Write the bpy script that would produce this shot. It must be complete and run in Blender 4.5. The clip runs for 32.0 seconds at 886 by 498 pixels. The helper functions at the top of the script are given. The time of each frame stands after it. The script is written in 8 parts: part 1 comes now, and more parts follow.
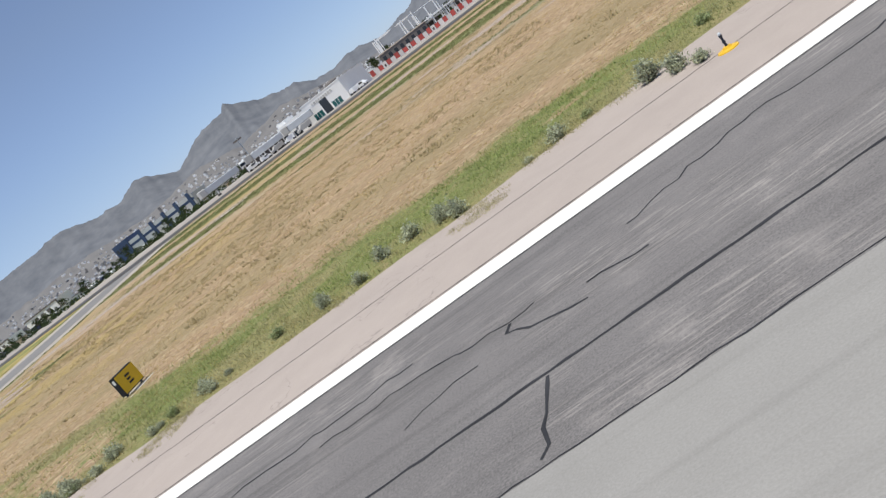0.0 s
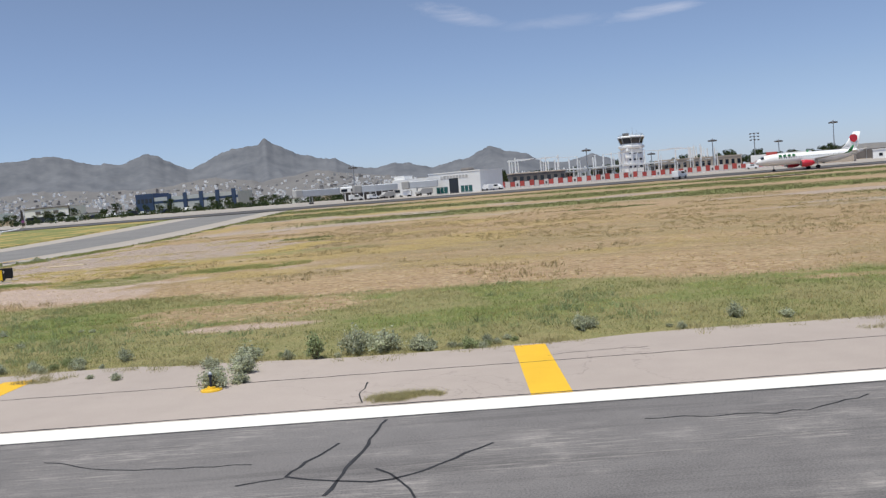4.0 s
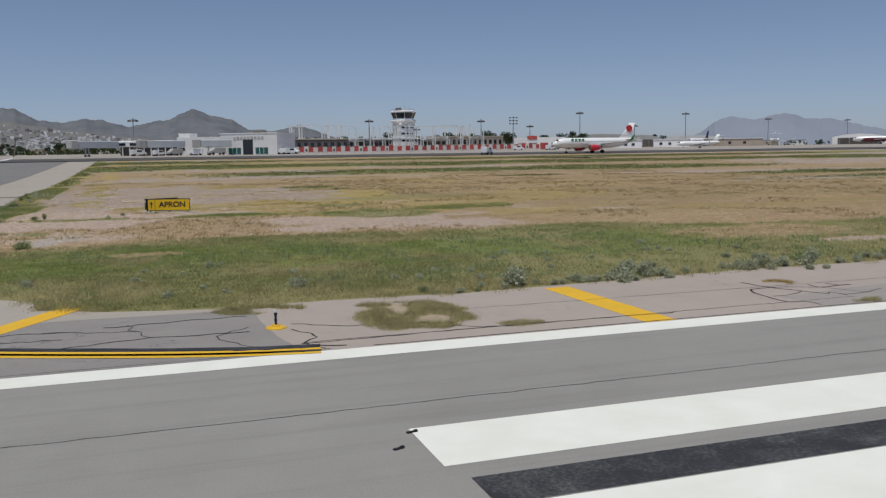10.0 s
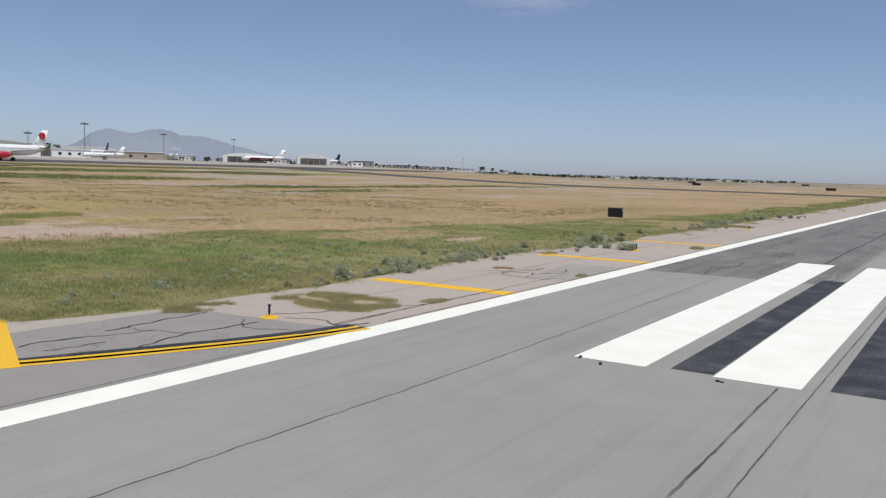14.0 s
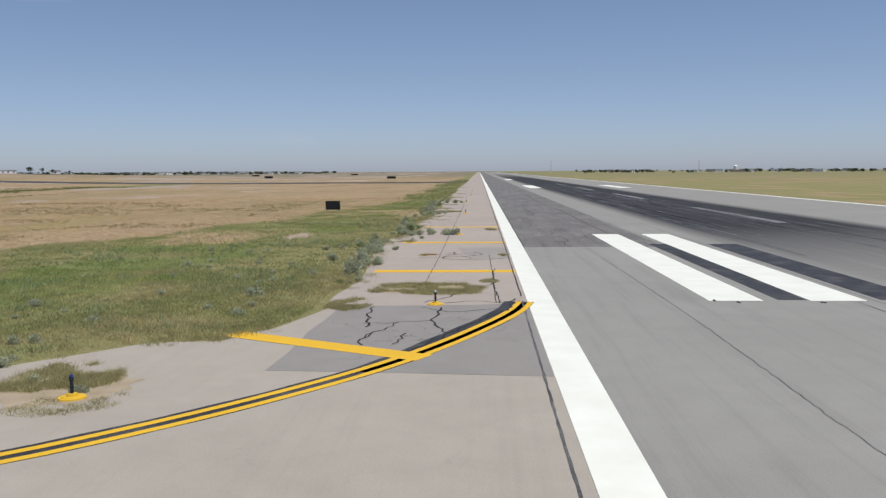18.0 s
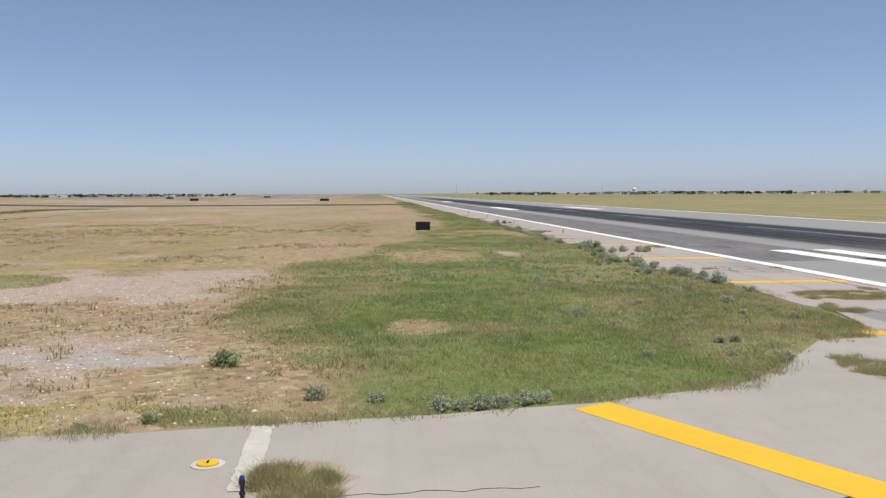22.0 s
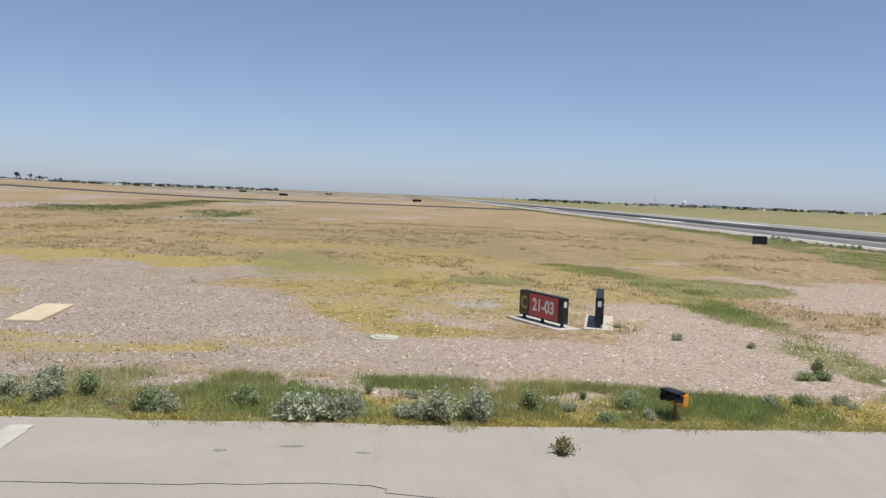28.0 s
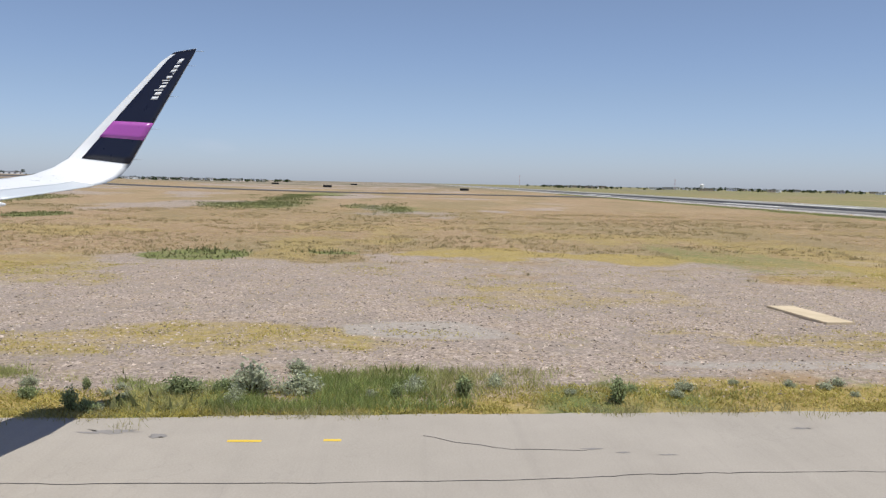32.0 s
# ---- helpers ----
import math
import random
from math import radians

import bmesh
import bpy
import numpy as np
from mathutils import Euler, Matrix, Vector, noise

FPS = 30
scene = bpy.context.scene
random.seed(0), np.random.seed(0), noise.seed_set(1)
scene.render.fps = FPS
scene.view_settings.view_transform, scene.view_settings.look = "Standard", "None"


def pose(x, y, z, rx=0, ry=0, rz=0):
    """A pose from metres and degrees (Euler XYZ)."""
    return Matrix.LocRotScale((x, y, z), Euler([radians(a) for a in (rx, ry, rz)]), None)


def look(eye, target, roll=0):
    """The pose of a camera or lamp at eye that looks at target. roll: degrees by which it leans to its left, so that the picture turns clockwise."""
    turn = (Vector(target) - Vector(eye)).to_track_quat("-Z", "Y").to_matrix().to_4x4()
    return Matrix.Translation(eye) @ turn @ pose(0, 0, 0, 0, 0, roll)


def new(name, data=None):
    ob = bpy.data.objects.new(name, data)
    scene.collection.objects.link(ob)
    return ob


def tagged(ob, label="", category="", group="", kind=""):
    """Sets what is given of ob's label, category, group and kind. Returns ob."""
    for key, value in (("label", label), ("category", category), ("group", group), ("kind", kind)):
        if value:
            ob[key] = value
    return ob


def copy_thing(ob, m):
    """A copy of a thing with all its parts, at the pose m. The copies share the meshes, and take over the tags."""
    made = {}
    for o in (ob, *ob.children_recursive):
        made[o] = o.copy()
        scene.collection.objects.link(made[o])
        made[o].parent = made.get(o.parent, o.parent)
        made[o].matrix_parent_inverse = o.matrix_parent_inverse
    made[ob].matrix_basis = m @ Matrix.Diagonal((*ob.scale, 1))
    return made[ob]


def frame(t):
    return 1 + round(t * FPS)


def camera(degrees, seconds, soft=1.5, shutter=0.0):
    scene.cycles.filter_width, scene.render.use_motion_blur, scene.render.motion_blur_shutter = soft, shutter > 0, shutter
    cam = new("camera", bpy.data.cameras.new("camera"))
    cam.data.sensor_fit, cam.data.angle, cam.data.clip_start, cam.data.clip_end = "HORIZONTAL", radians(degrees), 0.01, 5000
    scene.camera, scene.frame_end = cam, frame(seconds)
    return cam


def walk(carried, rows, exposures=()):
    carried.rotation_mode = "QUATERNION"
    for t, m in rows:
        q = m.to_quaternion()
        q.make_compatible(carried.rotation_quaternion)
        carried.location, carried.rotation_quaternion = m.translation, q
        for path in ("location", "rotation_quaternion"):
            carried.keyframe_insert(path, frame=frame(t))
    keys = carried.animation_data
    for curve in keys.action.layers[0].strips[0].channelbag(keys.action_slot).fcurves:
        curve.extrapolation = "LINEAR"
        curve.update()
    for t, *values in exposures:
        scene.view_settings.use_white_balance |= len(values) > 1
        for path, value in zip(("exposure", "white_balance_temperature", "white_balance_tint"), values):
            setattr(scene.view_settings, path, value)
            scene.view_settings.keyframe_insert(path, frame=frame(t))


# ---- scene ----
cam = camera(54.06, 32.0, soft=1.3)
# seconds, x, y, z, yaw, pitch, roll (all turns in degrees)
PATH = [
    (0.0, 121.59, -17.13, 4.41, 7.32, -11.49, -37.23),
    (0.5, 115.05, -17.25, 4.38, 7.34, -11.45, -38.53),
    (1.0, 108.50, -17.35, 4.37, 6.36, -10.63, -36.10),
    (1.5, 102.14, -17.37, 4.48, 3.96, -9.05, -32.03),
    (2.0, 96.07, -17.46, 4.38, 3.95, -8.06, -20.48),
    (2.5, 90.19, -17.57, 4.43, 3.07, -7.28, -12.45),
    (4.5, 68.81, -18.10, 4.42, 0.75, -2.24, -3.42),
    (5.0, 64.02, -18.31, 4.42, 0.04, -1.19, -1.99),
    (5.5, 59.74, -18.49, 4.42, -0.72, -0.58, -0.81),
    (6.0, 55.63, -18.64, 4.46, -1.42, -0.52, -0.13),
    (6.5, 51.77, -18.81, 4.45, -1.57, -1.42, -0.06),
    (7.0, 48.33, -18.84, 4.42, -2.76, -2.78, 0.10),
    (7.5, 45.25, -18.78, 4.41, -4.20, -3.48, -0.28),
    (8.0, 42.48, -18.76, 4.39, -5.89, -3.79, -0.70),
    (8.5, 39.90, -18.75, 4.41, -8.56, -5.68, -0.89),
    (9.0, 37.51, -18.74, 4.41, -10.90, -6.01, -1.06),
    (9.5, 35.27, -18.74, 4.41, -15.50, -6.40, -0.87),
    (10.0, 33.22, -18.69, 4.42, -18.65, -6.33, -0.83),
    (10.5, 31.29, -18.59, 4.43, -22.23, -6.27, -0.94),
    (11.0, 29.39, -18.32, 4.40, -27.08, -5.80, -0.74),
    (11.5, 27.44, -17.94, 4.40, -32.85, -5.39, -0.15),
    (12.0, 25.44, -17.45, 4.39, -37.13, -4.81, 0.36),
    (12.5, 23.39, -16.81, 4.41, -41.28, -4.63, 0.73),
    (13.0, 21.42, -16.02, 4.47, -47.01, -4.71, 0.61),
    (13.5, 19.49, -14.98, 4.41, -52.45, -5.02, 1.35),
    (14.0, 17.62, -13.78, 4.39, -58.31, -5.14, 1.70),
    (14.5, 15.81, -12.40, 4.38, -64.31, -5.07, 1.81),
    (15.0, 14.10, -10.84, 4.42, -68.41, -5.36, 1.64),
    (15.5, 12.57, -9.20, 4.38, -73.72, -5.69, 0.86),
    (17.5, 8.59, -0.28, 4.34, -85.36, -5.35, 0.02),
    (18.0, 7.90, 2.06, 4.38, -87.60, -5.15, -0.31),
    (18.5, 7.26, 4.59, 4.39, -88.65, -4.91, -0.93),
    (19.0, 6.65, 7.17, 4.43, -89.24, -4.72, -0.72),
    (19.5, 6.26, 9.79, 4.42, -89.36, -4.56, -1.56),
    (20.0, 6.04, 12.46, 4.40, -89.76, -4.61, -1.56),
    (20.5, 5.84, 15.14, 4.41, -91.57, -4.59, -1.12),
    (21.0, 5.61, 17.88, 4.39, -94.99, -4.27, -0.99),
    (21.5, 5.45, 20.79, 4.41, -94.73, -4.07, -0.63),
    (22.0, 5.27, 23.64, 4.38, -94.57, -3.71, -0.29),
    (22.5, 5.08, 26.44, 4.37, -94.87, -3.41, 0.31),
    (23.0, 4.96, 29.31, 4.40, -95.54, -3.25, 0.70),
    (23.5, 4.88, 32.36, 4.41, -95.37, -3.20, 1.05),
    (24.0, 4.81, 35.35, 4.40, -95.25, -3.49, 1.30),
    (24.5, 4.70, 38.23, 4.40, -95.63, -3.63, 1.51),
    (26.5, 4.23, 50.58, 4.40, -95.06, -3.11, 1.45),
    (27.0, 4.15, 53.73, 4.40, -94.17, -3.06, 1.33),
    (27.5, 4.06, 56.87, 4.40, -93.34, -3.06, 1.70),
    (28.0, 4.02, 60.06, 4.41, -93.02, -3.54, 2.30),
    (28.5, 3.95, 63.20, 4.41, -92.75, -3.82, 2.02),
    (29.0, 3.87, 66.40, 4.41, -92.46, -4.05, 1.91),
    (29.5, 3.74, 69.56, 4.41, -92.08, -4.30, 2.00),
    (30.0, 3.64, 72.77, 4.41, -92.29, -4.56, 1.96),
    (30.5, 3.61, 76.05, 4.40, -92.95, -4.45, 1.11),
    (31.0, 3.60, 79.32, 4.40, -93.20, -4.37, 1.30),
    (31.5, 3.58, 82.54, 4.41, -92.56, -4.40, 0.83),
    (32.0, 3.51, 85.67, 4.39, -92.89, -4.36, 1.16),
]


def seat(x, y, z, yaw, pitch, roll):
    """The pose of the camera in the cabin window: it looks along yaw and pitch and leans by roll."""
    return pose(x, y, z) @ pose(0, 0, 0, 0, 0, yaw) @ pose(0, 0, 0, 90 + pitch) @ pose(0, 0, 0, 0, 0, roll)


KELVIN, TINT = 6080, 14.5
walk(cam, [(row[0], seat(*row[1:])) for row in PATH],
     exposures=[(t, stops, KELVIN, TINT) for t, stops in ((0.0, 0.22), (2.5, 0.24), (4.5, 0.08), (5.0, 0.06), (6.0, -0.30), (9.0, -0.52), (10.0, -0.48), (11.0, -0.28), (13.0, -0.08), (15.0, -0.16), (18.0, -0.14), (20.0, -0.06), (21.5, 0.05), (24.0, 0.10), (32.0, 0.07))])

# ---- daylight ----
SUN_TO = Vector((-0.178, -0.22, 1.0)).normalized()
world = bpy.data.worlds.new("sky")
scene.world = world
world.use_nodes = True
wn, wl = world.node_tree.nodes, world.node_tree.links
wn.clear()
sky = wn.new("ShaderNodeTexSky")
sky.sky_type, sky.sun_disc = "NISHITA", False
sky.sun_elevation, sky.sun_rotation = math.asin(SUN_TO.z), math.atan2(SUN_TO.x, SUN_TO.y)
sky.altitude, sky.air_density, sky.dust_density, sky.ozone_density = 1150, 1.15, 0.9, 2.2
coord = wn.new("ShaderNodeTexCoord")
stretch = wn.new("ShaderNodeMapping")
stretch.inputs["Scale"].default_value = (9.0, 9.0, 34.0)
wl.new(coord.outputs["Generated"], stretch.inputs["Vector"])
wisp = wn.new("ShaderNodeTexNoise")
wisp.inputs["Scale"].default_value, wisp.inputs["Detail"].default_value = 1.6, 7
wisp.inputs["Roughness"].default_value, wisp.inputs["Distortion"].default_value = 0.62, 0.9
wl.new(stretch.outputs["Vector"], wisp.inputs["Vector"])
split = wn.new("ShaderNodeSeparateXYZ")
wl.new(coord.outputs["Generated"], split.inputs[0])


def sky_math(op, a, b=0.0):
    n = wn.new("ShaderNodeMath")
    n.operation = op
    for slot, value in enumerate((a, b)):
        if isinstance(value, (int, float)):
            n.inputs[slot].default_value = value
        else:
            wl.new(value, n.inputs[slot])
    return n.outputs[0]


# a few torn wisps of high cloud: bearing, height, half length, half thickness (degrees), slope, density
east = sky_math("MULTIPLY", sky_math("ARCTAN2", split.outputs["X"], split.outputs["Y"]), 180 / math.pi)
tall = sky_math("MULTIPLY", sky_math("ARCSINE", split.outputs["Z"]), 180 / math.pi)
ragged = sky_math("MULTIPLY", sky_math("SUBTRACT", wisp.outputs["Fac"], 0.5), 2.6)
veil = 0.0
for bearing, height, long, thick, slope, dense in ((6.3, 13.0, 3.2, 0.7, -0.33, 0.9), (0.9, 11.4, 3.6, 0.75, -0.25, 0.7), (7.2, 10.4, 4.6, 0.5, 0.0, 0.35), (13.4, 10.4, 3.8, 0.6, 0.08, 0.9),
                                                   (22.6, 11.8, 6.5, 0.6, -0.2, 0.5), (22.2, 10.7, 3.2, 0.8, 0.0, 0.35), (64.0, 10.9, 5.5, 1.1, 0.04, 0.5), (78.0, 2.1, 2.4, 0.7, -0.1, 0.22)):
    du = sky_math("SUBTRACT", east, bearing)
    dv = sky_math("SUBTRACT", sky_math("SUBTRACT", tall, height), sky_math("MULTIPLY", du, slope))
    far_off = sky_math("ADD", sky_math("POWER", sky_math("ABSOLUTE", sky_math("DIVIDE", du, long)), 2.0), sky_math("POWER", sky_math("ABSOLUTE", sky_math("DIVIDE", dv, thick)), 2.0))
    body = sky_math("MULTIPLY", sky_math("MAXIMUM", sky_math("ADD", sky_math("SUBTRACT", 0.75, far_off), ragged), 0.0), 0.27 * dense)
    veil = sky_math("MAXIMUM", veil, sky_math("MULTIPLY", body, sky_math("MAXIMUM", sky_math("SUBTRACT", 1.6, far_off), 0.0)))
veil = sky_math("MINIMUM", veil, 0.5)
cloud = wn.new("ShaderNodeMix")
cloud.data_type = "RGBA"
cloud.inputs["B"].default_value = (5.4, 5.4, 5.6, 1)
wl.new(veil, cloud.inputs["Factor"])
# haze of a hot midday: pale grey-blue low down, softer blue higher up
haze = wn.new("ShaderNodeValToRGB")
haze.color_ramp.elements[0].position, haze.color_ramp.elements[0].color = 0.0, (0.555, 0.645, 0.90, 1)
haze.color_ramp.elements[1].position, haze.color_ramp.elements[1].color = 0.24, (0.735, 0.665, 0.645, 1)
low = haze.color_ramp.elements.new(0.10)
low.color = (0.645, 0.645, 0.725, 1)
wl.new(split.outputs["Z"], haze.inputs[0])
air = wn.new("ShaderNodeMix")
air.data_type, air.blend_type = "RGBA", "MULTIPLY"
air.inputs["Factor"].default_value = 1.0
wl.new(sky.outputs[0], air.inputs["A"])
wl.new(haze.outputs[0], air.inputs["B"])
wl.new(air.outputs["Result"], cloud.inputs["A"])
back = wn.new("ShaderNodeBackground")
back.inputs["Strength"].default_value = 0.1275
wl.new(cloud.outputs["Result"], back.inputs["Color"])
wl.new(back.outputs[0], wn.new("ShaderNodeOutputWorld").inputs["Surface"])
sun = new("sun", bpy.data.lights.new("sun", "SUN"))
sun.data.energy, sun.data.angle, sun.data.color = 4.05, radians(0.53), (1.0, 0.965, 0.80)
sun.matrix_world = look(SUN_TO * 50, (0, 0, 0))

# ---- materials ----
def plug(nt, a, b):
    nt.links.new(a, b)


def base_mat(name, rough=0.8, metal=0.0, spec=0.3):
    m = bpy.data.materials.new(name)
    m.use_nodes = True
    nt = m.node_tree
    bsdf = nt.nodes["Principled BSDF"]
    bsdf.inputs["Roughness"].default_value = rough
    bsdf.inputs["Metallic"].default_value = metal
    bsdf.inputs["Specular IOR Level"].default_value = spec
    return m, nt, bsdf


def noise_of(nt, vec, scale, detail=4, rough=0.55, distort=0.0):
    n = nt.nodes.new("ShaderNodeTexNoise")
    n.inputs["Scale"].default_value, n.inputs["Detail"].default_value = scale, detail
    n.inputs["Roughness"].default_value, n.inputs["Distortion"].default_value = rough, distort
    plug(nt, vec, n.inputs["Vector"])
    return n.outputs["Fac"]


def ramp_of(nt, fac, lo, hi, a=0.0, b=1.0):
    n = nt.nodes.new("ShaderNodeMapRange")
    n.inputs["From Min"].default_value, n.inputs["From Max"].default_value = lo, hi
    n.inputs["To Min"].default_value, n.inputs["To Max"].default_value = a, b
    plug(nt, fac, n.inputs["Value"])
    return n.outputs[0]


def mix_of(nt, fac, a, b, mode="MIX"):
    n = nt.nodes.new("ShaderNodeMix")
    n.data_type, n.blend_type = "RGBA", mode
    for value, slot in ((fac, "Factor"), (a, "A"), (b, "B")):
        if isinstance(value, (int, float)):
            n.inputs[slot].default_value = value
        elif isinstance(value, tuple):
            n.inputs[slot].default_value = (*value, 1.0)
        else:
            plug(nt, value, n.inputs[slot])
    return n.outputs["Result"]


def math_of(nt, op, a, b):
    n = nt.nodes.new("ShaderNodeMath")
    n.operation = op
    for value, slot in ((a, 0), (b, 1)):
        if isinstance(value, (int, float)):
            n.inputs[slot].default_value = value
        else:
            plug(nt, value, n.inputs[slot])
    return n.outputs[0]


def bump_of(nt, bsdf, height, strength=0.3, distance=0.02):
    n = nt.nodes.new("ShaderNodeBump")
    n.inputs["Strength"].default_value, n.inputs["Distance"].default_value = strength, distance
    plug(nt, height, n.inputs["Height"])
    plug(nt, n.outputs[0], bsdf.inputs["Normal"])


def place_of(nt, own=False, scale=(1, 1, 1)):
    """Position to drive patterns: of the world, or the thing's own."""
    if own:
        out = nt.nodes.new("ShaderNodeTexCoord").outputs["Object"]
    else:
        out = nt.nodes.new("ShaderNodeNewGeometry").outputs["Position"]
    if scale != (1, 1, 1):
        m = nt.nodes.new("ShaderNodeMapping")
        m.inputs["Scale"].default_value = scale
        plug(nt, out, m.inputs["Vector"])
        out = m.outputs["Vector"]
    return out


def worn(name, dark, light, rough=0.8, coarse=1.5, fine=30.0, metal=0.0, bump=0.15, own=True, vary=0.0, spec=0.3):
    """A surface with broad stains and fine grain between two colours, and a slight difference from piece to piece."""
    m, nt, bsdf = base_mat(name, rough, metal, spec)
    p = place_of(nt, own)
    a = noise_of(nt, p, coarse, 5, 0.6)
    b = noise_of(nt, p, fine, 3, 0.7)
    f = math_of(nt, "ADD", math_of(nt, "MULTIPLY", ramp_of(nt, a, 0.3, 0.7), 0.65), math_of(nt, "MULTIPLY", b, 0.35))
    col = mix_of(nt, f, dark, light)
    if vary:
        r = nt.nodes.new("ShaderNodeObjectInfo").outputs["Random"]
        v = ramp_of(nt, r, 0, 1, 1 - vary, 1 + vary)
        hsv = nt.nodes.new("ShaderNodeHueSaturation")
        plug(nt, v, hsv.inputs["Value"])
        plug(nt, col, hsv.inputs["Color"])
        col = hsv.outputs[0]
    plug(nt, col, bsdf.inputs["Base Color"])
    plug(nt, ramp_of(nt, b, 0, 1, rough - 0.08, min(1, rough + 0.08)), bsdf.inputs["Roughness"])
    if bump:
        bump_of(nt, bsdf, b, bump, 0.01)
    return m


def pavement_mat(name, dark, light, streak=0.0, crackle=0.0, grain=0.5, rubber=False, scratch=0.0):
    """Aged paving: broad stains, aggregate grain, streaks along the way of travel and hairline cracks."""
    m, nt, bsdf = base_mat(name, 0.88, 0, 0.25)
    p = place_of(nt)
    broad = noise_of(nt, p, 0.12, 5, 0.6, 0.4)
    middle = noise_of(nt, p, 0.9, 6, 0.65)
    fine = noise_of(nt, p, 28, 3, 0.75)
    f = math_of(nt, "ADD", math_of(nt, "MULTIPLY", ramp_of(nt, broad, 0.3, 0.7), 0.4), math_of(nt, "MULTIPLY", ramp_of(nt, middle, 0.3, 0.7), 0.3))
    f = math_of(nt, "ADD", f, math_of(nt, "MULTIPLY", ramp_of(nt, fine, 0.3, 0.7, -0.4, 1.4), 0.3 * grain * 2))
    col = mix_of(nt, f, dark, light)
    if streak:
        q = place_of(nt, False, (0.05, 1.6, 1))
        s = noise_of(nt, q, 1.3, 6, 0.7)
        col = mix_of(nt, ramp_of(nt, s, 0.5, 0.75, 0, streak), col, (dark[0] * 0.35, dark[1] * 0.35, dark[2] * 0.35))
        q2 = place_of(nt, False, (0.25, 2.2, 1))
        s2 = noise_of(nt, q2, 1.1, 8, 0.8)
        col = mix_of(nt, ramp_of(nt, s2, 0.56, 0.74, 0, streak * 0.55), col, light)
    if scratch:
        # pale scrapes along the way of travel, in patches
        thin_lines = noise_of(nt, place_of(nt, False, (0.9, 14.0, 1)), 1.0, 5, 0.75)
        patches = ramp_of(nt, noise_of(nt, place_of(nt, False, (0.35, 1.0, 1)), 0.45, 5, 0.7), 0.46, 0.62)
        worn_pale = (light[0] * 2.0, light[1] * 1.95, light[2] * 1.85)
        col = mix_of(nt, math_of(nt, "MULTIPLY", ramp_of(nt, thin_lines, 0.50, 0.60, 0, scratch), patches), col, worn_pale)
        col = mix_of(nt, math_of(nt, "MULTIPLY", ramp_of(nt, middle, 0.55, 0.64, 0, scratch * 0.55), patches), col, worn_pale)
    if rubber:
        # tyre rubber laid down along the landing strip
        sep = nt.nodes.new("ShaderNodeSeparateXYZ")
        plug(nt, p, sep.inputs[0])
        off = math_of(nt, "ABSOLUTE", math_of(nt, "ADD", sep.outputs["Y"], 20.5), 0)
        wide = ramp_of(nt, off, 6.5, 8.8, 1.0, 0.0)
        along = math_of(nt, "MULTIPLY", ramp_of(nt, sep.outputs["X"], 34, 75, 0, 1), ramp_of(nt, sep.outputs["X"], 500, 1100, 1, 0.1))
        q = place_of(nt, False, (0.03, 1.0, 1))
        s = ramp_of(nt, noise_of(nt, q, 1.6, 7, 0.7), 0.12, 0.46)
        col = mix_of(nt, math_of(nt, "MULTIPLY", math_of(nt, "MULTIPLY", wide, along), math_of(nt, "MULTIPLY", s, 0.94)), col, (0.018, 0.018, 0.022))
    if crackle:
        warp = noise_of(nt, p, 0.5, 4, 0.6)
        add = nt.nodes.new("ShaderNodeMix")
        add.data_type = "VECTOR"
        add.inputs["Factor"].default_value = 0.25
        v = nt.nodes.new("ShaderNodeTexVoronoi")
        v.feature = "DISTANCE_TO_EDGE"
        v.inputs["Scale"].default_value = 0.22
        plug(nt, p, add.inputs["A"])
        n3 = nt.nodes.new("ShaderNodeTexNoise")
        n3.inputs["Scale"].default_value, n3.inputs["Detail"].default_value = 0.35, 5
        plug(nt, p, n3.inputs["Vector"])
        sc = nt.nodes.new("ShaderNodeVectorMath")
        sc.operation = "SCALE"
        sc.inputs["Scale"].default_value = 9.0
        plug(nt, n3.outputs["Color"], sc.inputs[0])
        ad = nt.nodes.new("ShaderNodeVectorMath")
        plug(nt, p, ad.inputs[0])
        plug(nt, sc.outputs[0], ad.inputs[1])
        plug(nt, ad.outputs[0], v.inputs["Vector"])
        line = ramp_of(nt, v.outputs["Distance"], 0.0, 0.008, 1, 0)
        some = ramp_of(nt, noise_of(nt, p, 0.16, 3), 0.46, 0.6)
        col = mix_of(nt, math_of(nt, "MULTIPLY", math_of(nt, "MULTIPLY", line, some), crackle), col, (0.03, 0.03, 0.032))
    plug(nt, col, bsdf.inputs["Base Color"])
    bump_of(nt, bsdf, fine, 0.25, 0.01)
    return m


def paint_mat(name, colour, under, wear=0.5, rough=0.6):
    """Painted marking, worn through to the paving in chips and scuffs."""
    m, nt, bsdf = base_mat(name, rough, 0, 0.3)
    p = place_of(nt)
    chips = noise_of(nt, p, 14, 8, 0.8)
    areas = noise_of(nt, p, 0.8, 4, 0.6)
    f = math_of(nt, "ADD", math_of(nt, "MULTIPLY", chips, 0.6), math_of(nt, "MULTIPLY", areas, 0.4))
    tone = mix_of(nt, ramp_of(nt, areas, 0.3, 0.7), (colour[0] * 0.9, colour[1] * 0.9, colour[2] * 0.88), colour)
    col = mix_of(nt, ramp_of(nt, f, 0.72 - wear * 0.2, 0.80 - wear * 0.12, 0, 0.85), tone, under)
    plug(nt, col, bsdf.inputs["Base Color"])
    bump_of(nt, bsdf, chips, 0.1, 0.005)
    return m


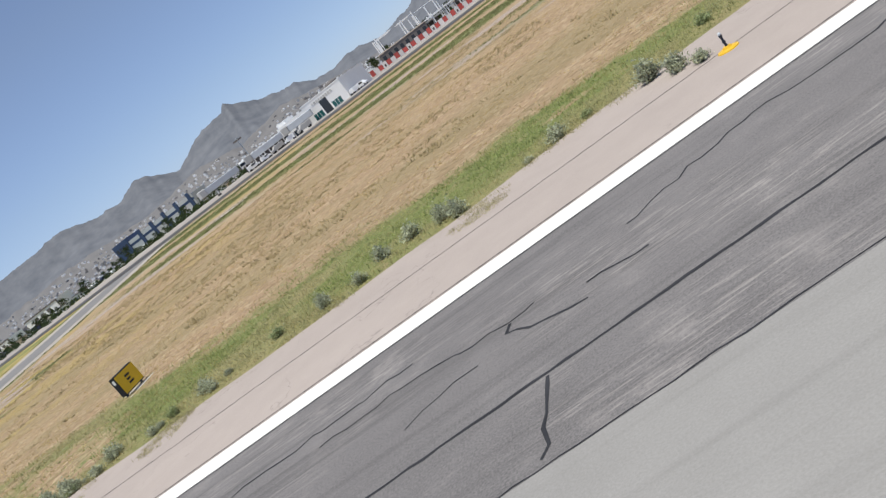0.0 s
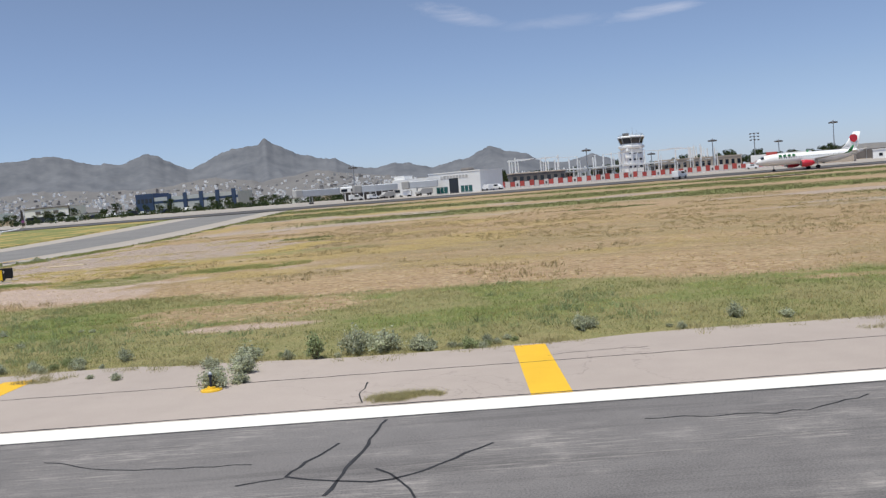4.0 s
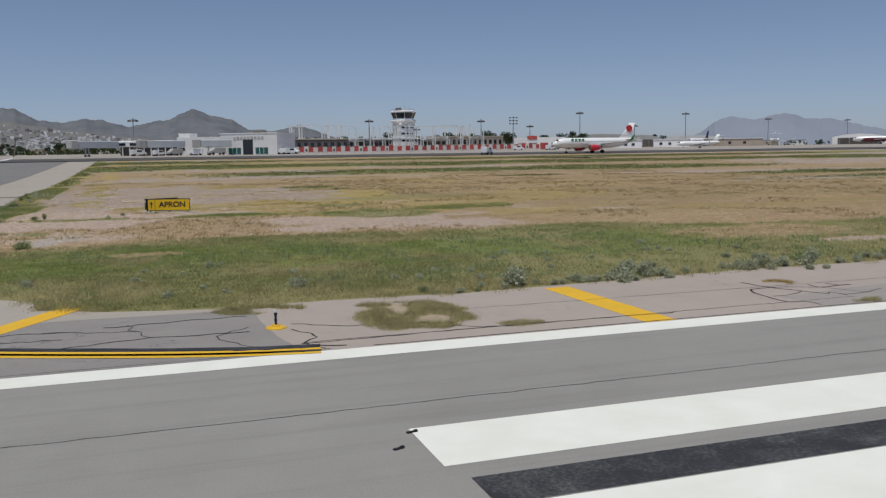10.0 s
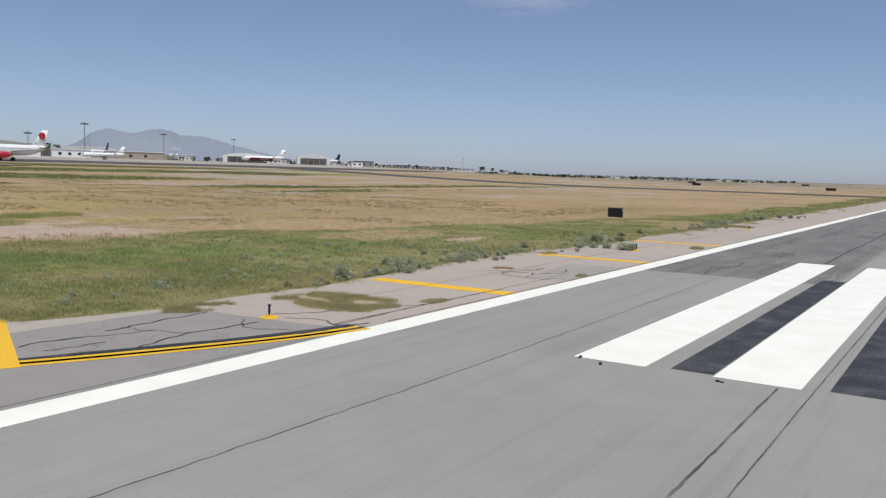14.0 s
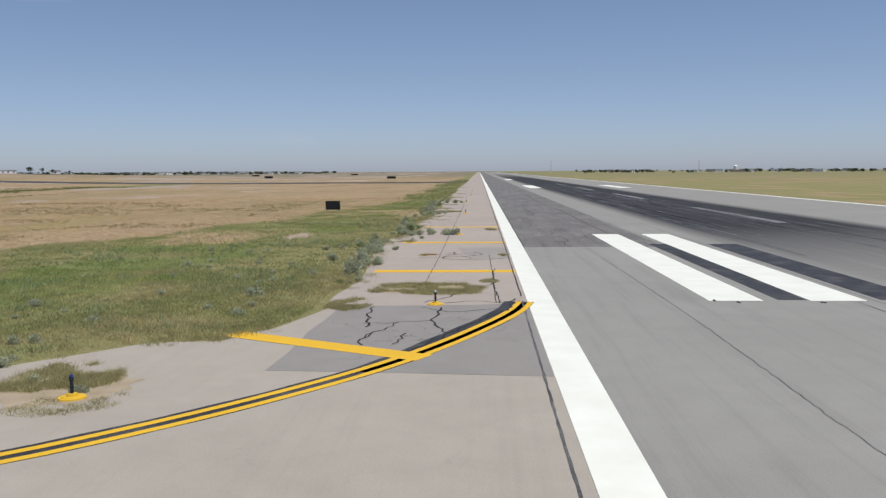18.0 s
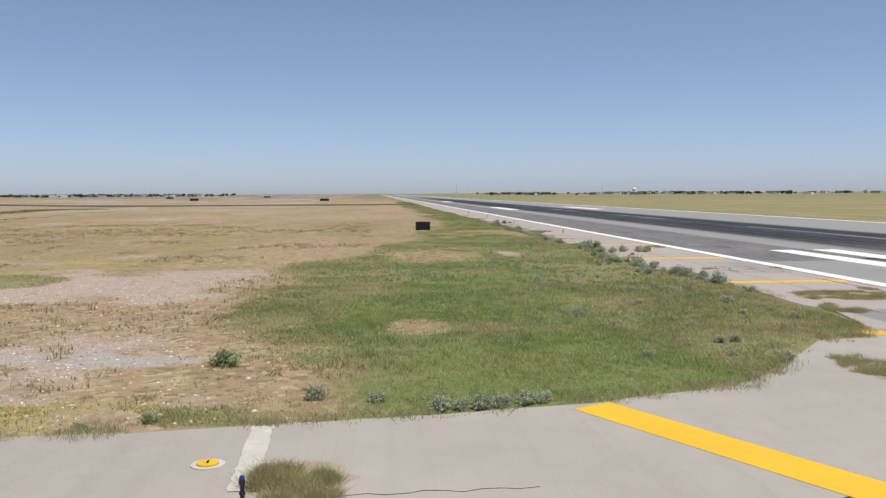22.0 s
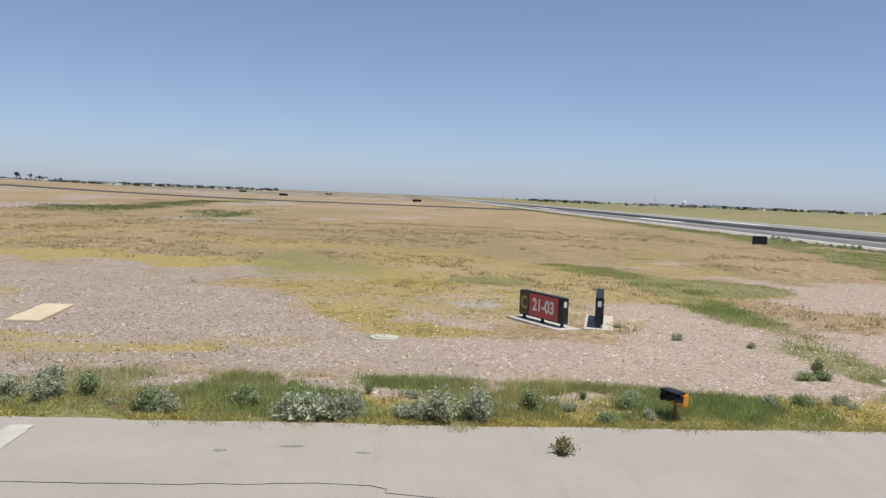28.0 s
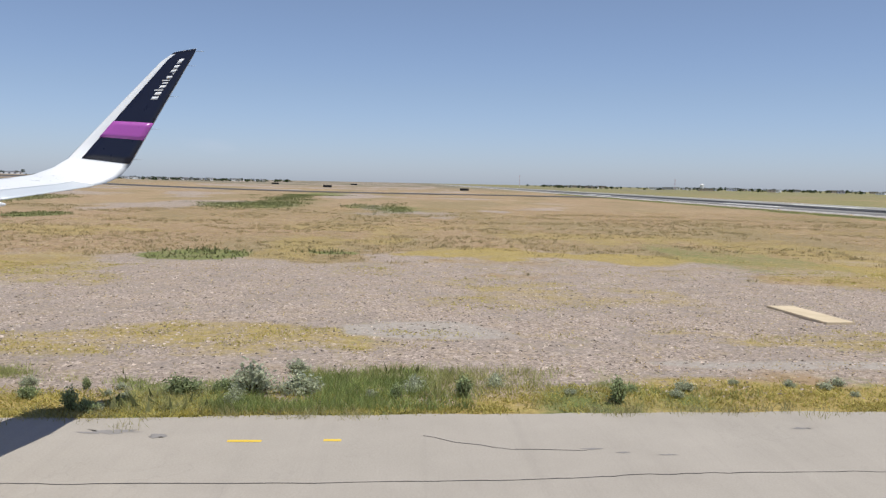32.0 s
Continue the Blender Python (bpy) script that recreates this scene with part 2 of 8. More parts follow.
def leaf_mat(name, dark, light, tips=None):
    """Foliage that differs from leaf to leaf."""
    m, nt, bsdf = base_mat(name, 0.7, 0, 0.25)
    r = nt.nodes.new("ShaderNodeNewGeometry").outputs["Random Per Island"]
    col = mix_of(nt, r, dark, light)
    p = place_of(nt)
    broad = noise_of(nt, p, 0.22, 4)
    if tips:
        col = mix_of(nt, ramp_of(nt, broad, 0.44, 0.62, 0, 0.85), col, tips)
    mottle = nt.nodes.new("ShaderNodeHueSaturation")
    plug(nt, ramp_of(nt, noise_of(nt, p, 1.5, 4, 0.65), 0.3, 0.7, 0.74, 1.22), mottle.inputs["Value"])
    plug(nt, col, mottle.inputs["Color"])
    col = mottle.outputs[0]
    plug(nt, col, bsdf.inputs["Base Color"])
    thin_leaf = nt.nodes.new("ShaderNodeBsdfTranslucent")
    plug(nt, col, thin_leaf.inputs["Color"])
    both = nt.nodes.new("ShaderNodeMixShader")
    both.inputs[0].default_value = 0.45
    plug(nt, bsdf.outputs[0], both.inputs[1])
    plug(nt, thin_leaf.outputs[0], both.inputs[2])
    plug(nt, both.outputs[0], nt.nodes["Material Output"].inputs["Surface"])
    return m


def stone_mat(name, dark, light):
    """Loose stones, each of its own tone."""
    m, nt, bsdf = base_mat(name, 0.9, 0, 0.2)
    r = nt.nodes.new("ShaderNodeNewGeometry").outputs["Random Per Island"]
    col = mix_of(nt, ramp_of(nt, r, 0.1, 1.0), dark, light)
    # the stones by the junction are rosier
    where = nt.nodes.new("ShaderNodeSeparateXYZ")
    plug(nt, place_of(nt), where.inputs[0])
    rosy = ramp_of(nt, where.outputs["Y"], 66, 55, 0, 0.65)
    col = mix_of(nt, rosy, col, mix_of(nt, r, (0.26, 0.185, 0.145), (0.90, 0.72, 0.60)))
    plug(nt, col, bsdf.inputs["Base Color"])
    return m


def ground_mat():
    """Dry grassland: straw, bare gravelly soil and green growth, laid by the growth of the field."""
    m, nt, bsdf = base_mat("field_soil", 0.95, 0, 0.15)
    p = place_of(nt)

    def grown(name):
        a = nt.nodes.new("ShaderNodeAttribute")
        a.attribute_name = name
        # ragged borders: the growth thins out in tufts
        ragged = math_of(nt, "ADD", a.outputs["Fac"], math_of(nt, "MULTIPLY", math_of(nt, "SUBTRACT", tufted, 1.0), 1.6))
        return ramp_of(nt, ragged, 0.2, 0.8)

    big = noise_of(nt, p, 0.045, 5, 0.6)
    mid_ = noise_of(nt, p, 0.5, 6, 0.7)
    small = noise_of(nt, p, 5.0, 5, 0.75)
    tufted = math_of(nt, "ADD", mid_, noise_of(nt, p, 2.6, 6, 0.75))
    speck = noise_of(nt, p, 3.2, 8, 0.85)
    straw = mix_of(nt, ramp_of(nt, mid_, 0.3, 0.7), (0.26, 0.18, 0.10), (0.46, 0.335, 0.20))
    straw = mix_of(nt, ramp_of(nt, big, 0.35, 0.65), straw, (0.34, 0.235, 0.145))
    pale = noise_of(nt, p, 1.3, 8, 0.8)
    tuft = nt.nodes.new("ShaderNodeTexVoronoi")
    tuft.inputs["Scale"].default_value = 4.6
    plug(nt, p, tuft.inputs["Vector"])
    tone = nt.nodes.new("ShaderNodeSeparateColor")
    plug(nt, tuft.outputs["Color"], tone.inputs[0])
    straw = mix_of(nt, ramp_of(nt, tone.outputs[0], 0.72, 0.8, 0, 0.55), straw, (0.17, 0.12, 0.065))
    straw = mix_of(nt, ramp_of(nt, tone.outputs[1], 0.8, 0.86, 0, 0.5), straw, (0.55, 0.44, 0.28))
    straw = mix_of(nt, ramp_of(nt, pale, 0.57, 0.66, 0, 0.6), straw, (0.52, 0.41, 0.27))
    straw = mix_of(nt, ramp_of(nt, speck, 0.57, 0.66, 0, 0.55), straw, (0.16, 0.122, 0.062))
    bands = noise_of(nt, place_of(nt, False, (0.3, 1.0, 1.0)), 0.06, 6, 0.65)
    straw = mix_of(nt, ramp_of(nt, bands, 0.47, 0.58, 0, 0.5), straw, mix_of(nt, small, (0.15, 0.13, 0.06), (0.30, 0.245, 0.125)))
    # scrubland beyond the airfield's fence
    away = nt.nodes.new("ShaderNodeVectorMath")
    away.operation = "LENGTH"
    plug(nt, p, away.inputs[0])
    scrub = mix_of(nt, ramp_of(nt, noise_of(nt, p, 0.02, 6, 0.7), 0.35, 0.65), (0.13, 0.125, 0.085), (0.26, 0.225, 0.165))
    straw = mix_of(nt, ramp_of(nt, away.outputs["Value"], 420, 900, 0, 0.9), straw, scrub)
    stones = nt.nodes.new("ShaderNodeTexVoronoi")
    stones.inputs["Scale"].default_value = 15.0
    plug(nt, p, stones.inputs["Vector"])
    sep = nt.nodes.new("ShaderNodeSeparateColor")
    plug(nt, stones.outputs["Color"], sep.inputs[0])
    gravel = mix_of(nt, sep.outputs[0], (0.235, 0.182, 0.15), (0.56, 0.455, 0.385))
    gravel = mix_of(nt, ramp_of(nt, noise_of(nt, p, 7.0, 5, 0.8), 0.5, 0.62, 0, 0.6), gravel, (0.15, 0.12, 0.095))
    gravel = mix_of(nt, ramp_of(nt, noise_of(nt, p, 0.35, 5, 0.65), 0.42, 0.6, 0, 0.55), gravel, (0.29, 0.245, 0.215))
    gravel = mix_of(nt, ramp_of(nt, speck, 0.56, 0.64, 0, 0.75), gravel, (0.13, 0.105, 0.075))
    gravel = mix_of(nt, ramp_of(nt, pale, 0.50, 0.66, 0, 0.6), gravel, (0.40, 0.31, 0.20))
    where = nt.nodes.new("ShaderNodeSeparateXYZ")
    plug(nt, p, where.inputs[0])
    rosy = ramp_of(nt, math_of(nt, "ADD", where.outputs["Y"], math_of(nt, "MULTIPLY", mid_, 10.0)), 70, 58, 0, 0.5)
    gravel = mix_of(nt, rosy, gravel, mix_of(nt, sep.outputs[1], (0.30, 0.215, 0.17), (0.66, 0.51, 0.415)))
    col = mix_of(nt, grown("gravel"), straw, gravel)
    weed = mix_of(nt, ramp_of(nt, small, 0.35, 0.65), (0.27, 0.205, 0.075), (0.46, 0.35, 0.13))
    col = mix_of(nt, grown("weed"), col, weed)
    dust = mix_of(nt, ramp_of(nt, small, 0.35, 0.65), (0.33, 0.285, 0.25), (0.44, 0.39, 0.34))
    col = mix_of(nt, grown("bare"), col, dust)
    lush = mix_of(nt, ramp_of(nt, small, 0.3, 0.7), (0.17, 0.175, 0.07), (0.28, 0.265, 0.115))
    lush = mix_of(nt, ramp_of(nt, mid_, 0.42, 0.66, 0, 0.7), lush, (0.32, 0.26, 0.13))
    vivid = mix_of(nt, ramp_of(nt, small, 0.3, 0.7), (0.125, 0.155, 0.045), (0.21, 0.235, 0.08))
    lush = mix_of(nt, grown("vivid"), lush, vivid)
    lush = mix_of(nt, ramp_of(nt, noise_of(nt, p, 1.1, 6, 0.75), 0.52, 0.66, 0, 0.6), lush, (0.30, 0.245, 0.13))
    lush = mix_of(nt, ramp_of(nt, noise_of(nt, p, 9.0, 4, 0.7), 0.5, 0.68, 0, 0.7), lush, (0.085, 0.095, 0.035))
    col = mix_of(nt, grown("green"), col, lush)
    plug(nt, col, bsdf.inputs["Base Color"])
    bump_of(nt, bsdf, math_of(nt, "ADD", small, speck), 0.6, 0.08)
    return m


M_ASPHALT = pavement_mat("weathered_asphalt", (0.096, 0.09, 0.089), (0.205, 0.192, 0.186), streak=0.5, crackle=0.0, grain=1.0, scratch=0.5)
M_KEEL = pavement_mat("smooth_grey_runway_asphalt", (0.235, 0.225, 0.21), (0.31, 0.298, 0.28), streak=0.24, grain=0.7, rubber=True)
M_SHOULDER = pavement_mat("beige_shoulder_asphalt", (0.325, 0.277, 0.245), (0.43, 0.368, 0.326), crackle=0.35)
M_PATCH = pavement_mat("cracked_grey_patch", (0.21, 0.193, 0.184), (0.31, 0.287, 0.272), crackle=0.6)
M_TAXI = pavement_mat("pale_taxiway_asphalt", (0.318, 0.283, 0.243), (0.43, 0.383, 0.333), crackle=0.09, streak=0.12)
M_FARTAXI = pavement_mat("dark_taxiway_asphalt", (0.06, 0.058, 0.058), (0.12, 0.115, 0.11))
M_APRON = pavement_mat("apron_concrete", (0.28, 0.25, 0.22), (0.40, 0.36, 0.32))
M_OLDPATCH = pavement_mat("old_shoulder_patch", (0.27, 0.245, 0.225), (0.37, 0.335, 0.305), crackle=0.5)
M_APRONDARK = pavement_mat("grey_taxiway_asphalt", (0.15, 0.145, 0.14), (0.24, 0.23, 0.22))
M_WHITE = paint_mat("white_runway_paint", (0.84, 0.83, 0.765), (0.33, 0.32, 0.30), wear=0.12)
M_YELLOW = paint_mat("yellow_runway_paint", (0.78, 0.46, 0.02), (0.34, 0.31, 0.26), wear=0.32)
M_OLDYELLOW = paint_mat("faded_yellow_paint", (0.75, 0.52, 0.06), (0.38, 0.35, 0.30), wear=0.7)
M_BLACK = paint_mat("black_runway_paint", (0.034, 0.033, 0.035), (0.17, 0.165, 0.16), wear=1.15)
M_SEAL = worn("bitumen_crack_seal", (0.018, 0.018, 0.02), (0.045, 0.045, 0.05), rough=0.9, own=False)
M_CONC = worn("pale_concrete", (0.42, 0.38, 0.32), (0.60, 0.56, 0.49), rough=0.9, coarse=2.0, fine=40)
M_REDPAINT = paint_mat("faded_red_paint", (0.28, 0.05, 0.06), (0.4, 0.36, 0.32), wear=0.45)
M_FIELD = ground_mat()
M_BLADE = leaf_mat("green_grass_blades", (0.245, 0.255, 0.10), (0.445, 0.45, 0.20), tips=(0.52, 0.44, 0.24))
M_VIVID = leaf_mat("fresh_green_grass_blades", (0.215, 0.262, 0.08), (0.425, 0.48, 0.175), tips=(0.50, 0.46, 0.20))
M_TUFT = leaf_mat("olive_grass_tufts", (0.29, 0.27, 0.125), (0.56, 0.50, 0.265))
M_SCRUB = leaf_mat("dull_field_scrub", (0.33, 0.265, 0.135), (0.56, 0.46, 0.25))
M_FIELDGREEN = leaf_mat("dull_green_scrub_grass", (0.15, 0.155, 0.065), (0.30, 0.295, 0.13))
M_STRAW = leaf_mat("dry_grass_blades", (0.36, 0.265, 0.105), (0.64, 0.49, 0.225))
M_WEED = leaf_mat("yellow_green_weed", (0.37, 0.315, 0.085), (0.62, 0.535, 0.175))
M_SHRUB = leaf_mat("grey_green_shrub_leaves", (0.31, 0.33, 0.215), (0.66, 0.68, 0.49))
M_SHRUBGREEN = leaf_mat("green_shrub_leaves", (0.22, 0.26, 0.12), (0.47, 0.53, 0.27))
M_STEM = worn("dry_stem", (0.10, 0.07, 0.04), (0.20, 0.15, 0.09))
M_TREE = leaf_mat("dark_tree_leaves", (0.018, 0.03, 0.012), (0.07, 0.10, 0.035))
M_BARK = worn("tree_bark", (0.06, 0.045, 0.03), (0.14, 0.10, 0.07))

# ---- helpers for building ----
def part(name, bm, material, parent=None, label="", smooth=False):
    me = bpy.data.meshes.new(name)
    if smooth:
        for f in bm.faces:
            f.smooth = True
    bm.to_mesh(me)
    bm.free()
    me.materials.append(material)
    ob = new(name, me)
    if parent is not None:
        ob.parent = parent
    if label:
        ob["label"] = label
    return ob


def thing(name, label, category, m=None, group="", kind=""):
    ob = new(name)
    ob.empty_display_size = 0.3
    if m is not None:
        ob.matrix_world = m
    return tagged(ob, label, category, group, kind)


def box(bm, x0, x1, y0, y1, z0, z1, m=None):
    vs = [bm.verts.new((x, y, z)) for z in (z0, z1) for x, y in ((x0, y0), (x1, y0), (x1, y1), (x0, y1))]
    for f in ((3, 2, 1, 0), (4, 5, 6, 7), (0, 1, 5, 4), (1, 2, 6, 5), (2, 3, 7, 6), (3, 0, 4, 7)):
        bm.faces.new([vs[i] for i in f])
    if m is not None:
        bmesh.ops.transform(bm, matrix=m, verts=vs)
    return vs


def bevel_box(x0, x1, y0, y1, z0, z1, r=0.02, seg=2):
    bm = bmesh.new()
    box(bm, x0, x1, y0, y1, z0, z1)
    bmesh.ops.bevel(bm, geom=bm.edges[:], offset=r, segments=seg, affect="EDGES")
    return bm


def tube(bm, a, b, r0, r1=None, n=10, caps=True):
    r1 = r0 if r1 is None else r1
    a, b = Vector(a), Vector(b)
    turn = (b - a).to_track_quat("Z", "Y").to_matrix()
    rings = []
    for p, r in ((a, r0), (b, r1)):
        rings.append([bm.verts.new(p + turn @ Vector((r * math.cos(2 * math.pi * i / n), r * math.sin(2 * math.pi * i / n), 0))) for i in range(n)])
    for i in range(n):
        bm.faces.new((rings[0][i], rings[0][(i + 1) % n], rings[1][(i + 1) % n], rings[1][i]))
    if caps:
        bm.faces.new(rings[0][::-1])
        bm.faces.new(rings[1])


def loft(bm, rings, close=True, caps=True):
    """A skin over rings of points, each a list of the same length."""
    vs = [[bm.verts.new(p) for p in ring] for ring in rings]
    n = len(vs[0])
    for a, b in zip(vs, vs[1:]):
        for i in range(n if close else n - 1):
            j = (i + 1) % n
            bm.faces.new((a[i], a[j], b[j], b[i]))
    if caps and close:
        bm.faces.new(vs[0][::-1])
        bm.faces.new(vs[-1])
    return vs


def flat(name, pts, material, z=0.004, depth=0.0, label="", category="", kind="structure", parent=None):
    """A sheet with the outline pts (counter-clockwise), with sides down to -depth."""
    bm = bmesh.new()
    top = [bm.verts.new((x, y, z)) for x, y in pts]
    f = bm.faces.new(top)
    if f.normal.z < 0:
        f.normal_flip()
    f.normal_update()
    if f.normal.z < 0:
        bmesh.ops.reverse_faces(bm, faces=[f])
    if depth:
        low = [bm.verts.new((x, y, z - depth)) for x, y in pts]
        for i in range(len(pts)):
            j = (i + 1) % len(pts)
            bm.faces.new((top[i], low[i], low[j], top[j]))
        bmesh.ops.recalc_face_normals(bm, faces=bm.faces[:])
    bmesh.ops.triangulate(bm, faces=[g for g in bm.faces if len(g.verts) > 4])
    ob = part(name, bm, material, parent)
    return tagged(ob, label, category, kind=kind) if parent is None else ob


def smooth_line(pts, step=0.5):
    """Points along a curve through pts."""
    p = [Vector((*q, 0)) for q in pts]
    p = [p[0] * 2 - p[1]] + p + [p[-1] * 2 - p[-2]]
    out = []
    for i in range(1, len(p) - 2):
        n = max(2, int((p[i + 1] - p[i]).length / step))
        for k in range(n):
            t = k / n
            out.append(0.5 * (2 * p[i] + (p[i + 1] - p[i - 1]) * t + (2 * p[i - 1] - 5 * p[i] + 4 * p[i + 1] - p[i + 2]) * t * t
                              + (3 * p[i] - p[i - 1] - 3 * p[i + 1] + p[i + 2]) * t ** 3))
    return out + [p[-2]]


def ribbon(bm, line, left, right, z, ragged=0.0, rng=None):
    """A band beside a line, from left to right of it (metres, left positive)."""
    prev = None
    for i, q in enumerate(line):
        d = (line[min(i + 1, len(line) - 1)] - line[max(i - 1, 0)]).normalized()
        nrm = Vector((-d.y, d.x, 0))
        w = rng.uniform(-ragged, ragged) if rng else 0
        a, b = bm.verts.new(q + nrm * (left + w) + Vector((0, 0, z))), bm.verts.new(q + nrm * (right - w) + Vector((0, 0, z)))
        if prev:
            bm.faces.new((prev[0], prev[1], b, a))
        prev = (a, b)


TABLES = {}


def lattice(x, y, cell, seed):
    """Smooth random field between 0 and 1."""
    if seed not in TABLES:
        TABLES[seed] = np.random.RandomState(seed).rand(256, 256)
    table = TABLES[seed]
    u, v = x / cell, y / cell
    i, j = np.floor(u).astype(int), np.floor(v).astype(int)
    fu, fv = u - i, v - j
    fu, fv = fu * fu * (3 - 2 * fu), fv * fv * (3 - 2 * fv)
    g = lambda a, b: table[a % 256, b % 256]
    return (g(i, j) * (1 - fu) + g(i + 1, j) * fu) * (1 - fv) + (g(i, j + 1) * (1 - fu) + g(i + 1, j + 1) * fu) * fv


def fractal(x, y, cell, seed, octaves=4):
    total, amp, norm = 0, 1.0, 0
    for k in range(octaves):
        total = total + amp * lattice(x, y, cell / 2 ** k, seed + 17 * k)
        norm += amp
        amp *= 0.55
    return total / norm


def step(v, lo, hi):
    t = np.clip((v - lo) / (hi - lo), 0, 1)
    return t * t * (3 - 2 * t)


# ---- the lie of the land ----
def land(x, y):
    """Height of the field: flat by the runway, rising a little towards the terminal."""
    x, y = np.asarray(x, float), np.asarray(y, float)
    rise = (4.6 * step(y, 100, 350) + 1.5 * step(y, 350, 450) + 1.2 * step(y, 450, 800)) * (1 - step(x - 0.8 * y, 250, 700))
    return rise


def taxi_edge(y):
    """East edge of the taxiway's paving, with its flare at the runway."""
    return np.interp(y, [0, 6.6, 7.7, 8.8, 10.6, 12.6, 13.5, 15.4, 19, 23, 28, 33, 52, 60, 78, 86, 91, 140, 400],
                     [37, 36.6, 32.1, 30.0, 29.6, 27.2, 25.8, 24.1, 22.8, 22.1, 21.4, 21.3, 20.7, 20.4, 20.1, 19.7, 19.3, 19.0, 19.0])


def shoulder_edge(x):
    """Where the runway shoulder ends and the growth begins."""
    return 6.9 + 0.9 * (fractal(x, x * 0, 9.0, 5, 3) - 0.5) * 2 + 0.5 * step(x, 38, 60) * (1 - step(x, 60, 75))


def paved(x, y):
    """1 on paving, 0 a metre and more off it."""
    e = step(taxi_edge(y) - x, -1.2, -0.2) * step(x, -18.5, -17.5) * step(y, 0, 1)
    s = step(shoulder_edge(x) - y, -1.2, -0.2)
    return np.maximum(e, s)


def green_at(x, y):
    n = fractal(x, y, 7.0, 11)
    n2 = fractal(x, y * 2.5, 16.0, 23)
    far = np.interp(x, [20, 30, 45, 60, 88, 120, 200, 800], [24, 26, 28.5, 27, 20, 15.5, 13, 12])
    g = step(far + 7 * (n - 0.5) - y, -1.5, 2.5) * step(y, 5, 7.5)
    g = g * (1 - 0.75 * step(n2, 0.55, 0.68) * step(x, 50, 60))
    for cx, cy, rx, ry in ((49, 46.3, 9, 1.4), (38.5, 46.2, 6, 0.9), (49.5, 43.0, 4.5, 3.6), (28, 47.3, 3.4, 1.0), (49, 55.2, 2.4, 2.4), (26.8, 36.0, 0.9, 1.4), (53.3, 97.3, 3.6, 3.0), (56.2, 89.6, 1.3, 1.6), (98, 124.5, 7, 3.0)):
        d = ((x - cx) / rx) ** 2 + ((y - cy) / ry) ** 2
        g = np.maximum(g, step(1.25 - d + 1.2 * (n - 0.5), 0, 0.6) * 0.9)
    e = x - taxi_edge(y)
    verge = step(3.0 + 2.2 * (fractal(x, y, 4.0, 37) - 0.5) * 2 - e, -0.4, 0.8) * step(y, 24, 27)
    low = step(y, 66, 70) * (1 - step(y, 81, 84))
    g = np.maximum(g, verge * step(fractal(x, y, 3.0, 41), 0.40 + 0.14 * low, 0.56 + 0.14 * low))
    for cy, w, x0, x1 in ((66, 2, 36, 90), (86, 3, 110, 200), (112, 4, 120, 330), (158, 9, 30, 190), (200, 11, -10, 320), (236, 9, -60, 360)):
        g = np.maximum(g, 0.95 * step(w + 24 * (fractal(x, y * 2.5, 26, 51 + cy) - 0.5) - np.abs(y - cy), -5, 6) * step(x, x0, x0 + 30) * step(-x, -x1, -x1 + 40))
    g = np.maximum(g, 0.85 * step(-46.5 - y, 0, 4) * step(n2, 0.28, 0.50))
    bare = step(0.5 - ((x - 66) / 5) ** 2 - ((y - 14.2) / 1.6) ** 2 + 0.8 * (n - 0.5), 0, 0.3)
    bare = np.maximum(bare, step(0.8 - ((x - 33.1) / 2.6) ** 2 - ((y - 22.2) / 1.4) ** 2 + 0.8 * (n - 0.5), 0, 0.3))
    return np.clip(g * (1 - 0.85 * bare), 0, 1)


def vivid_at(x, y):
    """The fresh green strip inside the verge."""
    mid = np.interp(x, [22, 35, 60, 100, 150, 400], [19.5, 20, 18.5, 14, 12, 11])
    return step(5.0 + 9 * (fractal(x, y, 9.0, 27) - 0.5) - np.abs(y - mid), -2.0, 2.0) * step(fractal(x, y, 4.0, 29), 0.3, 0.5) * (1 - 0.3 * step(x, 52, 74)) + 0.65 * step(y, 55, 80)


def gravel_at(x, y):
    n = fractal(x, y, 9.0, 61)
    n2 = fractal(x, y * 2, 40.0, 67)
    g = step(n, 0.40, 0.55) * step(62 + 30 * (n2 - 0.5) - x, -6, 8) * step(y, 24, 34) * step(160 - y, 0, 60)
    g = np.maximum(g, 0.9 * step(n2, 0.53, 0.62) * step(y, 40, 60))
    g = np.maximum(g, 0.8 * step(0.6 - ((x - 66) / 6) ** 2 - ((y - 14.2) / 1.4) ** 2 + 0.5 * (n - 0.5), 0, 0.3))
    n3 = fractal(x, y, 11.0, 69)
    g = np.maximum(g, 0.95 * step(n3, 0.36, 0.48) * step(52 + 24 * (n2 - 0.5) - x, -4, 4) * step(x - taxi_edge(y), 3, 6) * step(y, 42, 50) * step(114 - y, 0, 10))
    return np.clip(g, 0, 1)


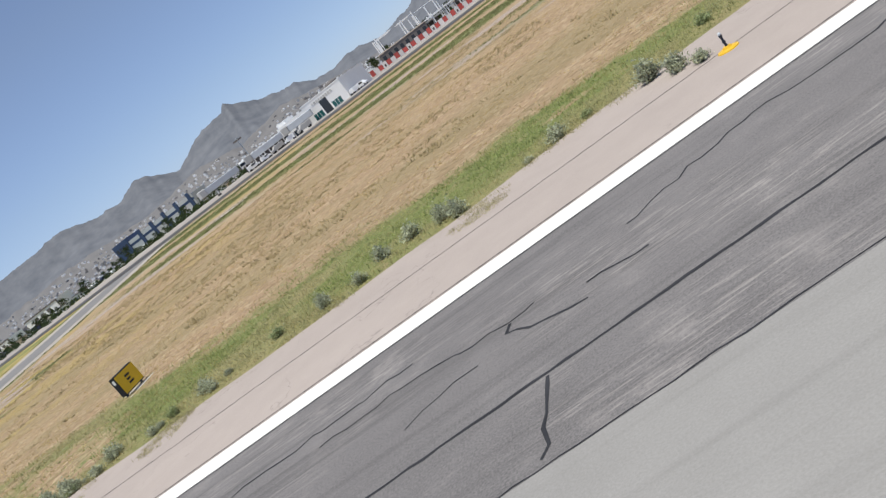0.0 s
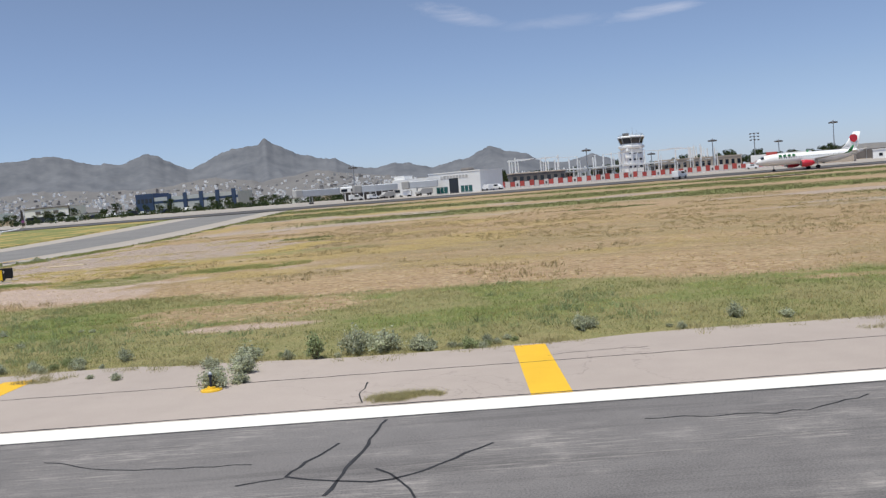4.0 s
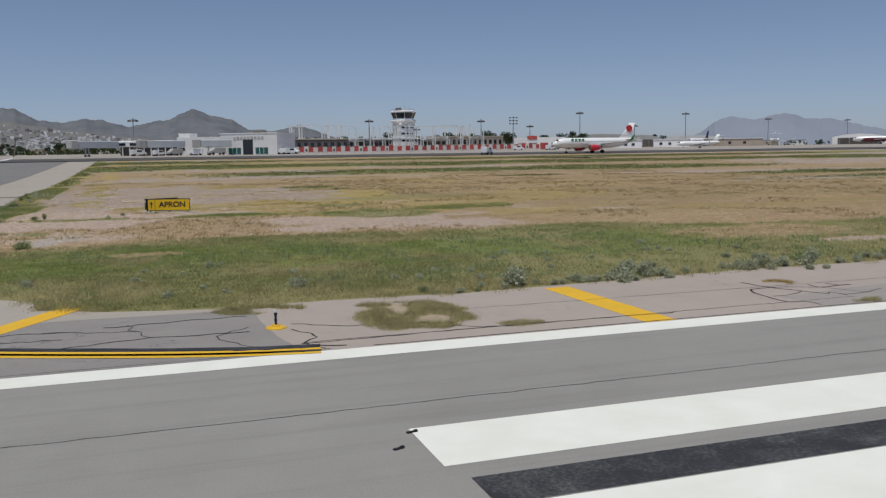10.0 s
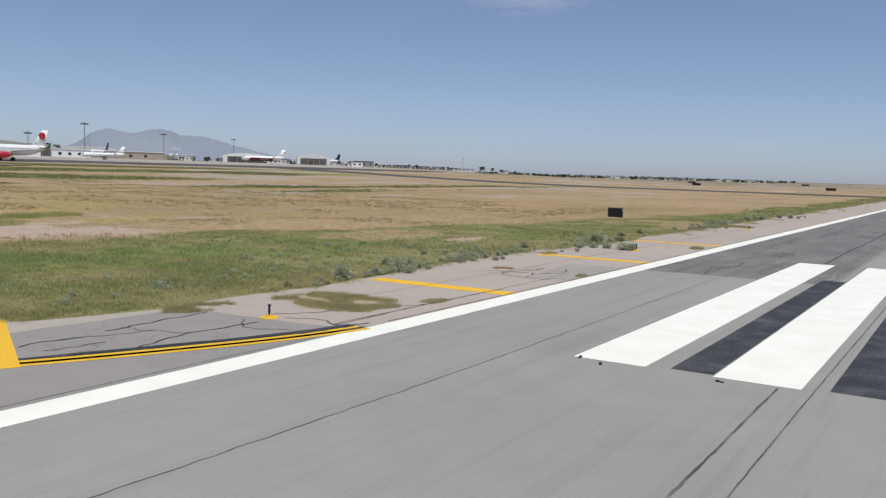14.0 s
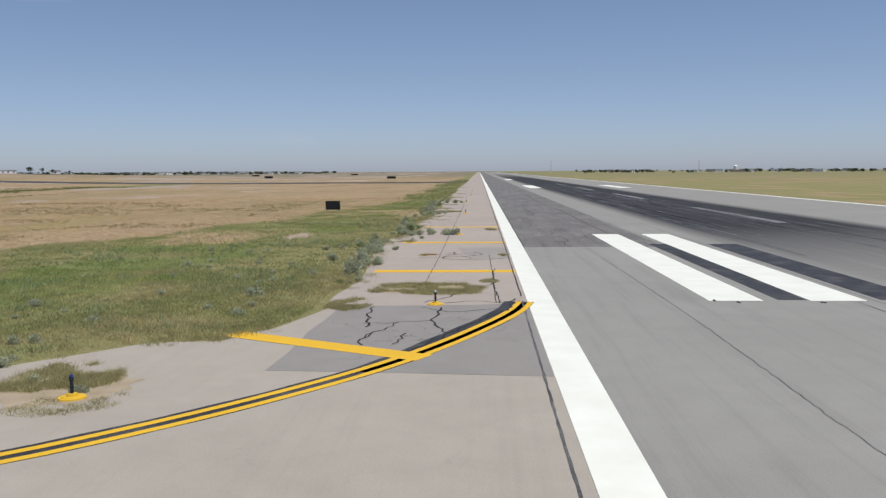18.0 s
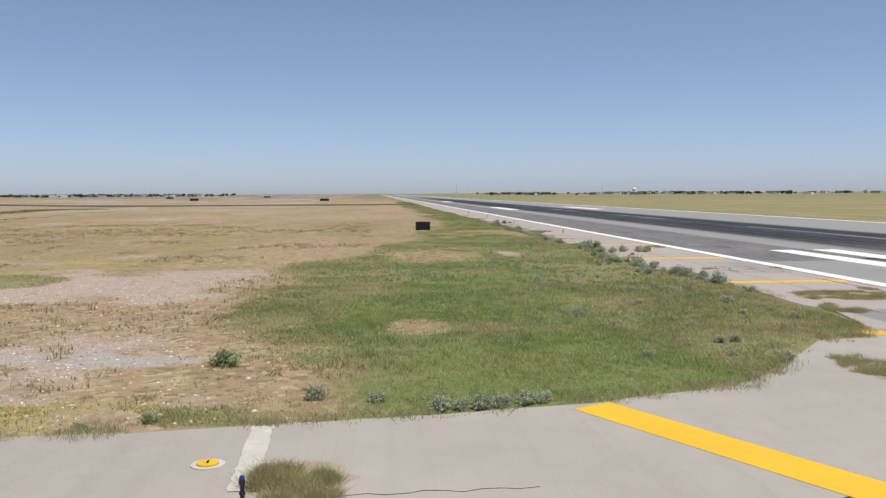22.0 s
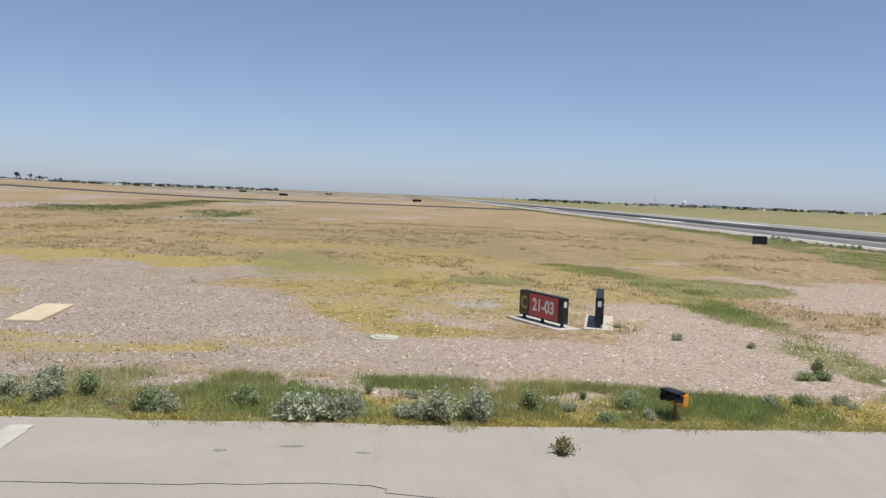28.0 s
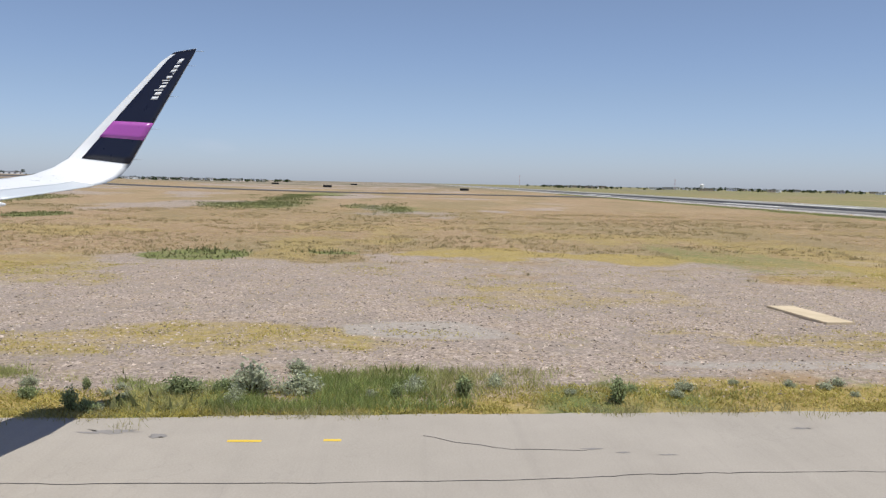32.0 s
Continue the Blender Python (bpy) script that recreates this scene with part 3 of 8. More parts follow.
def weed_at(x, y):
    e = x - taxi_edge(y)
    n = fractal(x, y * 0.6, 5.0, 83)
    w = step(2.4 + 8 * (n - 0.5) - e, -0.5, 1.0) * step(y, 27, 32) * 0.9
    w = np.maximum(w, 0.62 * step(1.0 + 5 * (n - 0.5) - np.abs(e - 8.3), -0.4, 0.6) * step(y, 60, 66))
    w = np.maximum(w, 0.52 * step(fractal(x, y * 1.3, 15.0, 89), 0.50, 0.62) * step(x, 31, 37) * step(y, 28, 40) * (1 - step(x, 75, 110)))
    w = np.maximum(w, 0.6 * step(0.9 - np.abs(e - 6.6 + 1.6 * (n - 0.5)), -0.6, 0.5) * step(y, 62, 68) * step(fractal(x, y * 0.5, 4.0, 93), 0.42, 0.55))
    n = fractal(x, y, 4.0, 97)
    for cx, cy, rx, ry in ((47, 60, 6, 3.4), (31.6, 59.3, 1.7, 2.2), (55, 70, 4.5, 7), (58, 80, 5, 6), (27.4, 67.5, 0.9, 2.6), (36, 61.5, 3.0, 1.6), (41, 53, 3.5, 3)):
        w = np.maximum(w, 0.85 * step(1.0 - ((x - cx) / rx) ** 2 - ((y - cy) / ry) ** 2 + 3.0 * (n - 0.5), 0, 0.6))
    return np.clip(w, 0, 1)


def bare_at(x, y):
    """Smooth dusty soil in the gravel."""
    n = fractal(x, y, 2.5, 231, 3)
    g = 0 * x
    for cx, cy, rx, ry in ((28.0, 30.1, 0.75, 1.9), (29.1, 31.9, 0.5, 1.9), (28.2, 33.0, 0.5, 0.9), (28.6, 84.6, 1.6, 2.4), (39.0, 56.8, 1.3, 1.1), (24.4, 76.0, 0.5, 4.0)):
        g = np.maximum(g, step(1.2 - ((x - cx) / rx) ** 2 - ((y - cy) / ry) ** 2 + 1.3 * (n - 0.5), 0, 0.5))
    return g


def spaced(lo, a, b, hi, fine, grow):
    """Grid lines: fine from a to b, ever wider outwards to lo and hi."""
    mid_part = list(np.arange(a, b, fine))
    right, left = [b], [a]
    d = fine
    while right[-1] < hi:
        d *= grow
        right.append(min(hi, right[-1] + d))
    d = fine
    while left[-1] > lo:
        d *= grow
        left.append(max(lo, left[-1] - d))
    return np.array(left[1:][::-1] + mid_part + right)


def soil(x, y):
    """Height of the soil itself, with its unevenness."""
    x, y = np.asarray(x, float), np.asarray(y, float)
    off = 1 - paved(x, y)
    relief = 0.10 * (fractal(x, y, 6.0, 91) - 0.5) + 0.10 * (fractal(x, y, 1.4, 95, 2) - 0.5)
    return land(x, y) - 0.035 + off * (0.09 + relief) - 0.25 * (1 - off) * step(-0.5 - y, 0, 2)


def footing_at(x, y):
    """Height on which growth and loose things stand: the soil, or the paving over it."""
    return np.maximum(soil(x, y), np.where(paved(x, y) > 0.2, land(x, y), -1))


def build_ground():
    xs, ys = spaced(-4700, 14, 135, 4750, 0.5, 1.06), spaced(-4700, 5, 110, 4750, 0.5, 1.06)
    X, Y = np.meshgrid(xs, ys)
    Z = soil(X, Y)
    nx, ny = len(xs), len(ys)
    me = bpy.data.meshes.new("ground")
    me.vertices.add(nx * ny)
    me.vertices.foreach_set("co", np.stack([X, Y, Z], -1).ravel())
    i, j = np.meshgrid(np.arange(nx - 1), np.arange(ny - 1))
    a = (j * nx + i).ravel()
    quads = np.stack([a, a + 1, a + nx + 1, a + nx], -1)
    me.loops.add(quads.size)
    me.loops.foreach_set("vertex_index", quads.ravel())
    me.polygons.add(len(quads))
    me.polygons.foreach_set("loop_start", np.arange(len(quads)) * 4)
    for name, f in (("green", green_at), ("vivid", vivid_at), ("gravel", gravel_at), ("weed", weed_at), ("bare", bare_at)):
        me.attributes.new(name, "FLOAT", "POINT").data.foreach_set("value", f(X, Y).ravel())
    me.update()
    me.validate()
    me.materials.append(M_FIELD)
    me.shade_smooth()
    tagged(new("ground", me), "dry straw-coloured airfield grassland with green verges and gravelly soil", "ground", kind="structure")


build_ground()

# paving: each sheet lies on the ground and has its own thickness
RUN0, RUN1 = -420.0, 2300.0
flat("runway", [(RUN0, -46.2), (RUN1, -46.2), (RUN1, -8.5), (57.6, -8.5), (57.6, 0.46), (RUN0, 0.46)], M_KEEL, 0.0, 0.12,
     "grey asphalt runway blackened by tyre rubber", "runway")
flat("runway_edge_lane", [(57.6, -8.5), (RUN1, -8.5), (RUN1, 0.46), (57.6, 0.46)], M_ASPHALT, 0.0, 0.12,
     "weathered dark asphalt edge of the runway, streaked and cracked", "runway")


def draped(name, rows, material, lift, label, category):
    """Paving that follows the land: rows of (y, x_west, x_east)."""
    bm = bmesh.new()
    prev = None
    for y, x0, x1 in rows:
        cur = [bm.verts.new((x, y, float(land(x, y)) + lift)) for x in np.linspace(x0, x1, 9)]
        if prev:
            for a in range(8):
                bm.faces.new((prev[a], prev[a + 1], cur[a + 1], cur[a]))
        prev = cur
    return tagged(part(name, bm, material), label, category, kind="structure")


def shoulder():
    """Paving strip beside the runway whose outer edge has crumbled unevenly."""
    xs = np.concatenate([np.arange(36.0, 150, 0.2), np.arange(150, 400, 1.0), np.arange(400, RUN1 + 1, 50.0)])
    edge = shoulder_edge(xs) + 0.30 * (fractal(xs, xs * 0 + 3, 1.3, 7, 3) - 0.5)
    bm = bmesh.new()
    prev = None
    for x, e in zip(xs, edge):
        cur = [bm.verts.new((x, 0.46, 0)), bm.verts.new((x, 4.0, 0)), bm.verts.new((x, e, 0)), bm.verts.new((x, e + 0.03, -0.06))]
        if prev:
            for a in range(3):
                bm.faces.new((prev[a], cur[a], cur[a + 1], prev[a + 1]))
        prev = cur
    tagged(part("runway_shoulder", bm, M_SHOULDER), "beige asphalt shoulder beside the runway, cracked and overgrown at its edge", "pavement", kind="structure")


shoulder()
TAXI_ROWS = np.concatenate([[0.46], np.arange(0.7, 110, 0.22), np.arange(110, 321, 6.0)])
TAXI_EAST = taxi_edge(TAXI_ROWS) + 0.28 * (fractal(TAXI_ROWS, TAXI_ROWS * 0 + 9, 1.2, 13, 3) - 0.5)
draped("taxiway", [(float(y), -18.0, float(e)) for y, e in zip(TAXI_ROWS, np.minimum(TAXI_EAST, 36.0))],
       M_TAXI, 0.0, "pale grey-beige asphalt taxiway with a flared junction", "pavement")
flat("asphalt_patch", [(26.15, 0.47), (36.4, 0.47), (36.05, 2.4), (35.9, 4.4), (35.85, 6.55), (33.4, 6.62), (31.2, 6.75), (28.6, 6.7), (26.6, 6.8), (26.45, 4.0)], M_PATCH, 0.004, 0, "darker patch of crazed grey asphalt", "pavement")
flat("asphalt_patch", [(51.0, 0.5), (57.4, 0.5), (57.4, 3.35), (54.0, 2.9), (50.9, 2.35)], M_OLDPATCH, 0.0035, 0, "darker patch of crazed grey asphalt", "pavement")
draped("taxiway_middle", [(y, -9.5, 11.0) for y in (62, 80, 100, 115, 130, 145, 160, 180, 200, 220, 240, 260, 280, 300, 320)], M_APRONDARK, 0.012,
       "darker grey asphalt middle of the taxiway", "pavement")
draped("far_taxiway", [(y, 316.0, 342.0) for y in (7, 20, 40, 60, 80, 100, 120, 140, 160, 180, 200, 220, 240, 270, 300)], M_FARTAXI, 0.16, "dark asphalt taxiway crossing the far field", "pavement")
draped("parallel_taxiway", [(y, -500.0, 560.0) for y in (262, 270, 280, 290)], M_FARTAXI, 0.2, "dark asphalt strip in front of the apron", "pavement")
draped("apron", [(y, -420.0, 720.0) for y in (296, 310, 330, 350, 380, 420, 470)], M_APRON, 0.15, "pale concrete apron in front of the terminal", "pavement")


def marking(name, rects, material, label, z=0.004):
    for x0, x1, y0, y1 in rects:
        flat(name, [(x0, y0), (x1, y0), (x1, y1), (x0, y1)], material, z, 0, label, "marking")


marking("runway_side_stripe", [(RUN0, RUN1, -0.45, 0.45), (RUN0, RUN1, -45.9, -45.0)], M_WHITE, "continuous white painted stripe along the runway's edge")
marking("touchdown_block", [(37.0, 67.6, -7.42, -5.62), (37.0, 67.6, -10.82, -8.97), (222, 262, -13.4, -10.4), (222, 262, -35.2, -32.2), (402, 455, -13.4, -10.4)],
        M_WHITE, "large white painted touchdown block on the runway")
marking("blanked_block", [(37.2, 59.5, -8.93, -7.95), (37.2, 59.4, -13.05, -11.35)], M_BLACK, "old runway block painted over in black", 0.003)
marking("centreline_dash", [(x, x + 30, -23.2, -22.3) for x in (20, 80, 140, 200, 260)], paint_mat("rubbed_white_paint", (0.30, 0.30, 0.30), (0.03, 0.03, 0.035), wear=1.1),
        "rubbed white centreline dash", 0.004)
marking("shoulder_bar", [(45.2, 46.1, 0.5, 6.65), (60.35, 61.28, 0.5, 6.72), (75.1, 76.0, 0.5, 6.5)], M_YELLOW, "yellow painted bar across the runway shoulder")


def slanted(name, a, b, w, material, label, z=0.006):
    a, b = Vector((*a, 0)), Vector((*b, 0))
    bm = bmesh.new()
    ribbon(bm, [a, (a + b) / 2, b], w / 2, -w / 2, z)
    tagged(part(name, bm, material), label, "marking", kind="structure")


slanted("shoulder_bar", (27.95, 3.35), (31.1, 9.1), 0.76, M_YELLOW, "yellow painted bar with an overgrown end", 0.009)
slanted("shoulder_bar", (15.6, 15.6), (22.55, 19.2), 1.0, M_YELLOW, "yellow painted bar across the taxiway shoulder")
slanted("shoulder_bar", (12.4, 34.3), (20.85, 34.34), 0.95, M_YELLOW, "yellow painted bar across the taxiway shoulder")
slanted("shoulder_bar", (12.4, 49.1), (20.2, 49.38), 0.84, M_YELLOW, "yellow painted bar across the taxiway shoulder")
marking("faded_dash", [(17.88, 18.0, 87.93, 88.5), (17.95, 18.07, 86.6, 86.9)], M_OLDYELLOW, "remnant of faded yellow paint")

# double yellow edge line sweeping from the runway into the taxiway, on a black ground
sweep = smooth_line([(40.5, -0.2), (35.5, 0.45), (31.2, 1.93), (27.1, 3.88), (23.84, 6.1), (21.37, 8.22), (19.87, 9.89), (18.45, 12.2), (15.9, 17), (14.2, 24), (13.0, 33), (12.6, 45), (12.6, 70), (12.6, 130)], 0.6)
sweep = [q for q in sweep if q.y > 0.2]
bm = bmesh.new()
ribbon(bm, [q for q in sweep if q.y < 10.7], 0.0, -0.64, 0.004, 0.015, random.Random(4))
prev = None
for i, q in enumerate(sweep[:-1]):
    d = (sweep[i + 1] - q).normalized()
    aside = Vector((d.y, -d.x, 0))
    wide = float(np.interp(q.y, (0, 2.4, 4.2, 9.5, 13.5, 20), (0.36, 0.36, 0.10, 0.12, 0.30, 0.34)))
    cur = [bm.verts.new(q + aside * k + Vector((0, 0, 0.0045))) for k in (0.62, 0.63 + wide + 0.02 * math.sin(i * 1.7))]
    if prev:
        bm.faces.new((prev[0], cur[0], cur[1], prev[1]))
    prev = cur
bmesh.ops.recalc_face_normals(bm, faces=bm.faces[:])
for f in bm.faces:
    if f.normal.z < 0:
        f.normal_flip()
tagged(part("edge_line_ground", bm, M_BLACK), "black painted ground of the double taxiway edge line", "marking", kind="structure")
for a, b in ((-0.02, -0.215), (-0.415, -0.61)):
    bm = bmesh.new()
    ribbon(bm, sweep, a, b, 0.008)
    tagged(part("taxiway_edge_line", bm, M_YELLOW), "yellow painted line of the double taxiway edge marking", "marking", kind="structure")


# ---- sealed cracks and joints ----
def crack(pts, w, z=0.005, material=None, wander=0.12, seed=1, name="sealed_crack"):
    w *= 0.62
    rng = random.Random(seed)
    line = smooth_line(pts, 0.3)
    line = [q + Vector((rng.uniform(-wander, wander), rng.uniform(-wander, wander), 0)) * (0 if i in (0, len(line) - 1) else 1) for i, q in enumerate(line)]
    bm = bmesh.new()
    ribbon(bm, line, w / 2, -w / 2, z, w * 0.14, rng)
    tagged(part(name, bm, material or M_SEAL), "dark bitumen-sealed crack in the paving", "crack", kind="structure")


M_WORNJOINT = paint_mat("half_worn_joint_seal", (0.07, 0.068, 0.068), (0.26, 0.25, 0.235), wear=1.3)
crack([(68, -6.85), (80, -6.75), (97, -6.8), (112, -6.45), (140, -6.1), (190, -6.2)], 0.13, wander=0.02, seed=2)
crack([(57.7, -8.6), (80, -8.6), (110, -8.5), (150, -8.4)], 0.05, wander=0.03, seed=3)
crack([(96.9, -0.5), (96.8, -3.7), (96.95, -6.8), (97.0, -8.6)], 0.13, wander=0.0, seed=4)
crack([(62, 4.1), (80, 4.05), (107, 4.02), (120, 4.03), (160, 4.1)], 0.06, wander=0.03, seed=5)
crack([(36.5, 1.5), (45, 1.5), (53, 1.55)], 0.05, wander=0.03, seed=6)
crack([(40, 4.2), (52, 4.1), (62, 4.1)], 0.04, wander=0.03, seed=7)
crack([(6, -4.6), (20, -4.15), (34, -4.25), (57, -4.0)], 0.04, wander=0.03, seed=8, material=M_WORNJOINT)
crack([(16.6, 44), (16.5, 52), (16.43, 59.3), (16.73, 60.1), (16.94, 60.8), (16.76, 63.6), (16.6, 70), (16.45, 80), (15.85, 90), (15.7, 130)], 0.03, wander=0.03, seed=9)
crack([(57.5, -3.9), (57.6, -2), (57.4, -0.5)], 0.05, wander=0.05, seed=10)
# branching cracks of the runway's edge lane
crack([(107.7, -0.6), (107.4, -1.9), (107.6, -3.2), (106.9, -5.1), (106.8, -6.7)], 0.13, seed=20)
crack([(107.6, -3.2), (108.9, -3.3), (111.5, -3.2), (113.0, -2.8), (118, -2.4)], 0.08, seed=21)
crack([(106.8, -6.7), (107.4, -7.5), (107.9, -8.6)], 0.10, seed=22)
crack([(108.6, -6.6), (108.9, -7.6), (108.7, -8.4)], 0.08, seed=23)
crack([(110.0, -6.9), (110.1, -7.8), (109.9, -8.6)], 0.08, seed=24)
crack([(107.6, -3.2), (106.9, -3.1), (105.2, -3.0), (101, -3.3)], 0.08, seed=25)
crack([(108.9, -3.2), (108.9, -2.5), (109.6, -2.2)], 0.06, seed=26)
crack([(122.5, -4.4), (121.4, -4.2)], 0.09, seed=27)
crack([(121.3, -4.8), (120.1, -4.2), (120.0, -3.7)], 0.10, seed=28)
crack([(120.5, -3.5), (119.6, -3.6), (118.1, -3.2), (116, -3.3)], 0.07, seed=29)
crack([(119.3, -4.5), (118.6, -4.6), (117.9, -5.0)], 0.05, seed=30)
crack([(120.3, -6.4), (120.2, -7.4), (119.9, -8.3)], 0.09, seed=31)
crack([(131, -1.2), (128.1, -1.9), (125.2, -1.9), (122.5, -2.9)], 0.08, seed=32)
crack([(92.4, -3.0), (93.9, -3.2), (96.0, -3.5), (97.8, -3.5), (100.1, -3.1), (101.0, -3.3)], 0.08, seed=33)
crack([(100.5, -2.2), (100.0, -3.1), (100.2, -3.3)], 0.08, seed=34)
crack([(102.7, -0.7), (102.7, -1.7), (102.0, -2.7)], 0.12, seed=35)
crack([(71.32, -2.17), (70.72, -3.71), (70.94, -4.07), (72.12, -4.49), (72.82, -4.26), (74.15, -2.84)], 0.11, wander=0.05, seed=130)
crack([(72.08, -0.70), (71.82, -2.73), (71.47, -5.02)], 0.11, wander=0.05, seed=131)
crack([(69.91, -4.24), (70.67, -4.02)], 0.07, wander=0.05, seed=132)
crack([(72.15, -3.83), (72.63, -4.58), (72.89, -5.39)], 0.08, wander=0.05, seed=133)
crack([(65.74, -2.06), (67.54, -2.88), (69.92, -3.13)], 0.05, wander=0.05, seed=134)
crack([(71.31, 3.05), (71.28, 1.76), (71.41, 0.91)], 0.06, wander=0.05, seed=135)
crack([(82.09, -1.43), (84.72, -2.59), (86.38, -1.86), (87.31, -2.28), (88.45, -1.83)], 0.09, wander=0.05, seed=136)
crack([(84.78, -1.13), (84.71, -2.38), (84.97, -2.74)], 0.1, wander=0.05, seed=137)
crack([(84.68, -3.66), (85.22, -4.65), (86.21, -5.35), (87.23, -5.74), (87.43, -6.41)], 0.11, wander=0.05, seed=138)
crack([(86.21, -5.35), (87.04, -5.60), (87.65, -5.80)], 0.06, wander=0.05, seed=139)
crack([(92.32, -2.81), (93.87, -3.22), (96.22, -3.60)], 0.05, wander=0.05, seed=140)
crack([(89.60, -6.52), (89.72, -7.47)], 0.09, wander=0.05, seed=141)
crack([(57.4, -3.2), (59.2, -3.0), (61.4, -3.1), (62.8, -3.5), (65.5, -3.2)], 0.08, seed=40)
crack([(61.6, -2.5), (61.4, -3.1), (61.4, -3.8)], 0.10, seed=41)
crack([(59.6, -2.6), (60.4, -2.8), (61.9, -1.9)], 0.05, seed=42)
crack([(77, -2.0), (79.6, -2.2), (81.4, -1.4)], 0.06, seed=43)
# crazed shoulder
crack([(50.52, 1.51), (50.59, 2.86), (51.08, 3.78), (51.85, 3.87), (52.67, 3.65), (53.33, 3.32), (54.55, 3.39)], 0.12, wander=0.05, seed=60)
crack([(51.65, 5.1), (51.85, 3.87), (52.56, 2.26), (52.87, 2.43), (52.92, 1.75)], 0.13, wander=0.05, seed=61)
crack([(50.79, 2.5), (51.55, 2.54), (52.17, 2.88)], 0.08, wander=0.05, seed=62)
crack([(52.96, 1.98), (53.68, 1.95), (54.75, 2.36)], 0.08, wander=0.05, seed=63)
crack([(53.3, 3.9), (53.29, 3.32), (53.73, 2.22), (53.96, 2.11)], 0.10, wander=0.05, seed=64)
crack([(50.54, 1.45), (51.08, 1.33), (51.04, 0.79)], 0.08, wander=0.04, seed=65)
crack([(54.05, 3.95), (54.1, 3.4)], 0.08, wander=0.03, seed=69)
crack([(36.9, 0.7), (36.6, 1.4), (36.9, 2.3), (36.5, 3.2)], 0.07, seed=66)
crack([(75.9, 4.7), (77, 5.0), (78.6, 5.0)], 0.04, seed=68)
# crazed patch at the junction
crack([(35.61, 5.46), (33.25, 5.35), (31.93, 5.26)], 0.12, z=0.01, seed=80)
crack([(31.1, 4.97), (30.16, 5.12), (29.4, 5.02)], 0.10, z=0.01, seed=81)
crack([(30.47, 5.09), (32.1, 4.58), (32.81, 4.38)], 0.07, z=0.01, seed=82)
crack([(35.46, 3.28), (33.13, 3.41), (31.11, 2.94), (29.77, 3.34), (28.78, 3.71)], 0.11, z=0.01, seed=83)
crack([(31.11, 2.94), (33.19, 1.95), (35.05, 1.25), (37.41, 0.83)], 0.10, z=0.01, seed=84)
crack([(31.05, 4.05), (29.81, 4.1), (29.53, 4.25)], 0.08, z=0.01, seed=85)
crack([(32.5, 5.4), (32.8, 4.2), (33.13, 3.41)], 0.04, z=0.01, seed=86)
crack([(35.5, 3.9), (34.72, 2.92), (35.49, 1.16)], 0.05, z=0.01, seed=88)
crack([(46.6, 1.4), (43.5, 1.5), (40.92, 1.49), (36.45, 1.38)], 0.08, wander=0.05, seed=89)
crack([(18.27, 12.85), (18.04, 11.73), (18.07, 10.64), (18.3, 8.9)], 0.03, seed=90)
crack([(36.6, 3.9), (38.5, 2.8), (40.5, 1.9), (42, 1.4)], 0.08, seed=87)
crack([(38, 0.6), (60, 0.58), (90, 0.6), (160, 0.6), (300, 0.6)], 0.085, wander=0.012, seed=95)
crack([(57.6, -0.52), (90, -0.53), (160, -0.52)], 0.05, wander=0.012, seed=96)
# taxiway hairlines
crack([(17.6, 36), (17.2, 40), (17.4, 46)], 0.03, seed=101, wander=0.08)
crack([(17.8, 21.2), (17.6, 26), (17.1, 33)], 0.03, seed=102, wander=0.08)
crack([(18.3, 85.2), (17.7, 84), (17.5, 82.5)], 0.025, seed=105, wander=0.12)
# joints of the runway's middle and tyre scuffs on its paint
crack([(20, -10.45), (28.5, -10.4), (36.8, -10.38)], 0.08, wander=0.01, seed=110, material=M_WORNJOINT)
crack([(18, -11.1), (26.8, -11.09), (36.4, -11.08), (53, -11.14), (90, -11.2)], 0.05, wander=0.006, seed=111, material=M_WORNJOINT)
crack([(37, 0.62), (30, 0.66), (20, 0.7), (8, 0.7)], 0.09, wander=0.008, seed=112, material=M_WORNJOINT)
M_SCUFF = paint_mat("tyre_rubber_scuff", (0.05, 0.05, 0.055), (0.28, 0.27, 0.255), wear=1.25)
scuffs = random.Random(8)
for i in range(96):
    x, y = scuffs.uniform(50, 240), scuffs.uniform(-23, -14)
    long = scuffs.uniform(30, 90)
    bend = scuffs.uniform(-0.5, 0.5)
    bm = bmesh.new()
    ribbon(bm, smooth_line([(x, y), (x + long / 2, y + bend * 0.4), (x + long, y + bend)], 2.0), 0.07, -0.07, 0.0045, 0.03, scuffs)
    tagged(part("skid_mark", bm, M_SCUFF), "dark tyre skid mark on the runway", "marking", kind="structure")
# bare pale ground in the field
M_BARE = worn("pale_bare_ground", (0.42, 0.35, 0.28), (0.58, 0.51, 0.43), rough=0.95, coarse=0.4, fine=3, own=False)
for cx, cy, rx, ry, seed in ((160, 228, 13, 9, 2), (66, 166, 6, 5, 3)):
    r = random.Random(seed)
    pts = [(cx + rx * math.cos(k * math.pi / 14) * r.uniform(0.7, 1.15), cy + ry * math.sin(k * math.pi / 14) * r.uniform(0.7, 1.15)) for k in range(28)]
    flat("bare_ground", pts, M_BARE, float(land(cx, cy)) + 0.12, 0, "pale bare patch of ground in the field", "ground")
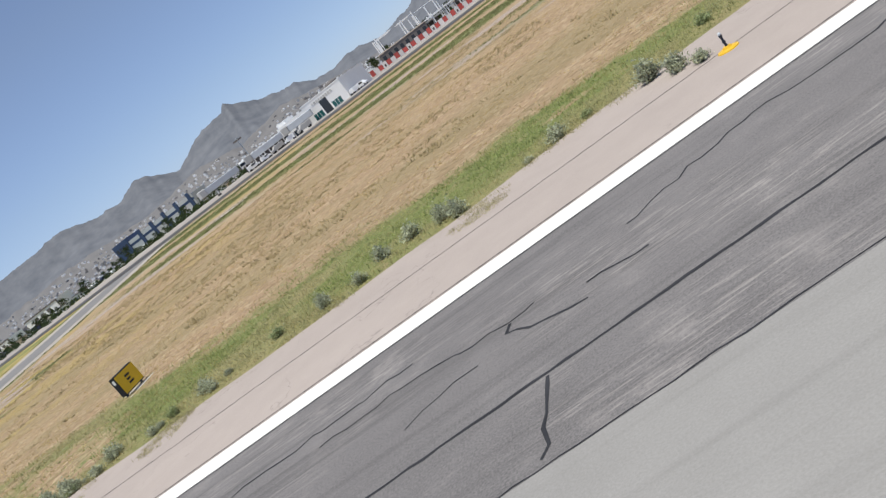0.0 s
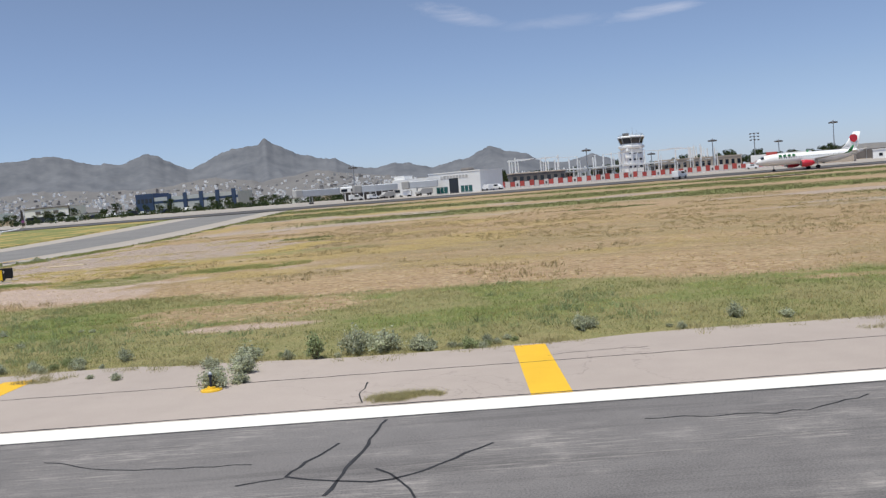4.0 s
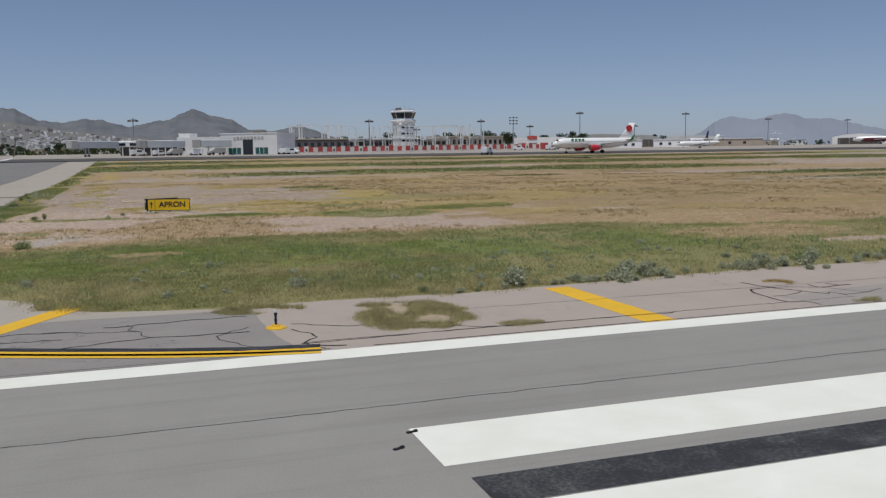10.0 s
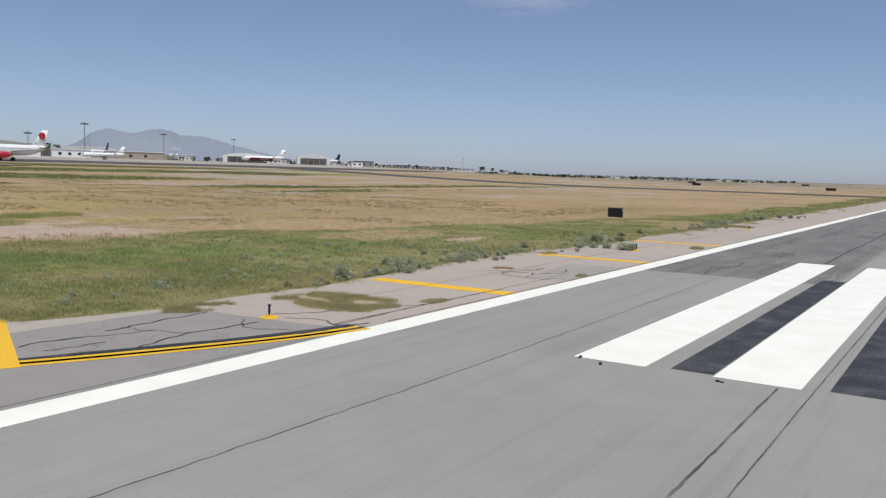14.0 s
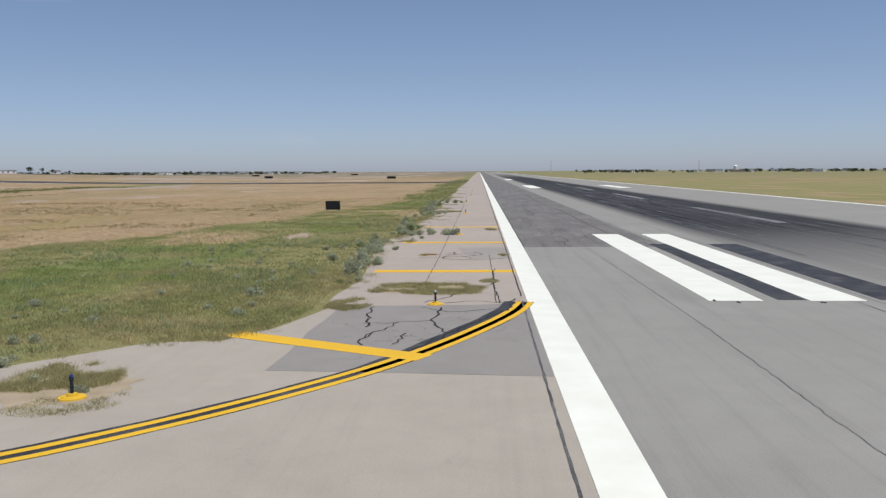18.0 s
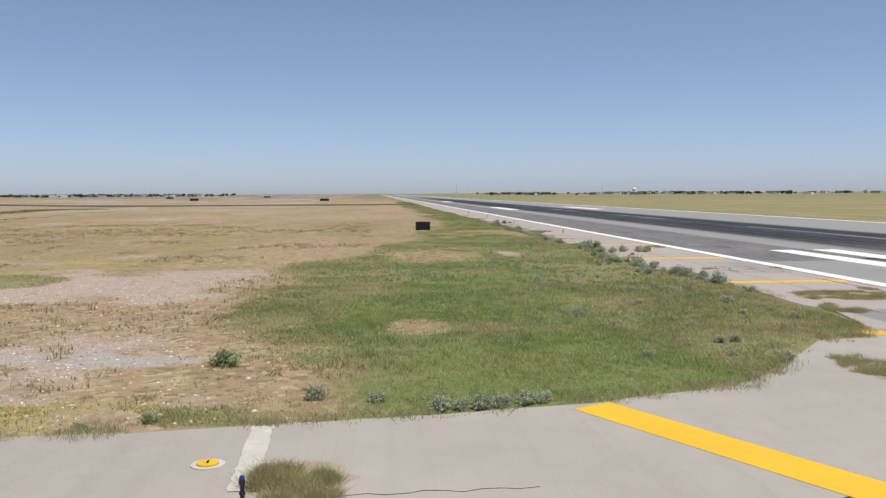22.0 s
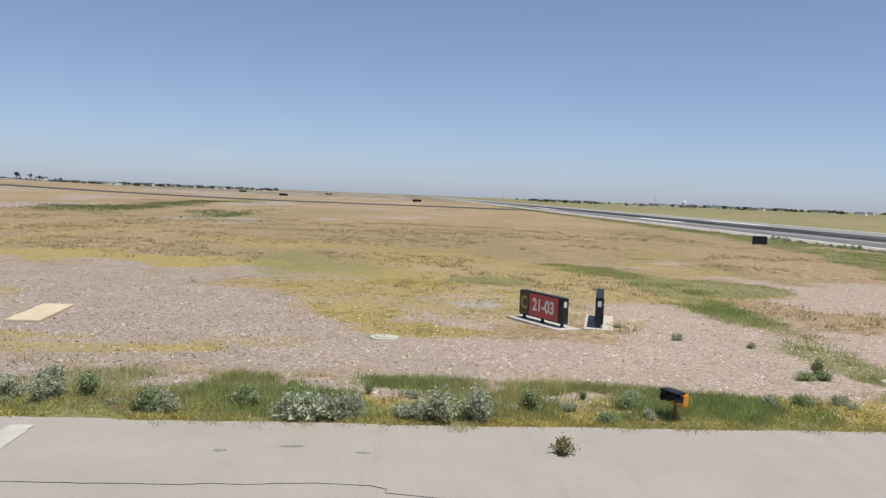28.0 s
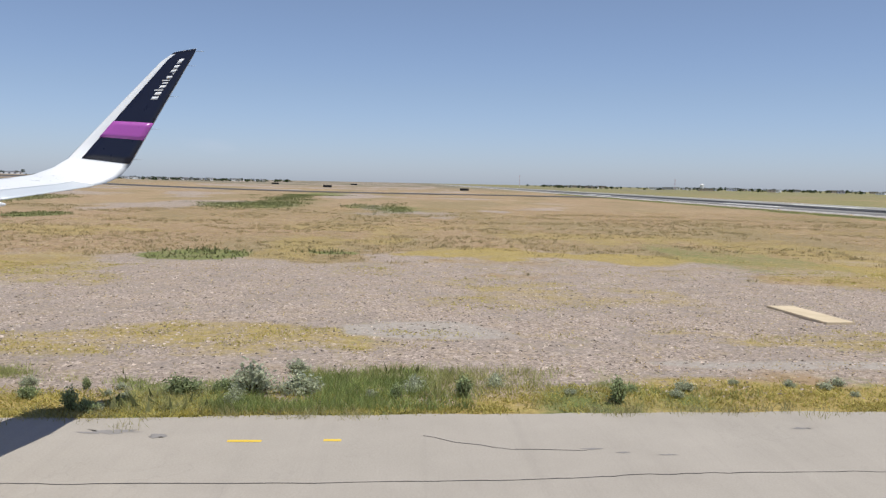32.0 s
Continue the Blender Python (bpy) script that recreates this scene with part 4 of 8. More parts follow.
# crumbled spots at the taxiway's edge
for cx, cy, rx, ry, seed in ((18.5, 62.9, 0.16, 0.22, 1), (18.82, 61.75, 0.14, 0.3, 2), (18.56, 60.53, 0.12, 0.2, 3), (18.45, 90.6, 0.26, 0.8, 4), (18.2, 89.75, 0.22, 0.25, 5), (17.6, 82.4, 0.08, 0.3, 6),
                             (17.42, 81.9, 0.07, 0.25, 7), (17.3, 81.2, 0.07, 0.3, 8), (19.6, 44.6, 0.18, 0.4, 9), (19.0, 74.5, 0.15, 0.35, 10), (18.9, 78.2, 0.12, 0.3, 11), (20.2, 37.5, 0.2, 0.3, 12)):
    r = random.Random(seed)
    pts = [(cx + 0.55 * rx * math.cos(k * math.pi / 11) * r.uniform(0.35, 1.4), cy + 0.6 * ry * math.sin(k * math.pi / 11) * r.uniform(0.35, 1.4)) for k in range(22)]
    flat("crumbled_spot", pts, M_PATCH, 0.004, 0, "dark crumbled spot in the taxiway paving", "pavement")


# ---- growth ----
def triangles(name, verts, material, label, category):
    """Loose three-cornered blades as one object."""
    n = len(verts)
    me = bpy.data.meshes.new(name)
    me.vertices.add(n)
    me.vertices.foreach_set("co", verts.astype(np.float32).ravel())
    me.loops.add(n)
    me.loops.foreach_set("vertex_index", np.arange(n, dtype=np.int32))
    me.polygons.add(n // 3)
    me.polygons.foreach_set("loop_start", np.arange(0, n, 3, dtype=np.int32))
    me.update()
    me.materials.append(material)
    return tagged(new(name, me), label, category, kind="stuff")


def blades(rs, x, y, low, high, per, width, spread, lean=0.5):
    """Tufts of blades at the points x, y."""
    n = len(x)
    bx = np.repeat(x, per) + rs.normal(0, spread, n * per)
    by = np.repeat(y, per) + rs.normal(0, spread, n * per)
    h = np.repeat(rs.uniform(low, high, n), per) * rs.uniform(0.6, 1.15, n * per)
    ang = rs.uniform(0, 2 * np.pi, n * per)
    out = rs.uniform(0, 2 * np.pi, n * per)
    w = width * rs.uniform(0.6, 1.4, n * per)
    bz = np.repeat(footing_at(x, y), per) - 0.015
    a = np.stack([bx - w * np.cos(ang), by - w * np.sin(ang), bz], -1)
    b = np.stack([bx + w * np.cos(ang), by + w * np.sin(ang), bz], -1)
    r = lean * h * rs.uniform(0, 1, n * per)
    c = np.stack([bx + r * np.cos(out), by + r * np.sin(out), bz + h], -1)
    return np.stack([a, b, c], 1).reshape(-1, 3)


def sown(rs, n, x0, x1, y0, y1, chance):
    x, y = rs.uniform(x0, x1, n), rs.uniform(y0, y1, n)
    keep = (rs.rand(n) < chance(x, y)) & (paved(x, y) < 0.9)
    return x[keep], y[keep]


rs = np.random.RandomState(7)
patchy = lambda x, y: green_at(x, y) * (0.35 + 0.65 * step(fractal(x, y, 2.2, 131), 0.35, 0.6))
gx, gy = sown(rs, 80000, 26, 135, 5.5, 31, patchy)
gx6, gy6 = sown(rs, 100000, 20.5, 46, 6, 31, patchy)
low_verge = lambda x, y: patchy(x, y) * (1 - 0.3 * step(y, 66, 70) * (1 - step(y, 82, 86)))
gx2, gy2 = sown(rs, 30000, 20, 60, 24, 60, patchy)
gx3, gy3 = sown(rs, 95000, 19, 26, 26, 118, low_verge)
gx4, gy4 = sown(rs, 26000, 135, 420, 6, 17, patchy)
gx5, gy5 = sown(rs, 130000, -20, 260, 84, 245, patchy)
grass = [blades(rs, gx, gy, 0.05, 0.16, 6, 0.014, 0.14, 1.6), blades(rs, gx2, gy2, 0.05, 0.15, 5, 0.013, 0.12, 1.6),
         blades(rs, gx3, gy3, 0.05, 0.17, 7, 0.010, 0.11, 1.4), blades(rs, gx6, gy6, 0.04, 0.13, 6, 0.008, 0.07, 1.8), blades(rs, gx4, gy4, 0.1, 0.26, 3, 0.05, 0.2, 1.2)]
triangles("field_greenery", blades(rs, gx5, gy5, 0.12, 0.34, 4, 0.06, 0.3, 1.2), M_FIELDGREEN, "dull green swathes of scrubby grass across the field", "grass")
fresh = []
for k, g in enumerate(grass):
    tri = g.reshape(-1, 3, 3)
    pick = (vivid_at(tri[:, 0, 0], tri[:, 0, 1]) > 0.35 + 0.4 * rs.rand(len(tri))) | ((k == 2) & (fractal(tri[:, 0, 0], tri[:, 0, 1], 2.5, 33) > 0.42))
    fresh.append(tri[pick].reshape(-1, 3))
    grass[k] = tri[~pick].reshape(-1, 3)
ty = rs.uniform(78, 112, 24000)
tx = taxi_edge(ty) + rs.uniform(0.25, 3.4, 24000)
keep = (fractal(tx, ty, 2.4, 57) > 0.36) & (rs.rand(24000) < step(ty, 80, 90)) & (fractal(tx, ty, 5.0, 59) > 0.40)
fresh.append(blades(rs, tx[keep], ty[keep], 0.08, 0.30, 6, 0.009, 0.10, 1.1))
vy = rs.uniform(43, 71, 42000)
vx = taxi_edge(vy) + 0.4 + rs.rand(42000) ** 0.7 * np.interp(vy, [43, 50, 54, 60, 66, 71], [1.0, 1.5, 2.6, 3.5, 4.0, 2.4])
keep = (fractal(vx, vy, 1.7, 67) > 0.47 + 0.14 * rs.rand(42000)) & (rs.rand(42000) < step(vy, 43, 48) * (1 - 0.75 * step(vy, 62, 67)) * 0.65)
fresh.append(blades(rs, vx[keep], vy[keep], 0.08, 0.27, 6, 0.008, 0.09, 1.2))
# a ragged green streak running out across the field past the signs
qx = rs.uniform(24, 62, 26000)
qy = np.interp(qx, [24, 27, 34.6, 46.3, 54.6, 62], [46.4, 46.6, 46.7, 46.1, 47.3, 48.5]) + rs.normal(0, 1, 26000) * (0.35 + 0.022 * (qx - 24))
keep = (fractal(qx, qy, 2.6, 73) > 0.44 + 0.2 * rs.rand(26000)) & (rs.rand(26000) < 0.04 + 0.5 * step(qx, 31, 40))
fresh.append(blades(rs, qx[keep], qy[keep], 0.08, 0.24, 5, 0.013, 0.12, 1.4))
triangles("fresh_grass", np.concatenate(fresh), M_VIVID, "fresh green grass in the middle of the verge", "grass")
triangles("verge_grass", np.concatenate(grass), M_BLADE, "green knee-high grass on the airfield verge", "grass")
dry = lambda x, y: (1 - green_at(x, y)) * (1 - 0.8 * gravel_at(x, y)) * (0.25 + 0.75 * step(fractal(x, y, 3.0, 151), 0.4, 0.62))
dx, dy = sown(rs, 150000, 22, 150, 12, 120, dry)
dx2, dy2 = sown(rs, 40000, 21, 60, 26, 110, lambda x, y: 0.4 * gravel_at(x, y))
dx3, dy3 = sown(rs, 40000, 26, 135, 6, 30, lambda x, y: 0.4 * green_at(x, y) * step(fractal(x, y, 6.0, 171), 0.45, 0.62))
triangles("dry_grass", np.concatenate([blades(rs, dx, dy, 0.025, 0.075, 3, 0.028, 0.13, 3.0), blades(rs, dx2, dy2, 0.02, 0.05, 3, 0.016, 0.05, 2.4), blades(rs, dx3, dy3, 0.12, 0.28, 5, 0.005, 0.12)]),
          M_STRAW, "dry straw-coloured field grass", "grass")
wx, wy = sown(rs, 95000, 19, 48, 27, 118, lambda x, y: weed_at(x, y) * step(fractal(x, y, 1.5, 191), 0.42, 0.58))
ey = rs.uniform(28, 108, 16000)
ex = taxi_edge(ey) + 0.1 + rs.rand(16000) ** 1.5 * 1.8
pick = fractal(ex, ey, 2.0, 197) > 0.44
wx, wy = np.concatenate([wx, ex[pick]]), np.concatenate([wy, ey[pick]])
sx, sy = sown(rs, 60000, 21, 78, 26, 116, lambda x, y: (0.25 + 0.75 * gravel_at(x, y)) * step(fractal(x, y, 3.5, 213), 0.34, 0.6) * step(78 - x, 0, 34))
triangles("dry_stubble", blades(rs, sx, sy, 0.015, 0.045, 3, 0.024, 0.05, 2.8), M_SCRUB, "short dull stubble scattered over the gravelly field", "stubble")
triangles("yellow_weeds", blades(rs, wx, wy, 0.02, 0.10, 6, 0.018, 0.11, 2.2), M_WEED, "low yellow-green creeping weeds", "weeds")


def pebbles():
    """Loose stones of the gravelly ground."""
    x, y = sown(rs, 150000, 21, 52, 26, 112, lambda a, b: (0.12 + 0.88 * gravel_at(a, b)) * step(46 - a, -10, 18))
    n = len(x)
    r = 0.018 + 0.06 * rs.rand(n) ** 3
    z = footing_at(x, y) - 0.006
    tips = np.array([(1, 0, 0), (-0.5, 0.87, 0), (-0.5, -0.87, 0), (0.1, 0, 0.42)])
    tri = np.array([(0, 1, 3), (1, 2, 3), (2, 0, 3)])
    turn = rs.uniform(0, 6.28, n)
    c, s = np.cos(turn), np.sin(turn)
    p = tips[tri.ravel()][None] * r[:, None, None] * rs.uniform(0.7, 1.4, (n, 1, 3))
    v = np.stack([p[..., 0] * c[:, None] - p[..., 1] * s[:, None] + x[:, None], p[..., 0] * s[:, None] + p[..., 1] * c[:, None] + y[:, None], p[..., 2] + z[:, None]], -1)
    triangles("gravel", v.reshape(-1, 3), stone_mat("pale_pebbles", (0.09, 0.07, 0.058), (0.70, 0.575, 0.485)), "pale pinkish gravel lying on the soil", "gravel")


pebbles()


def shrub_model(seed, height, radius, leaves, material, upright=0.0, label="", name="shrub"):
    """A low bush: woody stems and a loose crown of many small leaves."""
    rng = np.random.RandomState(seed)
    root = thing(name, label, "shrub")
    bm = bmesh.new()
    tips = []
    for k in range(30):
        a, t = rng.uniform(0, 6.28), rng.uniform(0.0, 1.0) ** 0.6 * (1.0 - 0.5 * upright)
        tip = Vector((radius * 0.95 * t * math.cos(a), radius * 0.95 * t * math.sin(a), height * (1.0 - 0.55 * t * t) * rng.uniform(0.55, 1.0)))
        tube(bm, (0.03 * math.cos(a), 0.03 * math.sin(a), 0), tip, 0.012 * height / 0.6 + 0.004, 0.004, 4, False)
        tips.append(tip)
    part("woody_base", bm, M_STEM, root)
    n = int(leaves * 3.0)
    # leaves stand in sprays along the stems, thickest towards the tips
    spray = np.array([tuple(q) for q in tips])[rng.randint(0, len(tips), n)]
    along = rng.uniform(0.05, 1.0, (n, 1)) ** 0.55
    p = spray * along + rng.normal(0, 1, (n, 3)) * (0.035 + 0.075 * along) * np.array([radius, radius, height * 0.8]) * 1.5
    p[:, 2] = np.maximum(p[:, 2], 0.01)
    s = rng.uniform(0.5, 1.3, (n, 1)) * 0.048 * (height / 0.6) ** 0.3
    d1 = rng.normal(0, 1, (n, 3))
    d1 /= np.linalg.norm(d1, axis=1)[:, None]
    d2 = np.cross(d1, rng.normal(0, 1, (n, 3)))
    d2 /= np.linalg.norm(d2, axis=1)[:, None]
    a, b, c, d = p - d1 * s, p + d2 * s * 0.45, p + d1 * s, p - d2 * s * 0.45
    v = np.stack([a, b, c, d], 1).reshape(-1, 3)
    v[:, 2] = np.maximum(v[:, 2], 0.0)
    me = bpy.data.meshes.new("foliage")
    me.from_pydata(v.tolist(), [], np.arange(n * 4).reshape(-1, 4).tolist())
    me.materials.append(material)
    ob = new("foliage", me)
    ob.parent = root
    return root


SHRUB = "round grey-green desert shrub growing at the pavement edge"
models = [shrub_model(1, 0.55, 0.42, 420, M_SHRUB, label=SHRUB), shrub_model(2, 0.7, 0.5, 520, M_SHRUB, label=SHRUB),
          shrub_model(3, 0.42, 0.4, 340, M_SHRUB, label=SHRUB), shrub_model(4, 0.75, 0.42, 300, M_SHRUBGREEN, 0.6, "upright green weed bush on the grass verge", "weed_bush"),
          shrub_model(5, 0.5, 0.5, 420, M_SHRUBGREEN, 0.0, "low dark-green weed bush on the grass verge", "weed_bush")]
homes = [(49.6, 7.75), (44.6, 7.55), (37.8, 10.0), (69.4, 6.9), (27.3, 27.4)]
for m_, (x, y) in zip(models, homes):
    m_.matrix_world = pose(x, y, 0.0, 0, 0, 40 * x)
    tagged(m_, group="shrubs along the verge")


def plant(k, x, y, s=1.0, z=None):
    ob = copy_thing(models[k], pose(x, y, float(footing_at(x, y)) - 0.02 if z is None else z, 0, 0, (x * 77 + y * 31) % 360))
    ob.scale = (s, s, s * (0.85 + 0.3 * ((x * 13.7 + y * 7.1) % 1)))
    return ob


# shrubs whose place stands out
for k, x, y, s in ((1, 67.2, 4.3, 0.8), (0, 67.9, 4.1, 0.6), (0, 48.6, 7.6, 1.0), (2, 50.3, 7.7, 0.8), (0, 46.9, 7.6, 0.6), (2, 47.3, 7.5, 0.5), (0, 54.0, 7.6, 0.7),
                   (2, 54.7, 7.4, 0.6), (1, 70.5, 7.2, 1.0), (1, 71.4, 7.3, 1.1), (0, 72.4, 7.2, 1.0), (2, 66.4, 6.6, 0.8)):
    plant(k, x, y, s)
for k, x, y, s in ((0, 98.9, 7.9, 0.8), (1, 100.0, 7.6, 0.8), (0, 101.3, 7.5, 0.85), (1, 102.2, 7.3, 0.8), (0, 103.0, 7.1, 0.8), (1, 104.0, 7.2, 0.75), (0, 104.9, 7.2, 0.75), (2, 105.8, 7.3, 0.8), (0, 96.5, 6.2, 0.8), (2, 97.2, 5.6, 0.7), (0, 67.3, 3.75, 0.95), (0, 126.3, 5.3, 0.9), (2, 126.7, 4.5, 0.8), (1, 125.8, 6.4, 0.9), (1, 22.61, 22.3, 0.55), (0, 22.62, 21.9, 0.5), (1, 22.6, 21.5, 0.5), (0, 22.75, 21.05, 0.6), (1, 22.9, 20.5, 0.5), (0, 23.05, 20.1, 0.5), (0, 23.5, 24.9, 0.6), (2, 23.2, 23.6, 0.6),
                   (2, 26.9, 12.9, 0.7), (0, 48.3, 6.85, 0.8), (2, 48.8, 7.0, 0.6), (2, 50.15, 7.05, 0.6), (2, 55.9, 6.75, 0.55), (2, 56.6, 6.7, 0.45), (0, 49.9, 9.2, 0.7), (2, 50.9, 9.4, 0.7), (0, 54.0, 8.2, 0.8),
                   (1, 54.9, 8.1, 0.8), (0, 55.8, 8.0, 0.8), (1, 56.7, 7.8, 0.75), (1, 67.35, 7.1, 0.9), (0, 67.45, 6.2, 0.85), (1, 67.65, 5.4, 0.85), (2, 64.0, 5.8, 0.5), (2, 63.05, 6.3, 0.35)):
    plant(k, x, y, s)
for k, x, y, s in ((1, 19.75, 40.42, 0.95), (1, 21.65, 40.5, 1.0), (0, 21.5, 39.2, 1.0), (1, 21.9, 38.2, 1.0), (0, 21.9, 37.4, 1.1), (1, 22.3, 36.7, 0.9), (0, 21.5, 41.7, 0.8),
                   (0, 21.7, 44.4, 0.9), (2, 21.5, 35.2, 0.8), (0, 22.0, 48.6, 0.8), (1, 22.9, 48.0, 0.95), (0, 23.4, 46.9, 0.8), (3, 26.1, 48.9, 0.6), (4, 25.4, 49.6, 0.6)):
    plant(k, x, y, s)
for k, x, y, s in ((0, 20.95, 64.45, 0.7), (1, 20.7, 61.95, 0.85), (1, 20.75, 61.55, 0.9), (0, 20.8, 61.1, 0.85), (2, 20.9, 59.75, 0.85), (4, 21.95, 55.1, 0.7), (4, 25.4, 49.1, 0.55), (2, 33.65, 52.3, 0.5), (2, 31.3, 51.0, 0.6), (2, 30.35, 48.9, 0.5), (1, 21.9, 67.0, 0.85), (3, 21.7, 66.2, 0.8), (0, 21.6, 67.7, 0.8), (1, 21.4, 66.9, 0.8), (4, 21.0, 64.8, 0.8), (0, 20.9, 60.9, 0.9), (1, 20.8, 59.2, 1.0), (1, 20.9, 58.4, 0.9),
                   (3, 21.6, 57.2, 0.8), (4, 21.5, 63.0, 0.8), (0, 21.1, 87.6, 1.0), (1, 21.2, 88.6, 1.0), (4, 21.1, 90.0, 0.9), (3, 20.9, 84.3, 0.6), (3, 20.6, 81.2, 0.7), (0, 23.0, 87.9, 0.7)):
    plant(k, x, y, s)
dry_tuft = shrub_model(14, 0.36, 0.24, 130, M_STRAW, label="small dry pale weed growing in a taxiway joint", name="dry_weed")
for piece in dry_tuft.children:
    piece.data.materials[0] = M_TUFT if piece.name.startswith("foliage") else M_STRAW
dry_tuft.matrix_world = pose(18.75, 57.05, 0)
bush = shrub_model(9, 0.68, 0.58, 4200, M_SHRUB, label="large grey-green shrub growing through a taxiway joint")
bush.matrix_world = pose(16.85, 70.15, 0)
rng = random.Random(12)
for i in range(46):
    x = rng.uniform(86, 134) if i < 34 else rng.uniform(52, 84)
    plant(rng.choice((0, 0, 1, 1, 2, 4)), x, float(shoulder_edge(x)) + rng.uniform(0.1, 1.5), rng.uniform(0.4, 0.85))
for i in range(90):
    y = rng.uniform(27, 104)
    plant(rng.choice((3, 4, 0, 2, 2, 2)), float(taxi_edge(y)) + rng.uniform(0.4, 2.4), y, rng.uniform(0.25, 0.62))
for i in range(40):
    x, y = rng.uniform(24, 60), rng.uniform(9, 17)
    plant(rng.choice((0, 2, 2)), x, y, rng.uniform(0.3, 0.55))


# an almost unbroken row of low shrubs where the shoulder meets the grass
for i in range(135):
    x = rng.uniform(41, 106)
    if fractal(np.array([x]), np.array([0.0]), 5.0, 411, 2)[0] > 0.38:
        plant(rng.choice((0, 0, 1, 2, 2, 4)), x, float(shoulder_edge(x)) + rng.uniform(0.0, 0.9), rng.uniform(0.28, 0.56))


def tuft_on_paving(name, x0, x1, y0, y1, count, label, high=0.16, seed=1, full=False):
    """Grass that has grown through the paving."""
    r = np.random.RandomState(seed)
    x, y = r.uniform(x0, x1, count * 3), r.uniform(y0, y1, count * 3)
    d = ((x - (x0 + x1) / 2) / (x1 - x0) * 2) ** 2 + ((y - (y0 + y1) / 2) / (y1 - y0) * 2) ** 2
    clump = fractal(x, y, 0.75, seed + 200, 3)
    keep = (d + 1.6 * (fractal(x, y, 1.1, seed + 300, 3) - 0.5) < 0.8) & (clump > (0.34 if full else 0.47))
    x, y, clump = x[keep], y[keep], clump[keep]
    if len(x) == 0:
        return
    v = blades(r, x, y, high * 0.25, high * 0.8, 11, 0.005, 0.07, 1.6)
    triangles(name, v, M_TUFT if seed % 4 else M_STRAW, label, "grass")


TUFT = "dry green grass grown through the paving"
tuft_on_paving("pavement_grass", 38.0, 41.6, 1.7, 6.3, 1500, TUFT, 0.2, 1)
tuft_on_paving("pavement_grass", 38.2, 41.4, 2.0, 6.0, 700, TUFT, 0.22, 2)
tuft_on_paving("pavement_grass", 34.6, 37.4, 5.4, 7.4, 900, TUFT, 0.22, 3)
tuft_on_paving("pavement_grass", 41.6, 43.0, 1.3, 2.0, 140, TUFT, 0.12, 5)
tuft_on_paving("pavement_grass", 52.1, 54.0, 0.65, 1.4, 260, TUFT, 0.18, 7)
tuft_on_paving("pavement_grass", 52.3, 53.3, 4.2, 5.2, 160, TUFT, 0.16, 8)
tuft_on_paving("pavement_grass", 71.4, 73.3, 0.7, 1.7, 300, TUFT, 0.2, 9)
tuft_on_paving("pavement_grass", 24.3, 27.2, 9.7, 12.4, 1500, "patch of grass and bare soil round a light", 0.24, 11, True)
tuft_on_paving("pavement_grass", 22.9, 25.0, 8.8, 10.9, 330, "patch of grass and bare soil round a light", 0.12, 13)
tuft_on_paving("pavement_grass", 17.2, 18.9, 24.1, 25.6, 1500, TUFT, 0.34, 13, True)
tuft_on_paving("pavement_grass", 99.0, 102.2, 3.6, 6.8, 900, TUFT, 0.24, 15)
tuft_on_paving("pavement_grass", 29.8, 32.6, 7.6, 9.6, 260, TUFT, 0.14, 17)
tuft_on_paving("pavement_grass", 104.8, 106.2, 4.9, 5.9, 120, TUFT, 0.2, 18)
tuft_on_paving("pavement_grass", 60.4, 62.8, 6.0, 7.6, 200, TUFT, 0.2, 19)
tuft_on_paving("pavement_grass", 18.6, 19.4, 48.2, 49.0, 90, TUFT, 0.14, 21)
for x in (84, 90, 100.5, 108, 119, 133, 150, 171, 196, 230):
    tuft_on_paving("pavement_grass", x, x + 2.2, 4.6, 7.2, 120, TUFT, 0.2, int(x) * 2 + 1)

# soft clumps of grass that spill over the edges of the paving
def edge_clumps():
    r = np.random.RandomState(91)
    xa = r.uniform(37, 150, 900)
    ya = shoulder_edge(xa) + r.normal(0.1, 0.35, 900)
    yb = np.concatenate([r.uniform(8, 34, 300), r.uniform(34, 112, 520)])
    xb = taxi_edge(yb) + r.normal(0.15, 0.25, 820)
    x, y = np.concatenate([xa, xb]), np.concatenate([ya, yb])
    keep = fractal(x, y, 3.0, 95, 3) > 0.46
    x, y = x[keep], y[keep]
    triangles("edge_clumps", blades(r, x, y, 0.06, 0.22, 34, 0.006, 0.14, 1.4), M_TUFT, "soft olive clumps of grass spilling over the paving edge", "grass")
    x, y = r.uniform(24, 130, 15000), r.uniform(24, 150, 15000)
    keep = (fractal(x, y, 7.0, 97, 3) > 0.5) & (paved(x, y) < 0.1) & (green_at(x, y) < 0.5) & (gravel_at(x, y) < 0.6)
    x, y = x[keep], y[keep]
    triangles("field_scrub", blades(r, x, y, 0.08, 0.26, 12, 0.024, 0.17, 1.3), M_SCRUB, "small dull olive scrub dotted over the field", "scrub")
    x, y = r.uniform(26, 80, 2600), r.uniform(9, 27, 2600)
    keep = (fractal(x, y, 5.0, 99, 3) > 0.52) & (green_at(x, y) > 0.5) & (paved(x, y) < 0.1)
    x, y = x[keep], y[keep]
    triangles("meadow_herbs", blades(r, x, y, 0.1, 0.26, 16, 0.016, 0.12, 1.0), M_SHRUBGREEN, "low blue-green herbs standing in the verge grass", "herbs")


edge_clumps()

# bare earth where the paving has gone
M_EARTH = worn("bare_earth", (0.27, 0.21, 0.14), (0.45, 0.37, 0.27), rough=0.95, coarse=2, fine=14, own=False, bump=0.5)


